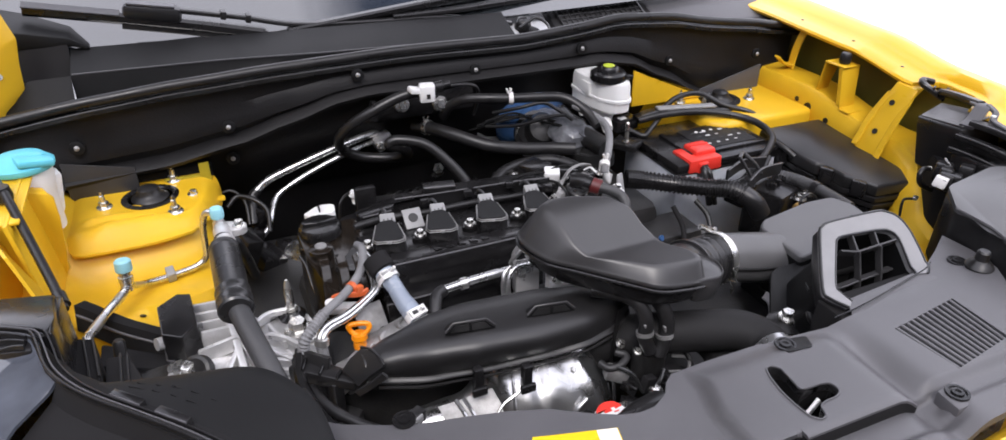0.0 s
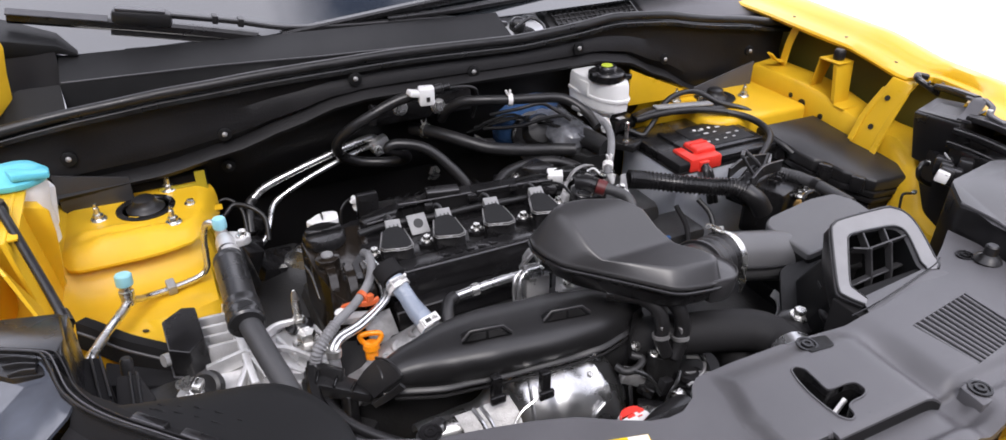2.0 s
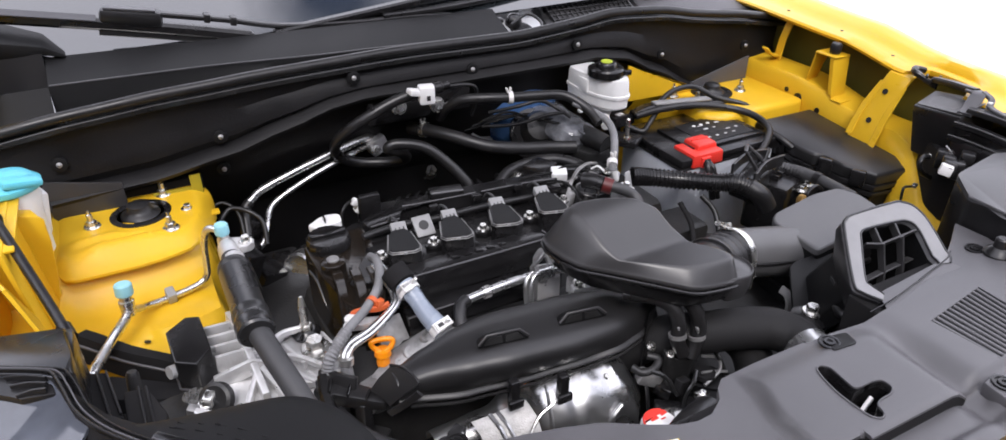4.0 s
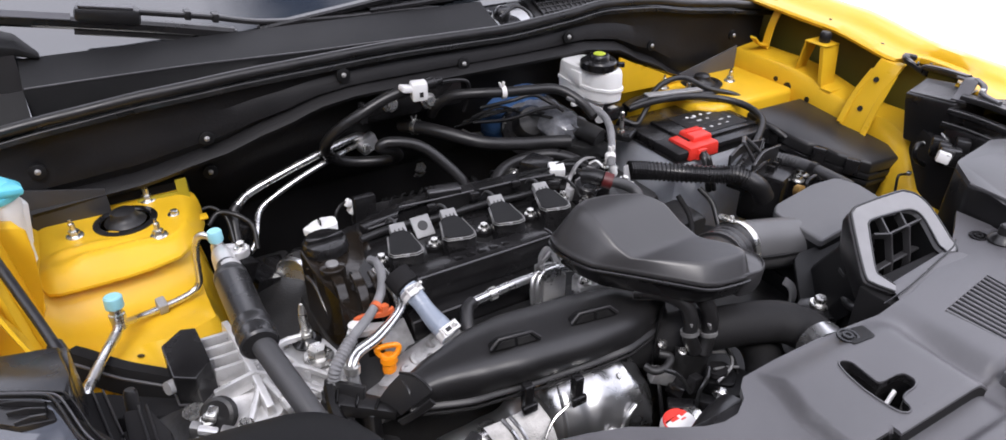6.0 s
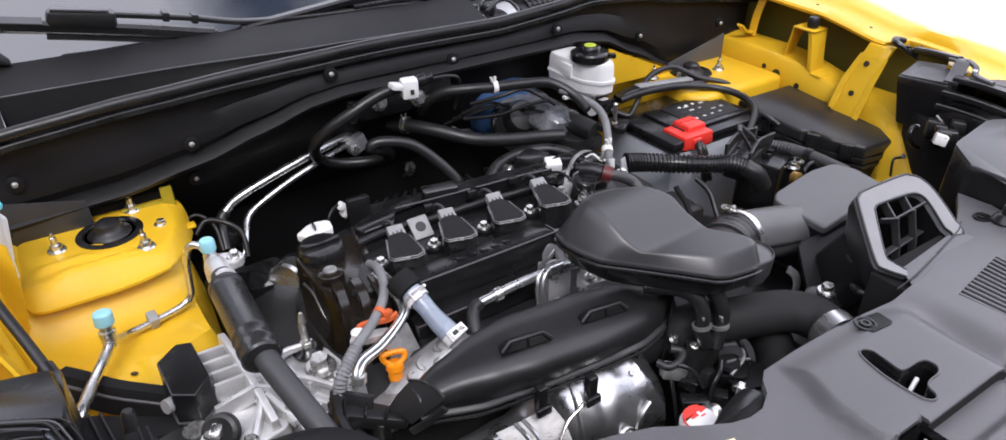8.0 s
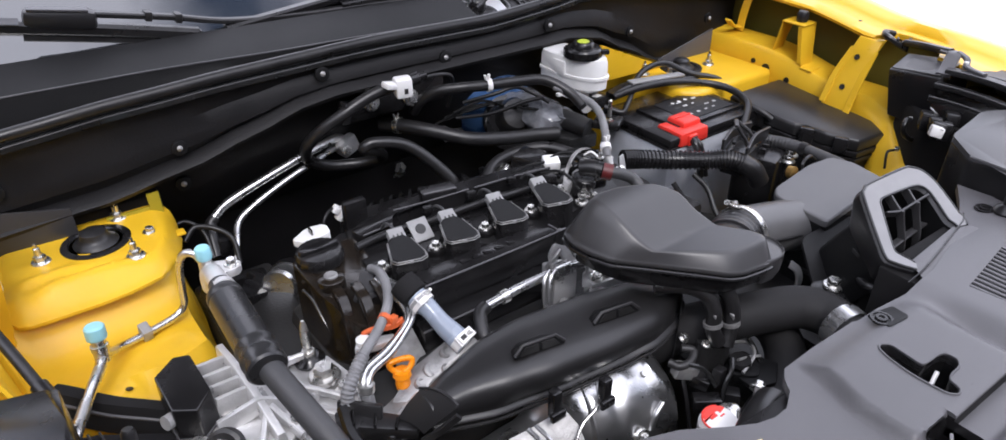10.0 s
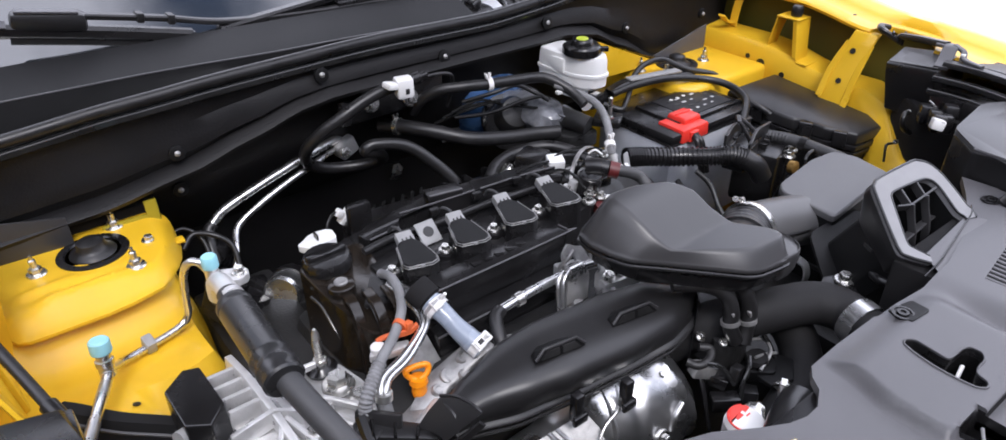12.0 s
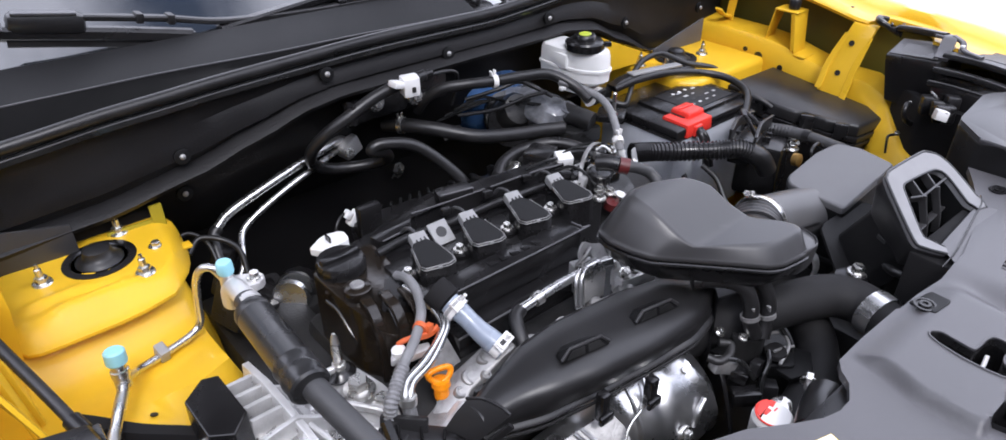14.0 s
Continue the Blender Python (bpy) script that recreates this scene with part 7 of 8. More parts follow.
for y, r in ((1.252, 0.012), (1.244, 0.026), (1.225, 0.034), (1.19, 0.037), (1.15, 0.036), (1.115, 0.030), (1.10, 0.018)):
    pod.append([(0.640 + r * 1.18 * math.cos(a) + 0.003 * math.sin(5 * a + y * 90), y + 0.004 * math.sin(3 * a), 0.890 + r * 0.90 * math.sin(a) + 0.004 * math.sin(4 * a + y * 60)) for a in (2 * math.pi * i / 28 for i in range(28))])
part("wrapped_pod", loft(pod), FILM, bo, "dark pod wrapped in glossy clear film")
part("wrap_tab", prism(rounded([(0.640, 1.125), (0.668, 1.120), (0.672, 1.095), (0.65, 1.085), (0.636, 1.10)], 0.006, 3), 0.894, lambda x, y: 0.908 + 0.3 * (y - 1.10), 0.002), FILM, bo)
part("tag", box((0.654, 1.160, 0.9065), (0.012, 0.008, 0.003), 0.001, turn=(0, 0, 20)), WHITE, bo, "small white tag")
for q in (0.0, 0.012, 0.024):
    part("brake_pipe", tube([(0.47 + q, 1.25 - q, 0.885 + q), (0.53 + q, 1.225, 0.905 + q * 0.5), (0.58, 1.205 - q, 0.915), (0.615, 1.185 - q * 2, 0.914), (0.645, 1.16 - q * 2, 0.908 - q * 0.4), (0.655, 1.12 - q, 0.89 - q)], 0.0028, 8), GLOSSY, bo)
part("plate_low", prism([(0.60, 1.10), (0.63, 1.06), (0.69, 1.055), (0.70, 1.10), (0.66, 1.13)], 0.85, 0.880, 0.006), GLOSSY, bo)
part("motor", lathe([(0, -0.03), (0.030, -0.03), (0.032, 0), (0.032, 0.03), (0.027, 0.040), (0.016, 0.044), (0, 0.044)], (0.600, 1.20, 0.880), (-0.15, -0.8, 0.55), 30), DEEP, bo)
part("collar", lathe([(0.03, 0), (0.047, 0), (0.049, 0.006), (0.047, 0.012), (0.03, 0.012)], (0.60, 1.21, 0.870), (-0.15, -0.8, 0.55), 30), GLOSSY, bo)
part("ring", lathe([(0.025, 0), (0.046, 0), (0.048, 0.01), (0.045, 0.02), (0.03, 0.02)], (0.60, 1.20, 0.865), (-0.4, -0.8, 0.3), 30), BLACK, bo)
part("cylinder", tube([(0.64, 1.16, 0.90), (0.66, 1.09, 0.895), (0.67, 1.06, 0.89)], 0.018), DEEP, bo)
part("wire", tube([(0.50, 1.20, 0.935), (0.545, 1.17, 0.950), (0.585, 1.16, 0.957), (0.61, 1.15, 0.945), (0.63, 1.12, 0.93)], 0.0035), RUBBER, bo)
part("wire", tube([(0.49, 1.21, 0.905), (0.54, 1.17, 0.915), (0.59, 1.14, 0.935), (0.62, 1.125, 0.94)], 0.0035), RUBBER, bo)
part("plug", box((0.648, 1.115, 0.942), (0.012, 0.008, 0.006), 0.001), WHITE, bo)
part("back_plate", box((0.525, 1.268, 0.868), (0.07, 0.006, 0.055), 0.002, turn=(0, -8, 12)), GREYPLUG, bo, "pale grey plate")

# ---- hoses at the bulkhead ----
def hose(name, pts, r, label, mat_=None, seg=16):
    return solo(name, tube(pts, r, seg), mat_ or RUBBER, label, "hose")


def clamp(parent, at, axis, r, w=0.008, mat_=None):
    part("clamp", lathe([(r - 0.001, 0), (r + 0.0018, 0), (r + 0.0018, w), (r - 0.001, w), (r - 0.001, 0)], at, axis, 24), mat_ or STEEL, parent, "spring clamp")
    for k in (-1, 1):
        part("clamp_ear", box(Vector(at) + Vector((0.003 * k, -0.002, r + 0.005)), (0.003, 0.006, 0.010), 0.001, turn=(0, 15 * k, 0)), mat_ or STEEL, parent)


hose("vacuum_hose", [(0.375, 1.146, 1.022), (0.330, 1.148, 1.018), (0.295, 1.150, 1.009), (0.255, 1.152, 0.992), (0.220, 1.165, 0.968), (0.203, 1.185, 0.938), (0.212, 1.205, 0.908), (0.245, 1.212, 0.886), (0.295, 1.195, 0.882), (0.320, 1.170, 0.895), (0.305, 1.150, 0.918),
                          (0.280, 1.143, 0.932), (0.296, 1.138, 0.940), (0.340, 1.122, 0.930), (0.375, 1.098, 0.898), (0.400, 1.075, 0.862), (0.41, 1.06, 0.83)], 0.0092, "grey-black rubber vacuum hose curled below the bulkhead", SATIN)
wc = thing("vacuum_valve", (0.352, 1.145, 1.0), "white vacuum check valve on the hose", "valve")
part("body", prism([(0.336, 1.126), (0.362, 1.122), (0.370, 1.145), (0.342, 1.152)], 1.004, 1.034, 0.004), WHITE, wc)
part("wing", box((0.331, 1.136, 1.026), (0.022, 0.020, 0.010), 0.003, turn=(0, 15, 5)), WHITE, wc)
part("window", box((0.351, 1.1235, 1.016), (0.006, 0.002, 0.008), 0, turn=(0, 0, -8)), DEEP, wc)
part("nipple", lathe([(0, 0), (0.010, 0), (0.010, 0.016), (0.006, 0.018), (0.006, 0.03), (0, 0.03)], (0.366, 1.142, 1.024), (1, 0, 0.1)), BLACK, wc)
part("wire", tube([(0.385, 1.142, 1.024), (0.43, 1.150, 1.018), (0.452, 1.155, 1.006), (0.455, 1.165, 0.975), (0.45, 1.17, 0.95)], 0.003), RUBBER, wc)
hb_ = thing("hose_bracket", (0.33, 1.20, 0.95), "black bracket with two bright bolts on the bulkhead", "bracket")
part("plate", prism([(0.27, 1.19), (0.46, 1.195), (0.46, 1.205), (0.27, 1.21)], 0.955, lambda x, y: 0.990 + 0.012 * smooth(x, 0.27, 0.45), 0.004), BLACK, hb_)
for p in ((0.320, 1.186, 0.985), (0.392, 1.188, 0.975)):
    placed("bolt", BOLT_BIG, hb_, stand(p, (0, -1, 0.2), s=0.9))
part("clip", box((0.262, 1.158, 0.992), (0.014, 0.026, 0.030), 0.003, turn=(0, 20, 0)), BLACK, hb_)
placed("bolt", BOLT, hb_, stand((0.285, 1.226, 0.895), (0, -1, 0.3)))
placed("bolt", BOLT_BIG, hb_, stand((0.423, 1.328, 0.778), (0, -1, 0.3), s=1.3))

vh = hose("heater_hose", [(0.352, 1.225, 0.925), (0.375, 1.185, 0.930), (0.405, 1.150, 0.926), (0.455, 1.112, 0.912), (0.515, 1.096, 0.902), (0.57, 1.085, 0.897), (0.61, 1.07, 0.895)], 0.0115, "thick black heater hose from the bulkhead")
clamp(vh, (0.366, 1.200, 0.929), (0.5, -0.85, 0.1), 0.0125)
bv = hose("brake_hose", [(0.400, 1.198, 0.945), (0.405, 1.178, 0.970), (0.425, 1.158, 0.988), (0.46, 1.138, 0.992), (0.505, 1.124, 0.990), (0.555, 1.112, 0.989), (0.600, 1.098, 0.985), (0.628, 1.065, 0.966), (0.634, 1.035, 0.950)], 0.0088, "black vacuum hose to the brake booster")
clamp(bv, (0.500, 1.126, 0.990), (1, -0.25, 0), 0.0095, mat_=LABELW)
bw = hose("sleeved_hose", [(0.610, 1.085, 0.975), (0.636, 1.052, 0.962), (0.640, 1.020, 0.957), (0.628, 0.985, 0.950), (0.606, 0.95, 0.938), (0.586, 0.926, 0.930), (0.582, 0.918, 0.92)], 0.0064, "hose in a grey woven sleeve", GREYHOSE)
clamp(bw, (0.588, 0.930, 0.932), (-0.5, -0.75, -0.35), 0.0070, 0.010, LABELW)
part("nozzle", lathe([(0, 0), (0.006, 0), (0.005, 0.022), (0.003, 0.026), (0, 0.026)], (0.584, 0.922, 0.925), (0.3, -0.2, -1)), WHITE, bw, "white nozzle")

# ---- clutter between engine and battery ----
ph = thing("throttle_body", (0.55, 0.92, 0.80), "dark throttle body with hoses and plugs", "throttle body")
part("body", lathe([(0, 0), (0.045, 0), (0.05, 0.01), (0.05, 0.06), (0.04, 0.075), (0, 0.075)], (0.54, 0.93, 0.81), (0.2, -0.3, 1), 26), DEEP, ph)
part("cover", prism([(0.49, 0.945), (0.52, 0.90), (0.575, 0.905), (0.58, 0.95), (0.53, 0.975)], 0.85, 0.893, 0.006), BLACK, ph)
part("connector", tube([(0.514, 0.903, 0.927), (0.524, 0.890, 0.929), (0.534, 0.877, 0.927)], 0.0125, 16), BLACK, ph, "round black connector")
part("connector_rib", tube([(0.517, 0.899, 0.940), (0.531, 0.881, 0.940)], 0.0024, 8, 2), LIDBLK, ph)
part("red_tape", tube([(0.534, 0.877, 0.927), (0.544, 0.867, 0.924)], 0.0125), DARKRED, ph, "dark red tape")
part("hose", tube([(0.540, 0.870, 0.925), (0.556, 0.861, 0.921), (0.572, 0.850, 0.912), (0.574, 0.836, 0.900), (0.560, 0.828, 0.886), (0.545, 0.822, 0.865)], 0.0085), HOSEBLACK, ph)
part("cap_disc", lathe([(0, -0.03), (0.018, -0.03), (0.018, 0), (0.015, 0.003), (0, 0.003)], (0.524, 0.902, 0.908), (0.1, -0.2, 1), 26), BLACK, ph)
part("cap_edge", tube([(0.524 + 0.0165 * math.cos(a), 0.902 + 0.0165 * math.sin(a), 0.911 + 0.003 * math.sin(a)) for a in steps(3.3, 6.6, 14)], 0.0012, 6, 1), LIDBLK, ph)
part("strap", strip([(0.500, 0.920, 0.902), (0.508, 0.926, 0.915), (0.524, 0.933, 0.929), (0.550, 0.945, 0.929), (0.575, 0.955, 0.920)], 0.006, 0.003, 5), OXIDE, ph, "dull metal strap")
part("clear_plate", loft([[(0.598, 0.900, 0.885), (0.616, 0.905, 0.885), (0.616, 0.909, 0.885), (0.598, 0.904, 0.885)], [(0.602, 0.910, 0.915), (0.614, 0.914, 0.915), (0.614, 0.917, 0.915), (0.602, 0.913, 0.915)]], b=0.001), GREYPLUG, ph, "pale grey plate")
part("pale_tab", box((0.497, 0.915, 0.888), (0.016, 0.012, 0.034), 0.003, turn=(10, 12, 20)), GREYPLUG, ph)
part("dark_red_cap", lathe([(0, 0), (0.010, 0), (0.010, 0.012), (0, 0.013)], (0.518, 0.874, 0.862), (0.1, -0.3, 1), 18), DARKRED, ph)
part("silver_post", lathe([(0, -0.03), (0.006, -0.03), (0.006, 0), (0.0085, 0.001), (0.0085, 0.005), (0, 0.006)], (0.532, 0.868, 0.878), (0.15, -0.3, 1), 16), STEEL, ph)
placed("bolt", BOLT, ph, stand((0.588, 0.876, 0.900), (0.1, -0.4, 1)))
placed("bolt", BOLT, ph, stand((0.495, 0.875, 0.888), (0, -0.1, 1), s=1.1))
part("bracket", strip([(0.50, 0.945, 0.905), (0.515, 0.935, 0.912), (0.52, 0.93, 0.918)], 0.006, 0.003), OXIDE, ph)
# small fittings crowded round the throttle
for at_, sz, tn, mt_ in (((0.535, 0.945, 0.905), (0.022, 0.016, 0.014), (10, 5, 30), BLACK), ((0.556, 0.935, 0.908), (0.014, 0.020, 0.012), (0, 20, -20), OXIDE), ((0.575, 0.948, 0.900), (0.026, 0.014, 0.018), (0, 0, 45), BLACK),
                         ((0.592, 0.925, 0.905), (0.012, 0.012, 0.018), (0, 10, 10), ALU), ((0.483, 0.945, 0.900), (0.030, 0.018, 0.012), (0, 0, -20), BLACK), ((0.600, 0.955, 0.895), (0.030, 0.022, 0.020), (0, 0, 15), GLOSSY),
                         ((0.545, 0.975, 0.902), (0.034, 0.016, 0.014), (0, 0, -30), GLOSSY), ((0.522, 0.918, 0.902), (0.016, 0.012, 0.020), (0, 0, 20), OXIDE), ((0.46, 0.985, 0.900), (0.03, 0.02, 0.014), (0, 0, 10), BLACK)):
    part("fitting", box(at_, sz, 0.002, turn=tn), mt_, ph)
for pts in ([(0.50, 0.97, 0.915), (0.53, 0.965, 0.922), (0.555, 0.95, 0.918), (0.57, 0.93, 0.905)], [(0.52, 0.985, 0.905), (0.56, 0.98, 0.912), (0.59, 0.965, 0.910), (0.61, 0.945, 0.90)], [(0.478, 0.952, 0.908), (0.495, 0.935, 0.914), (0.505, 0.915, 0.908), (0.507, 0.895, 0.895)],
            [(0.44, 0.975, 0.912), (0.47, 0.968, 0.918), (0.495, 0.965, 0.916)]):
    part("wire", tube(pts, 0.0024, 8), GLOSSY, ph)
for p in ((0.546, 0.922, 0.915), (0.583, 0.935, 0.912), (0.571, 0.915, 0.906)):
    placed("bolt", BOLT, ph, stand(p, (0.1, -0.2, 1), s=0.8))
part("clip", strip([(0.558, 0.945, 0.918), (0.566, 0.938, 0.924), (0.572, 0.928, 0.918)], 0.004, 0.002), WHITE, ph)
for p, ax in (((0.512, 0.890, 0.888), (0, 0, 1)), ((0.528, 0.884, 0.880), (0, 0, 1)), ((0.60, 0.905, 0.895), (0.3, -0.3, 1)), ((0.488, 0.915, 0.892), (0, 0, 1))):
    placed("bolt", BOLT, ph, stand(p, ax))
part("white_plug", box((0.509, 0.966, 0.910), (0.026, 0.024, 0.018), 0.003, turn=(10, 0, -25)), WHITE, ph, "white plug")
part("sensor", box((0.497, 1.005, 0.905), (0.045, 0.045, 0.022), 0.005, turn=(0, 0, 25)), BLACK, ph)
part("hose", tube([(0.43, 1.03, 0.88), (0.46, 1.05, 0.888), (0.50, 1.055, 0.893), (0.545, 1.035, 0.90), (0.575, 1.0, 0.895), (0.59, 0.96, 0.88)], 0.0095), RUBBER, ph)
part("pipe", tube([(0.46, 1.06, 0.872), (0.474, 1.04, 0.884), (0.466, 1.025, 0.888), (0.45, 1.035, 0.872)], 0.0055), STEEL, ph)
for i in range(2):
    part("lead", tube([(0.53 + 0.02 * i, 0.86, 0.85), (0.535 + 0.012 * i, 0.84 - 0.004 * i, 0.862), (0.53 + 0.014 * i, 0.815, 0.84), (0.55 + 0.012 * i, 0.80, 0.80)], 0.004), RUBBER, ph)
part("tray", box((0.62, 1.02, 0.72), (0.16, 0.22, 0.24), 0.02), DEEP, ph)
part("case_front", box((0.675, 0.89, 0.71), (0.15, 0.08, 0.20), 0.01), DEEP, ph, "dark metal case")
part("purple_ring", lathe([(0.003, 0), (0.0048, 0), (0.0048, 0.004), (0.003, 0.004)], (0.612, 0.79, 0.858), (0.3, -0.8, 0.4)), BLUE, ph)
part("lead", tube([(0.742, 0.875, 0.855), (0.752, 0.850, 0.835), (0.745, 0.820, 0.805), (0.748, 0.785, 0.775)], 0.0045), RUBBER, ph)
part("lead", tube([(0.700, 0.880, 0.850), (0.702, 0.850, 0.825), (0.690, 0.820, 0.795), (0.685, 0.79, 0.76)], 0.0045), MATTE, ph)
gb = bmesh.new()
box((0.66, 0.72, 0.55), (0.36, 0.42, 0.42), 0.05, bm=gb)
solo("gearbox", gb, DEEP, "dark oily gearbox casing", "gearbox")

# ---- radiator hoses and cap ----
rh = hose("radiator_hose", [(0.42, 0.66, 0.80), (0.460, 0.625, 0.838), (0.500, 0.594, 0.852), (0.538, 0.574, 0.858), (0.575, 0.556, 0.858), (0.592, 0.530, 0.856), (0.588, 0.502, 0.855), (0.57, 0.465, 0.853)], 0.027, "thick black radiator hose with a bright clamp", MATTHOSE, 22)
part("clamp", lathe([(0.0272, 0), (0.0292, 0), (0.0292, 0.020), (0.0272, 0.020), (0.0272, 0)], (0.590, 0.510, 0.8555), (-0.25, -0.95, -0.02), 30), PIPE, rh, "bright broad clamp")
hose("radiator_hose", [(0.545, 0.600, 0.84), (0.567, 0.575, 0.815), (0.560, 0.548, 0.79), (0.525, 0.524, 0.775), (0.475, 0.512, 0.765), (0.42, 0.51, 0.73)], 0.026, "thick black lower radiator hose", MATTHOSE, 22)
rcap = thing("coolant_filler_cap", (0.3440, 0.4870, 0.84), "metal radiator cap with a red and white label", "radiator cap")
part("cap", lathe([(0, 0), (0.0202, 0), (0.0208, 0.004), (0.0195, 0.010), (0.0172, 0.013), (0, 0.014)], (0.3440, 0.4870, 0.854), (0, 0, 1), 36), LABELW, rcap, "white-faced round cap")
part("ears", prism([(0.3524, 0.4996), (0.3658, 0.5013), (0.3759, 0.4929), (0.3742, 0.4845), (0.3591, 0.4761), (0.3524, 0.4778)], 0.858, 0.867, 0.003), STEEL, rcap)
part("print", box((0.3675, 0.4937, 0.8675), (0.004, 0.003, 0.0006), 0), DEEP, rcap)
part("red_ring", tube([(0.3440 + 0.0178 * math.cos(a), 0.4870 + 0.0178 * math.sin(a), 0.8672) for a in steps(0.9, 4.3, 18)], 0.0011, 6, 1), RED, rcap, "red ring")
part("red_field", prism([(0.3285, 0.4920), (0.3314, 0.4983), (0.3373, 0.5025), (0.3440, 0.5038), (0.3507, 0.5025), (0.3566, 0.4983), (0.3583, 0.4937), (0.3499, 0.4920), (0.3499, 0.4954), (0.3448, 0.4954), (0.3448, 0.4904), (0.3356, 0.4904), (0.3356, 0.4937), (0.3285, 0.4937)], 0.8676, 0.8686, 0), RED, rcap)
part("print", box((0.3490, 0.4883, 0.8683), (0.006, 0.0015, 0.0006), 0), RED, rcap)
part("neck", lathe([(0, -0.04), (0.021, -0.04), (0.021, 0), (0, 0)], (0.3440, 0.4870, 0.860)), ALU, rcap)
fan = thing("fan_shroud", (0.30, 0.46, 0.50), "black radiator fan shroud under the cover", "fan shroud")
part("shroud", box((0.50, 0.420, 0.72), (0.86, 0.06, 0.39), 0.01), BLACK, fan)
part("tank", tube([(0.330, 0.440, 0.888), (0.355, 0.449, 0.890), (0.385, 0.458, 0.886)], 0.020), SATIN, fan)
part("lug", box((0.386, 0.478, 0.882), (0.016, 0.006, 0.014), 0.002, turn=(0, 0, 35)), OXIDE, fan)
placed("bolt", BOLT, fan, stand((0.394, 0.482, 0.884), (0.8, 0.35, 0.4)))
mp = solo("mount_bolt", bolt_shape(0.0085), STEEL, "large bright mount bolt below the intake", "bolt")
mp.location = (0.663, 0.563, 0.846)
solo("mount_rubber", lathe([(0, 0), (0.026, 0), (0.026, 0.05), (0.016, 0.055), (0, 0.055)], (0.663, 0.563, 0.79)), RUBBER, "black rubber mount under the bolt", "mount")
solo("mount_post", box((0.66, 0.56, 0.56), (0.10, 0.10, 0.46), 0.01), DEEP, "dark steel post under the mount", "mount")
nut = solo("mount_bolt", bolt_shape(0.006), STEEL, "bright bolt beside the mount", "bolt")
nut.location = (0.688, 0.566, 0.835)

rp = thing("coolant_pipes", (0.46, 0.60, 0.76), "pair of dark hoses and plugs at the cover's end", "hose")
part("hose", tube([(0.40, 0.64, 0.918), (0.428, 0.618, 0.918), (0.446, 0.600, 0.908), (0.452, 0.590, 0.886), (0.449, 0.586, 0.866), (0.456, 0.580, 0.845)], 0.0092), RUBBER, rp)
part("hose", tube([(0.440, 0.630, 0.922), (0.462, 0.608, 0.918), (0.476, 0.592, 0.900), (0.480, 0.584, 0.876), (0.474, 0.580, 0.855), (0.466, 0.576, 0.838)], 0.0096), RUBBER, rp)
for p in ((0.4500, 0.587, 0.869), (0.476, 0.581, 0.862)):
    clamp(rp, p, (0, 0.25, 1), 0.0096, 0.005, OXIDE)
part("union", prism(rounded([(0.440, 0.60), (0.446, 0.584), (0.464, 0.574), (0.482, 0.576), (0.484, 0.60), (0.46, 0.612)], 0.008, 3), 0.76, lambda x, y: 0.838 + 0.2 * (y - 0.59), 0.006), DEEP, rp)
placed("bolt", BOLT, rp, stand((0.441, 0.586, 0.846), (0, -0.4, 0.9), s=0.6))
# small fittings and leads crowded under the hoses
for at_, sz, tn, mt_ in (((0.415, 0.590, 0.815), (0.030, 0.016, 0.018), (0, 20, -20), OXIDE), ((0.432, 0.578, 0.800), (0.022, 0.022, 0.016), (10, 0, 30), BLACK), ((0.448, 0.566, 0.806), (0.018, 0.012, 0.022), (0, 15, 10), SATIN),
                         ((0.425, 0.560, 0.780), (0.034, 0.018, 0.020), (0, 0, -35), BLACK), ((0.500, 0.604, 0.826), (0.026, 0.018, 0.020), (0, 0, 25), BLACK), ((0.455, 0.548, 0.775), (0.020, 0.020, 0.030), (0, 10, 40), SATIN)):
    part("fitting", box(at_, sz, 0.002, turn=tn), mt_, rp)
for pts in ([(0.40, 0.600, 0.826), (0.412, 0.582, 0.832), (0.428, 0.572, 0.822), (0.438, 0.560, 0.80)], [(0.47, 0.566, 0.822), (0.458, 0.556, 0.815), (0.444, 0.552, 0.80), (0.43, 0.54, 0.77)], [(0.495, 0.60, 0.838), (0.505, 0.585, 0.835), (0.512, 0.57, 0.822), (0.514, 0.555, 0.80)]):
    part("lead", tube(pts, 0.003, 8), GLOSSY, rp)
part("joint", prism(rounded([(0.462, 0.560), (0.478, 0.585), (0.512, 0.578), (0.508, 0.552), (0.488, 0.536)], 0.008, 3), 0.79, 0.806, 0.003), COWL, rp)
part("joint_ring", lathe([(0.009, 0), (0.014, 0), (0.013, 0.006), (0.009, 0.006)], (0.482, 0.562, 0.812), (0, 0, 1), 24), RUBBER, rp)
part("clip", box((0.512, 0.592, 0.845), (0.02, 0.004, 0.005), 0.001), STEEL, rp)
placed("bolt", BOLT, rp, stand((0.432, 0.612, 0.842), (0.3, -0.5, 0.8), s=0.75))
part("plug_loop", tube([(0.395, 0.600, 0.832), (0.402, 0.588, 0.830), (0.418, 0.586, 0.832), (0.430, 0.594, 0.836), (0.420, 0.604, 0.838)], 0.005), DEEP, rp)
part("strut", tube([(0.415, 0.60, 0.825), (0.405, 0.575, 0.79), (0.395, 0.55, 0.74)], 0.0026), BLACK, rp)
part("horn_plate", prism([(0.47, 0.555), (0.52, 0.565), (0.53, 0.54), (0.50, 0.52), (0.47, 0.53)], 0.795, 0.802, 0.002), COWL, rp)
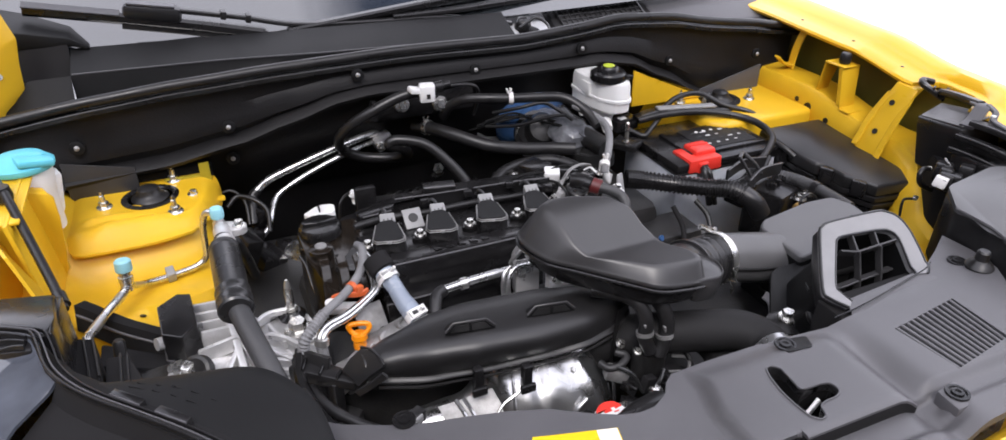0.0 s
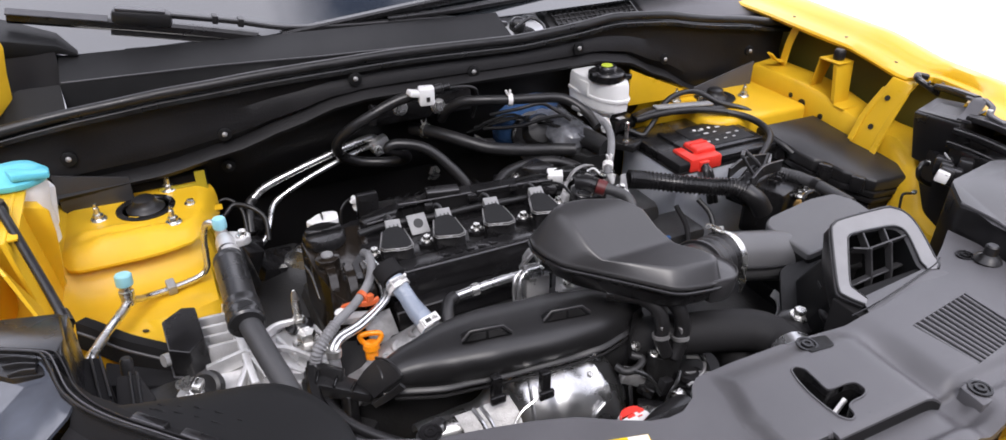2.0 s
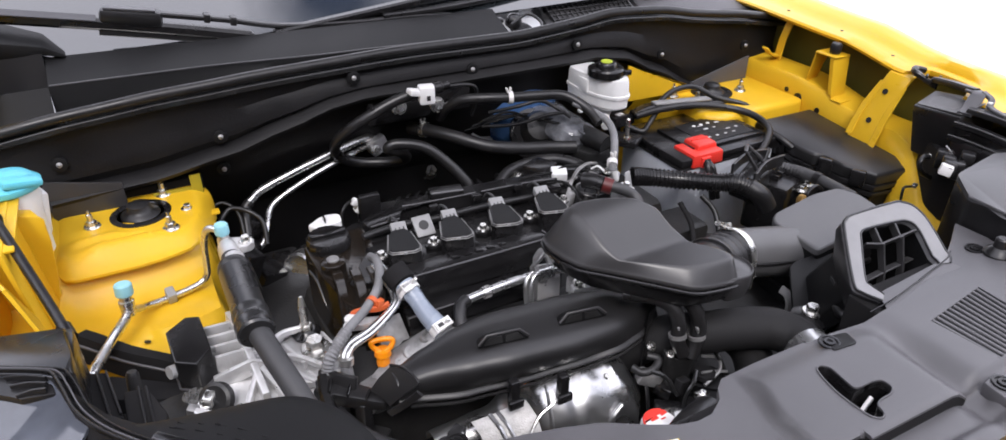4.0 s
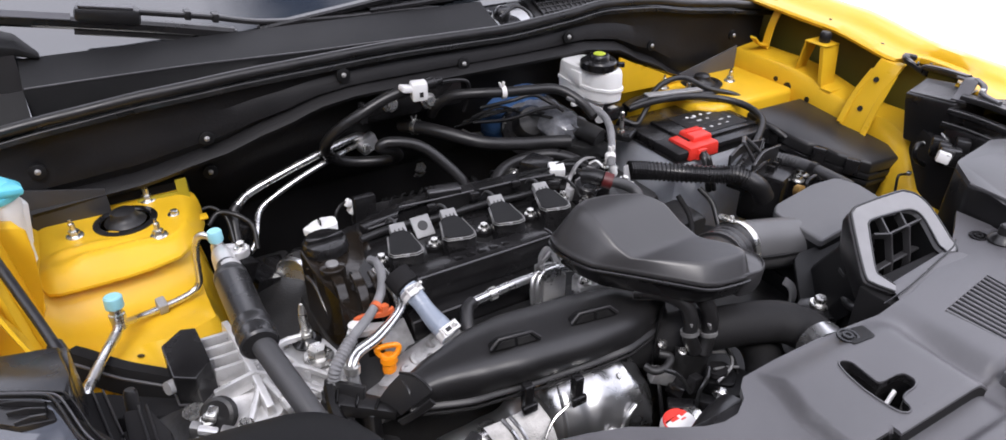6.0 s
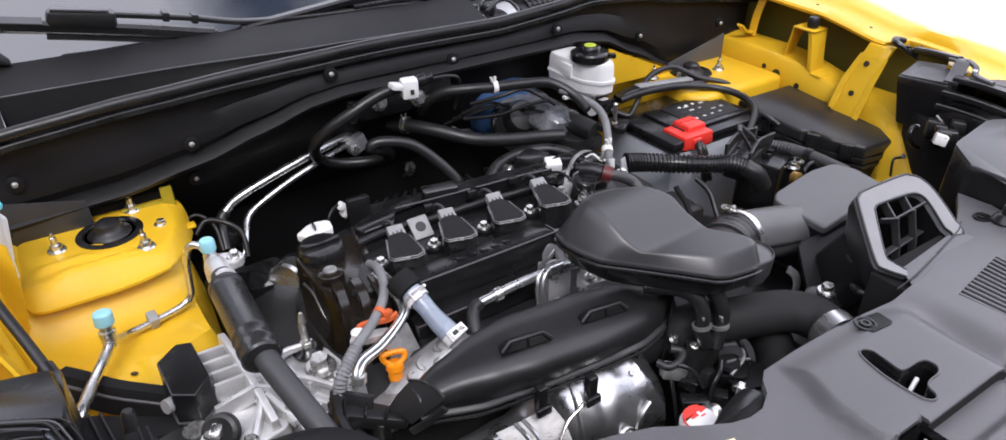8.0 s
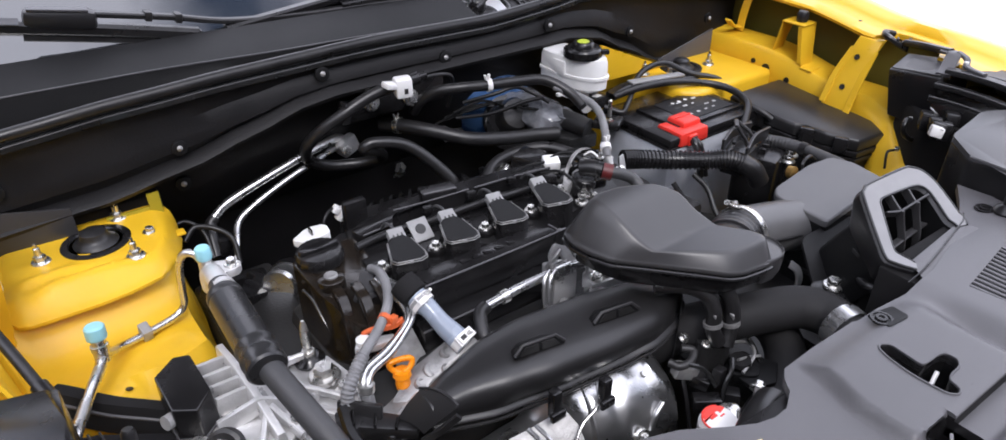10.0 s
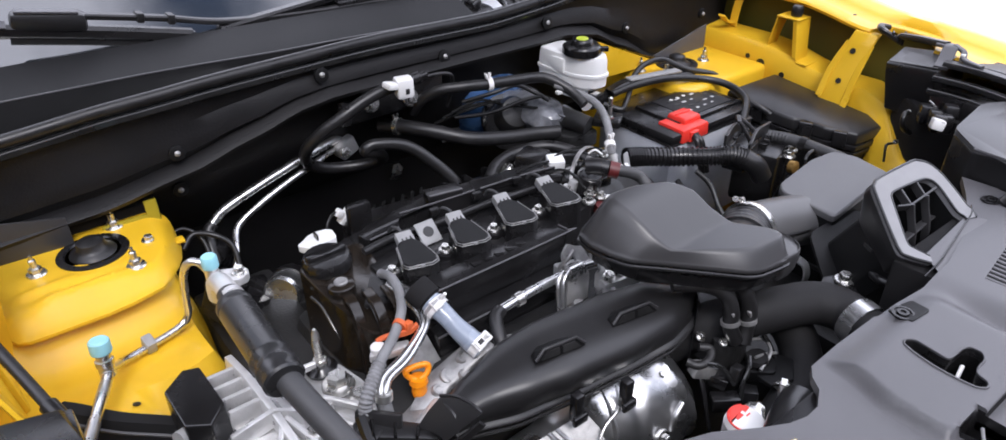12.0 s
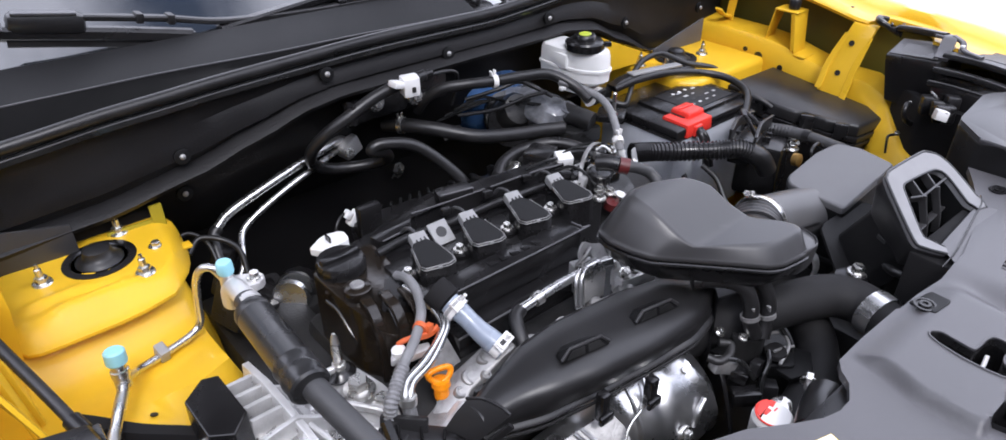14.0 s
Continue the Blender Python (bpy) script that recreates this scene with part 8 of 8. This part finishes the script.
part("wire_bracket", tube([(0.470, 0.548, 0.812), (0.500, 0.556, 0.818), (0.512, 0.574, 0.820), (0.498, 0.588, 0.818)], 0.0022, 8), OXIDE, rp, "bent wire bracket")
part("wire_bracket", tube([(0.474, 0.560, 0.822), (0.496, 0.560, 0.815), (0.514, 0.556, 0.810)], 0.0018, 8), OXIDE, rp)


# ---- washer bottle and prop rod ----
wbt = thing("washer_bottle", (-0.245, 1.085, 0.85), "white washer fluid bottle neck with a blue lid", "washer bottle")
part("neck", lathe([(0, -0.06), (0.03, -0.06), (0.032, 0), (0.036, 0.02), (0.034, 0.035), (0, 0.035)], (-0.245, 1.075, 0.985), (0, 0, 1), 30), MILKY, wbt, "white plastic neck")
part("ear", box((-0.219, 1.100, 0.968), (0.012, 0.03, 0.06), 0.005, turn=(0, 10, 20)), MILKY, wbt)
part("eye", lathe([(0, 0), (0.008, 0), (0.008, 0.003), (0, 0.003)], (-0.214, 1.098, 0.972), (1, -0.4, 0.3), 16), DEEP, wbt)
part("lid", lathe([(0, 0), (0.039, 0), (0.041, 0.003), (0.041, 0.008), (0.036, 0.012), (0.028, 0.019), (0.012, 0.023), (0, 0.024)], (-0.245, 1.075, 1.018), (0, 0.06, 1), 36), CYAN, wbt, "bright blue lid")
part("lid_tab", box((-0.225, 1.055, 1.034), (0.045, 0.03, 0.010), 0.004, turn=(0, 12, 20)), CYAN, wbt)
part("tank", box((-0.262, 1.10, 0.90), (0.05, 0.12, 0.12), 0.015), MILKY, wbt)
prop = thing("prop_rod", (-0.22, 0.88, 0.92), "black bonnet prop rod lying along the wing", "prop rod")
part("rod", tube([(-0.262, 1.005, 1.036), (-0.244, 0.955, 1.030), (-0.215, 0.875, 0.984), (-0.200, 0.832, 0.958), (-0.193, 0.806, 0.950)], 0.0055), RUBBER, prop)
part("grip", lathe([(0, 0), (0.011, 0), (0.012, 0.006), (0.010, 0.018), (0, 0.019)], (-0.252, 0.972, 1.022), (0, 0, 1)), RUBBER, prop)
part("end", lathe([(0, 0), (0.008, 0), (0.008, 0.018), (0, 0.018)], (-0.199, 0.830, 0.956), (0.3, -1, -0.3)), BLACK, prop)

# ---- air-conditioning lines ----
al = thing("air_conditioning_hose", (-0.012, 0.80, 0.80), "thick black air-conditioning hose in a glossy sleeve", "hose")
part("hose", tube([(-0.013, 0.915, 0.938), (-0.014, 0.88, 0.934), (-0.0145, 0.83, 0.9285), (-0.013, 0.78, 0.922), (-0.004, 0.735, 0.906), (0.010, 0.685, 0.880), (0.026, 0.64, 0.84), (0.04, 0.62, 0.78)], 0.0130, 22), HOSEBLACK, al, "grey-black ribbed hose")
part("sleeve", lathe([(r * 0.87, h * 1.22) for r, h in ((0.017, 0), (0.0215, 0), (0.0228, 0.003), (0.0228, 0.008), (0.0220, 0.009), (0.0228, 0.011), (0.0230, 0.074), (0.0242, 0.076), (0.0248, 0.079), (0.0240, 0.082), (0.0240, 0.088), (0.0252, 0.091), (0.0252, 0.095), (0.0242, 0.097), (0.0248, 0.102), (0.0250, 0.106), (0.0225, 0.108), (0.018, 0.108))], (-0.015, 0.897, 0.9358), (0.005, -1, -0.11), 32), SLEEVE, al, "glossy black sleeve")
part("fitting", lathe([(0, 0), (0.011, 0), (0.011, 0.020), (0.014, 0.022), (0.014, 0.030), (0, 0.030)], (-0.013, 0.932, 0.937), (0.05, -1, 0.0), 20), ALU, al)
part("elbow", tube([(-0.013, 0.965, 0.905), (-0.014, 0.957, 0.925), (-0.013, 0.945, 0.936), (-0.012, 0.92, 0.938), (-0.011, 0.898, 0.9375)], 0.0118, 18), ALU, al)
part("valve", lathe([(0, 0), (0.0085, 0), (0.0085, 0.014), (0.007, 0.016), (0.007, 0.022), (0, 0.022)], (-0.015, 0.957, 0.930), (0, 0, 1), 16), PIPE, al)
part("valve_cap", lathe([(0, 0), (0.0088, 0), (0.0094, 0.002), (0.0090, 0.013), (0.0075, 0.015), (0, 0.015)], (-0.015, 0.957, 0.951), (0, 0, 1), 20), PALECYAN, al, "pale blue valve cap")
part("lug", prism(rounded([(-0.020, 0.950), (-0.012, 0.935), (0.008, 0.930), (0.020, 0.937), (0.020, 0.950), (0.006, 0.956), (-0.008, 0.965)], 0.005, 3), 0.930, 0.940, 0.002), ALU, al, "cast fixing lug")
placed("bolt", BOLT, al, stand((0.010, 0.943, 0.941)))
ap = thing("air_conditioning_pipe", (-0.10, 0.97, 0.82), "thin bent aluminium pipe with a blue service cap", "pipe")
part("pipe", tube([(-0.012, 0.985, 0.925), (-0.020, 0.992, 0.940), (-0.031, 1.000, 0.938), (-0.038, 1.008, 0.915), (-0.041, 1.014, 0.880), (-0.044, 1.014, 0.860), (-0.058, 1.010, 0.850), (-0.095, 1.000, 0.848), (-0.125, 0.985, 0.854), (-0.140, 0.960, 0.870), (-0.145, 0.948, 0.882)], 0.0048, 12), PIPE, ap)
part("stem", lathe([(0, 0), (0.0085, 0), (0.0085, 0.012), (0.0095, 0.013), (0.0095, 0.02), (0.0075, 0.021), (0.0075, 0.03), (0, 0.03)], (-0.146, 0.945, 0.874), (0.05, 0.12, 1), 16), PIPE, ap)
part("service_cap", lathe([(0, 0), (0.0104, 0), (0.0110, 0.002), (0.0107, 0.014), (0.009, 0.016), (0, 0.016)], (-0.1445, 0.949, 0.902), (0.05, 0.12, 1), 22), PALECYAN, ap, "pale blue service cap")
part("pipe", tube([(-0.146, 0.945, 0.880), (-0.151, 0.930, 0.878), (-0.165, 0.893, 0.882), (-0.180, 0.855, 0.884), (-0.191, 0.828, 0.882), (-0.196, 0.815, 0.86)], 0.0062, 14), PIPE, ap)
part("clip", box((-0.095, 1.002, 0.850), (0.012, 0.018, 0.018), 0.002, turn=(20, 0, 10)), GREYPLUG, ap, "grey plastic pipe clip")
ac = thing("air_conditioning_pipe", (0.15, 1.22, 0.80), "two bright aluminium pipes rising to the bulkhead", "pipe")
part("pipe", tube([(0.036, 1.175, 0.815), (0.044, 1.205, 0.846), (0.060, 1.214, 0.860), (0.085, 1.216, 0.874), (0.155, 1.220, 0.895), (0.212, 1.226, 0.908), (0.27, 1.240, 0.915), (0.30, 1.262, 0.905)], 0.0068, 16), PIPE, ac)
part("pipe", tube([(0.024, 1.140, 0.780), (0.042, 1.148, 0.796), (0.060, 1.158, 0.808), (0.069, 1.172, 0.824), (0.083, 1.198, 0.842), (0.112, 1.206, 0.858), (0.168, 1.212, 0.880), (0.226, 1.220, 0.896), (0.28, 1.25, 0.895), (0.30, 1.275, 0.875)], 0.0050, 14), PIPE, ac)
part("sleeve", tube([(0.036, 1.172, 0.812), (0.044, 1.205, 0.846), (0.054, 1.2115, 0.8555)], 0.0086, 14), RUBBER, ac, "black rubber sleeve")
part("block", box((0.292, 1.245, 0.898), (0.035, 0.03, 0.03), 0.004, turn=(0, -20, 10)), ALU, ac)
wj = thing("wiring_plugs", (0.05, 1.15, 0.76), "black wiring plugs and leads beside the tower", "wiring")
for p, s in (((0.048, 1.195, 0.815), (0.03, 0.03, 0.035)), ((0.030, 1.150, 0.80), (0.035, 0.025, 0.03)), ((0.085, 1.13, 0.762), (0.04, 0.05, 0.04)), ((0.04, 1.10, 0.775), (0.045, 0.06, 0.05)), ((0.012, 1.06, 0.83), (0.03, 0.05, 0.06))):
    part("plug", box(p, s, 0.005, turn=(10, 20, 25)), BLACK, wj)
part("lead", tube([(0.000, 1.18, 0.85), (0.02, 1.19, 0.862), (0.045, 1.175, 0.858), (0.062, 1.16, 0.84), (0.06, 1.14, 0.81)], 0.004), RUBBER, wj)
part("lead", tube([(-0.02, 1.20, 0.86), (0.01, 1.205, 0.868), (0.03, 1.19, 0.85), (0.03, 1.16, 0.82)], 0.003), RUBBER, wj)
part("lead", tube([(0.0, 1.02, 0.88), (-0.008, 0.99, 0.90), (0.002, 0.97, 0.90), (0.01, 1.0, 0.86), (0.02, 1.03, 0.80)], 0.0075), RUBBER, wj)
part("case", box((0.05, 1.05, 0.66), (0.12, 0.24, 0.24), 0.01), DEEP, wj)
sp = thing("sensor_plug", (0.207, 1.08, 0.85), "pale grey sensor plug behind a black holder", "sensor")
part("plug", box((0.207, 1.080, 0.872), (0.016, 0.014, 0.024), 0.002, turn=(0, 42, 0)), WHITE, sp, "pale plug")
part("latch", box((0.196, 1.078, 0.884), (0.010, 0.012, 0.012), 0.002, turn=(0, 42, 0)), WHITE, sp)
part("holder", box((0.209, 1.040, 0.885), (0.034, 0.016, 0.056), 0.003), BLACK, sp, "black holder")
part("wire", tube([(0.192, 1.080, 0.886), (0.182, 1.076, 0.884), (0.172, 1.070, 0.874), (0.168, 1.066, 0.85)], 0.0022, 8), RUBBER, sp)
pu = thing("vacuum_pump", (0.09, 1.115, 0.72), "grey metal canister behind the timing cover", "canister")
part("can", lathe([(0, 0), (0.025, 0), (0.027, 0.004), (0.027, 0.050), (0.023, 0.055), (0, 0.055)], (0.124, 1.120, 0.770), (-0.60, -0.75, 0.30), 32), PIPE, pu)
part("clamp", lathe([(0.027, 0), (0.030, 0), (0.030, 0.022), (0.027, 0.022)], (0.124, 1.120, 0.770), (-0.60, -0.75, 0.30), 28), BLACK, pu)
part("foot", box((0.11, 1.09, 0.745), (0.05, 0.05, 0.05), 0.006), DEEP, pu)

# ---- compressor, mount and black box ----
cmp_ = thing("alternator", (-0.03, 0.80, 0.66), "finned cast aluminium housing below the hose", "alternator")
part("housing", prism(rounded([(-0.078, 0.905), (-0.035, 0.915), (-0.010, 0.86), (0.005, 0.80), (-0.005, 0.745), (-0.055, 0.735), (-0.085, 0.80)], 0.012, 3), 0.66, lambda x, y: 0.838 + 0.06 * (y - 0.82), 0.004, 0.96), ALU, cmp_, "ribbed aluminium casting")
for i in range(4):
    y = 0.884 - 0.020 * i
    part("fin", box((-0.053 + 0.003 * i, y, 0.852 - 0.001 * i), (0.040, 0.0055, 0.026), 0.001, turn=(0, 6, 6)), ALU, cmp_)
part("spine", loft([[(x - 0.006, y, z - 0.02), (x + 0.006, y, z - 0.02), (x + 0.004, y, z), (x - 0.004, y, z)] for x, y, z in ((-0.033, 0.905, 0.866), (-0.028, 0.86, 0.868), (-0.024, 0.81, 0.862), (-0.020, 0.75, 0.848))], b=0.001), ALU, cmp_)
part("cross_rib", loft([[(x, y - 0.005, z - 0.02), (x, y + 0.005, z - 0.02), (x, y + 0.003, z), (x, y - 0.003, z)] for x, y, z in ((-0.070, 0.803, 0.850), (-0.024, 0.800, 0.862), (0.004, 0.790, 0.852))], b=0.001), ALU, cmp_)
part("cross_rib", loft([[(x, y - 0.004, z - 0.02), (x, y + 0.004, z - 0.02), (x, y + 0.002, z), (x, y - 0.002, z)] for x, y, z in ((-0.026, 0.852, 0.866), (0.0, 0.848, 0.856), (0.008, 0.84, 0.85))], b=0.001), ALU, cmp_)
part("rib", strip([(-0.020, 0.79, 0.850), (-0.045, 0.745, 0.836)], 0.006, 0.014), ALU, cmp_)
part("rib", strip([(-0.016, 0.79, 0.850), (0.0, 0.745, 0.836)], 0.006, 0.014), ALU, cmp_)
for p in ((-0.085, 0.762, 0.85), (-0.050, 0.742, 0.842), (0.0, 0.76, 0.845)):
    placed("bolt", BOLT, cmp_, stand(p, (0, -0.2, 1)))
part("pulley", lathe([(0.008, 0), (0.018, 0), (0.020, 0.004), (0.018, 0.010), (0.020, 0.014), (0.016, 0.016), (0.008, 0.014)], (-0.068, 0.772, 0.842), (-0.5, -0.6, 0.6), 30), DEEP, cmp_)
part("mount", box((-0.03, 0.83, 0.45), (0.09, 0.12, 0.46), 0.02), DEEP, cmp_)
bx = thing("relay_box", (-0.085, 0.845, 0.83), "black plastic cover box beside the alternator", "relay box")
part("cover", prism([(-0.110, 0.866), (-0.084, 0.888), (-0.067, 0.882), (-0.063, 0.818), (-0.084, 0.799), (-0.107, 0.811)], 0.835, lambda x, y: 0.888 - 0.25 * max(0, 0.84 - y), 0.0018, 0.95), BLACK, bx, "", 14)
part("seam", strip([(-0.1115, 0.866, 0.8405), (-0.1075, 0.811, 0.8405), (-0.084, 0.7985, 0.8405), (-0.0615, 0.818, 0.8405)], 0.002, 0.003, 1), COVER, bx)
part("base", prism([(-0.111, 0.866), (-0.086, 0.887), (-0.066, 0.881), (-0.062, 0.818), (-0.084, 0.798), (-0.107, 0.810)], 0.80, 0.838, 0.003), SATIN, bx)
part("nut", lathe([(0, 0), (0.008, 0), (0.008, 0.012), (0, 0.012)], (-0.104, 0.822, 0.862), (-0.8, -0.4, 0.2)), GREYPLUG, bx)
part("stem", lathe([(0, 0), (0.011, 0), (0.011, 0.04), (0, 0.04)], (-0.095, 0.79, 0.80)), STEEL, bx)
part("ring", lathe([(0.006, 0), (0.013, 0), (0.013, 0.006), (0.006, 0.006)], (-0.095, 0.79, 0.838)), STEEL, bx)
lb = thing("lower_bar", (-0.16, 0.86, 0.82), "black pressed steel bar at the wheel house", "bar")
bar_o = [(-0.203, 0.897, 0.897), (-0.190, 0.892, 0.889), (-0.160, 0.880, 0.868), (-0.122, 0.862, 0.853), (-0.085, 0.845, 0.838)]
part("bar", loft([[(x, y, z), (x + 0.012, y + 0.006, z), (x + 0.010, y + 0.002, z - 0.034), (x - 0.004, y - 0.008, z - 0.034)] for x, y, z in curve(bar_o, 5)], b=0.0), MATTE, lb)
part("edge", strip([(x - 0.001, y - 0.003, z - 0.013) for x, y, z in bar_o], 0.004, 0.004), COVER, lb)

em = thing("engine_mount", (0.03, 0.80, 0.72), "cast aluminium engine mount with stud and bolts", "engine mount")
part("casting", prism(rounded([(-0.010, 0.85), (0.022, 0.886), (0.072, 0.864), (0.084, 0.800), (0.070, 0.745), (0.030, 0.700), (0.005, 0.74)], 0.012, 3), 0.70, lambda x, y: 0.832 - 0.10 * abs(y - 0.82), 0.008), ALU, em, "cast aluminium arm")
part("web", strip([(-0.005, 0.835, 0.838), (0.02, 0.855, 0.842), (0.055, 0.855, 0.842)], 0.006, 0.010), ALU, em)
part("web", strip([(-0.004, 0.80, 0.836), (0.02, 0.775, 0.838), (0.06, 0.735, 0.828)], 0.008, 0.014), ALU, em)
part("web", strip([(0.0, 0.82, 0.838), (0.03, 0.80, 0.842), (0.07, 0.76, 0.832)], 0.006, 0.010), ALU, em)
part("base_plate", lathe([(0, 0), (0.018, 0), (0.019, 0.004), (0.015, 0.007), (0.012, 0.010), (0, 0.010)], (0.053, 0.856, 0.830), (0, 0, 1), 28), BLACK, em)
part("stud_nut", hexhead((0.053, 0.856, 0.839), (0, 0, 1), 0.009, 0.008), STEEL, em)
part("stud", lathe([(0, 0), (0.0058, 0), (0.0058, 0.026), (0.0040, 0.040), (0.002, 0.046), (0, 0.046)], (0.053, 0.856, 0.845), (0, 0, 1), 16), STEEL, em, "tapered steel stud")
placed("bolt", BOLT_BIG, em, stand((0.055, 0.816, 0.836), s=1.2), "flange bolt")
placed("bolt", BOLT_BIG, em, stand((0.068, 0.788, 0.828), s=0.9), "flange bolt")
for x0, y0, x1, y1 in ((-0.004, 0.845, 0.034, 0.868), (0.02, 0.835, 0.035, 0.79), (0.0, 0.775, 0.035, 0.757), (0.012, 0.75, 0.05, 0.735), (0.02, 0.72, 0.045, 0.71), (0.035, 0.775, 0.055, 0.74)):
    part("rib", strip([(x0, y0, 0.838 - 0.10 * abs(y0 - 0.82)), (x1, y1, 0.838 - 0.10 * abs(y1 - 0.82))], 0.005, 0.012, 2), ALU, em)
part("pad", prism(rounded([(0.052, 0.79), (0.078, 0.80), (0.080, 0.775), (0.058, 0.765)], 0.005, 3), 0.80, 0.834, 0.003), ALU, em)
hp = thing("harness_guide", (0.06, 0.72, 0.76), "black plastic harness guide beside the exhaust cover", "harness guide")
part("guide", prism([(0.034, 0.742), (0.050, 0.746), (0.112, 0.692), (0.098, 0.676), (0.045, 0.712)], 0.828, lambda x, y: 0.852 - 0.15 * (x - 0.03), 0.003), SATIN, hp)
part("post", box((0.043, 0.722, 0.80), (0.018, 0.026, 0.10), 0.003, turn=(0, 0, 35)), SATIN, hp)
part("post", box((0.078, 0.698, 0.79), (0.016, 0.016, 0.09), 0.003, turn=(0, 0, 35)), SATIN, hp)
for k in range(3):
    part("strut", strip([(0.052 + 0.018 * k, 0.730 - 0.016 * k, 0.853 - 0.003 * k), (0.044 + 0.018 * k, 0.712 - 0.012 * k, 0.852 - 0.003 * k)], 0.003, 0.006, 2), BLACK, hp)
part("well", prism([(0.034, 0.735), (0.062, 0.745), (0.110, 0.700), (0.088, 0.668), (0.05, 0.69)], 0.66, 0.775, 0.004), DEEP, hp)
part("flap", box((0.058, 0.728, 0.845), (0.008, 0.05, 0.03), 0.002, turn=(0, 20, 45)), SATIN, hp)
part("arm", strip([(0.045, 0.74, 0.852), (0.040, 0.700, 0.84), (0.055, 0.65, 0.825), (0.075, 0.60, 0.82)], 0.014, 0.016), BLACK, hp)
part("cable", tube([(0.050, 0.70, 0.83), (0.065, 0.655, 0.832), (0.090, 0.615, 0.835), (0.13, 0.58, 0.83), (0.17, 0.55, 0.82)], 0.0065), RUBBER, hp)
part("cable", tube([(0.04, 0.69, 0.84), (0.048, 0.63, 0.85), (0.052, 0.58, 0.86), (0.055, 0.54, 0.87)], 0.005), RUBBER, hp)
part("pod", box((0.150, 0.590, 0.846), (0.018, 0.014, 0.016), 0.002, turn=(0, 0, 30)), SATIN, hp)
part("pod_face", box((0.150, 0.582, 0.848), (0.012, 0.004, 0.010), 0.001, turn=(0, 0, 30)), GREYPLUG, hp)
part("pin", lathe([(0, 0), (0.013, 0), (0.013, 0.02), (0, 0.02)], (0.135, 0.580, 0.828)), SATIN, hp)
part("stay", box((0.085, 0.56, 0.74), (0.09, 0.05, 0.18), 0.01), DEEP, hp)
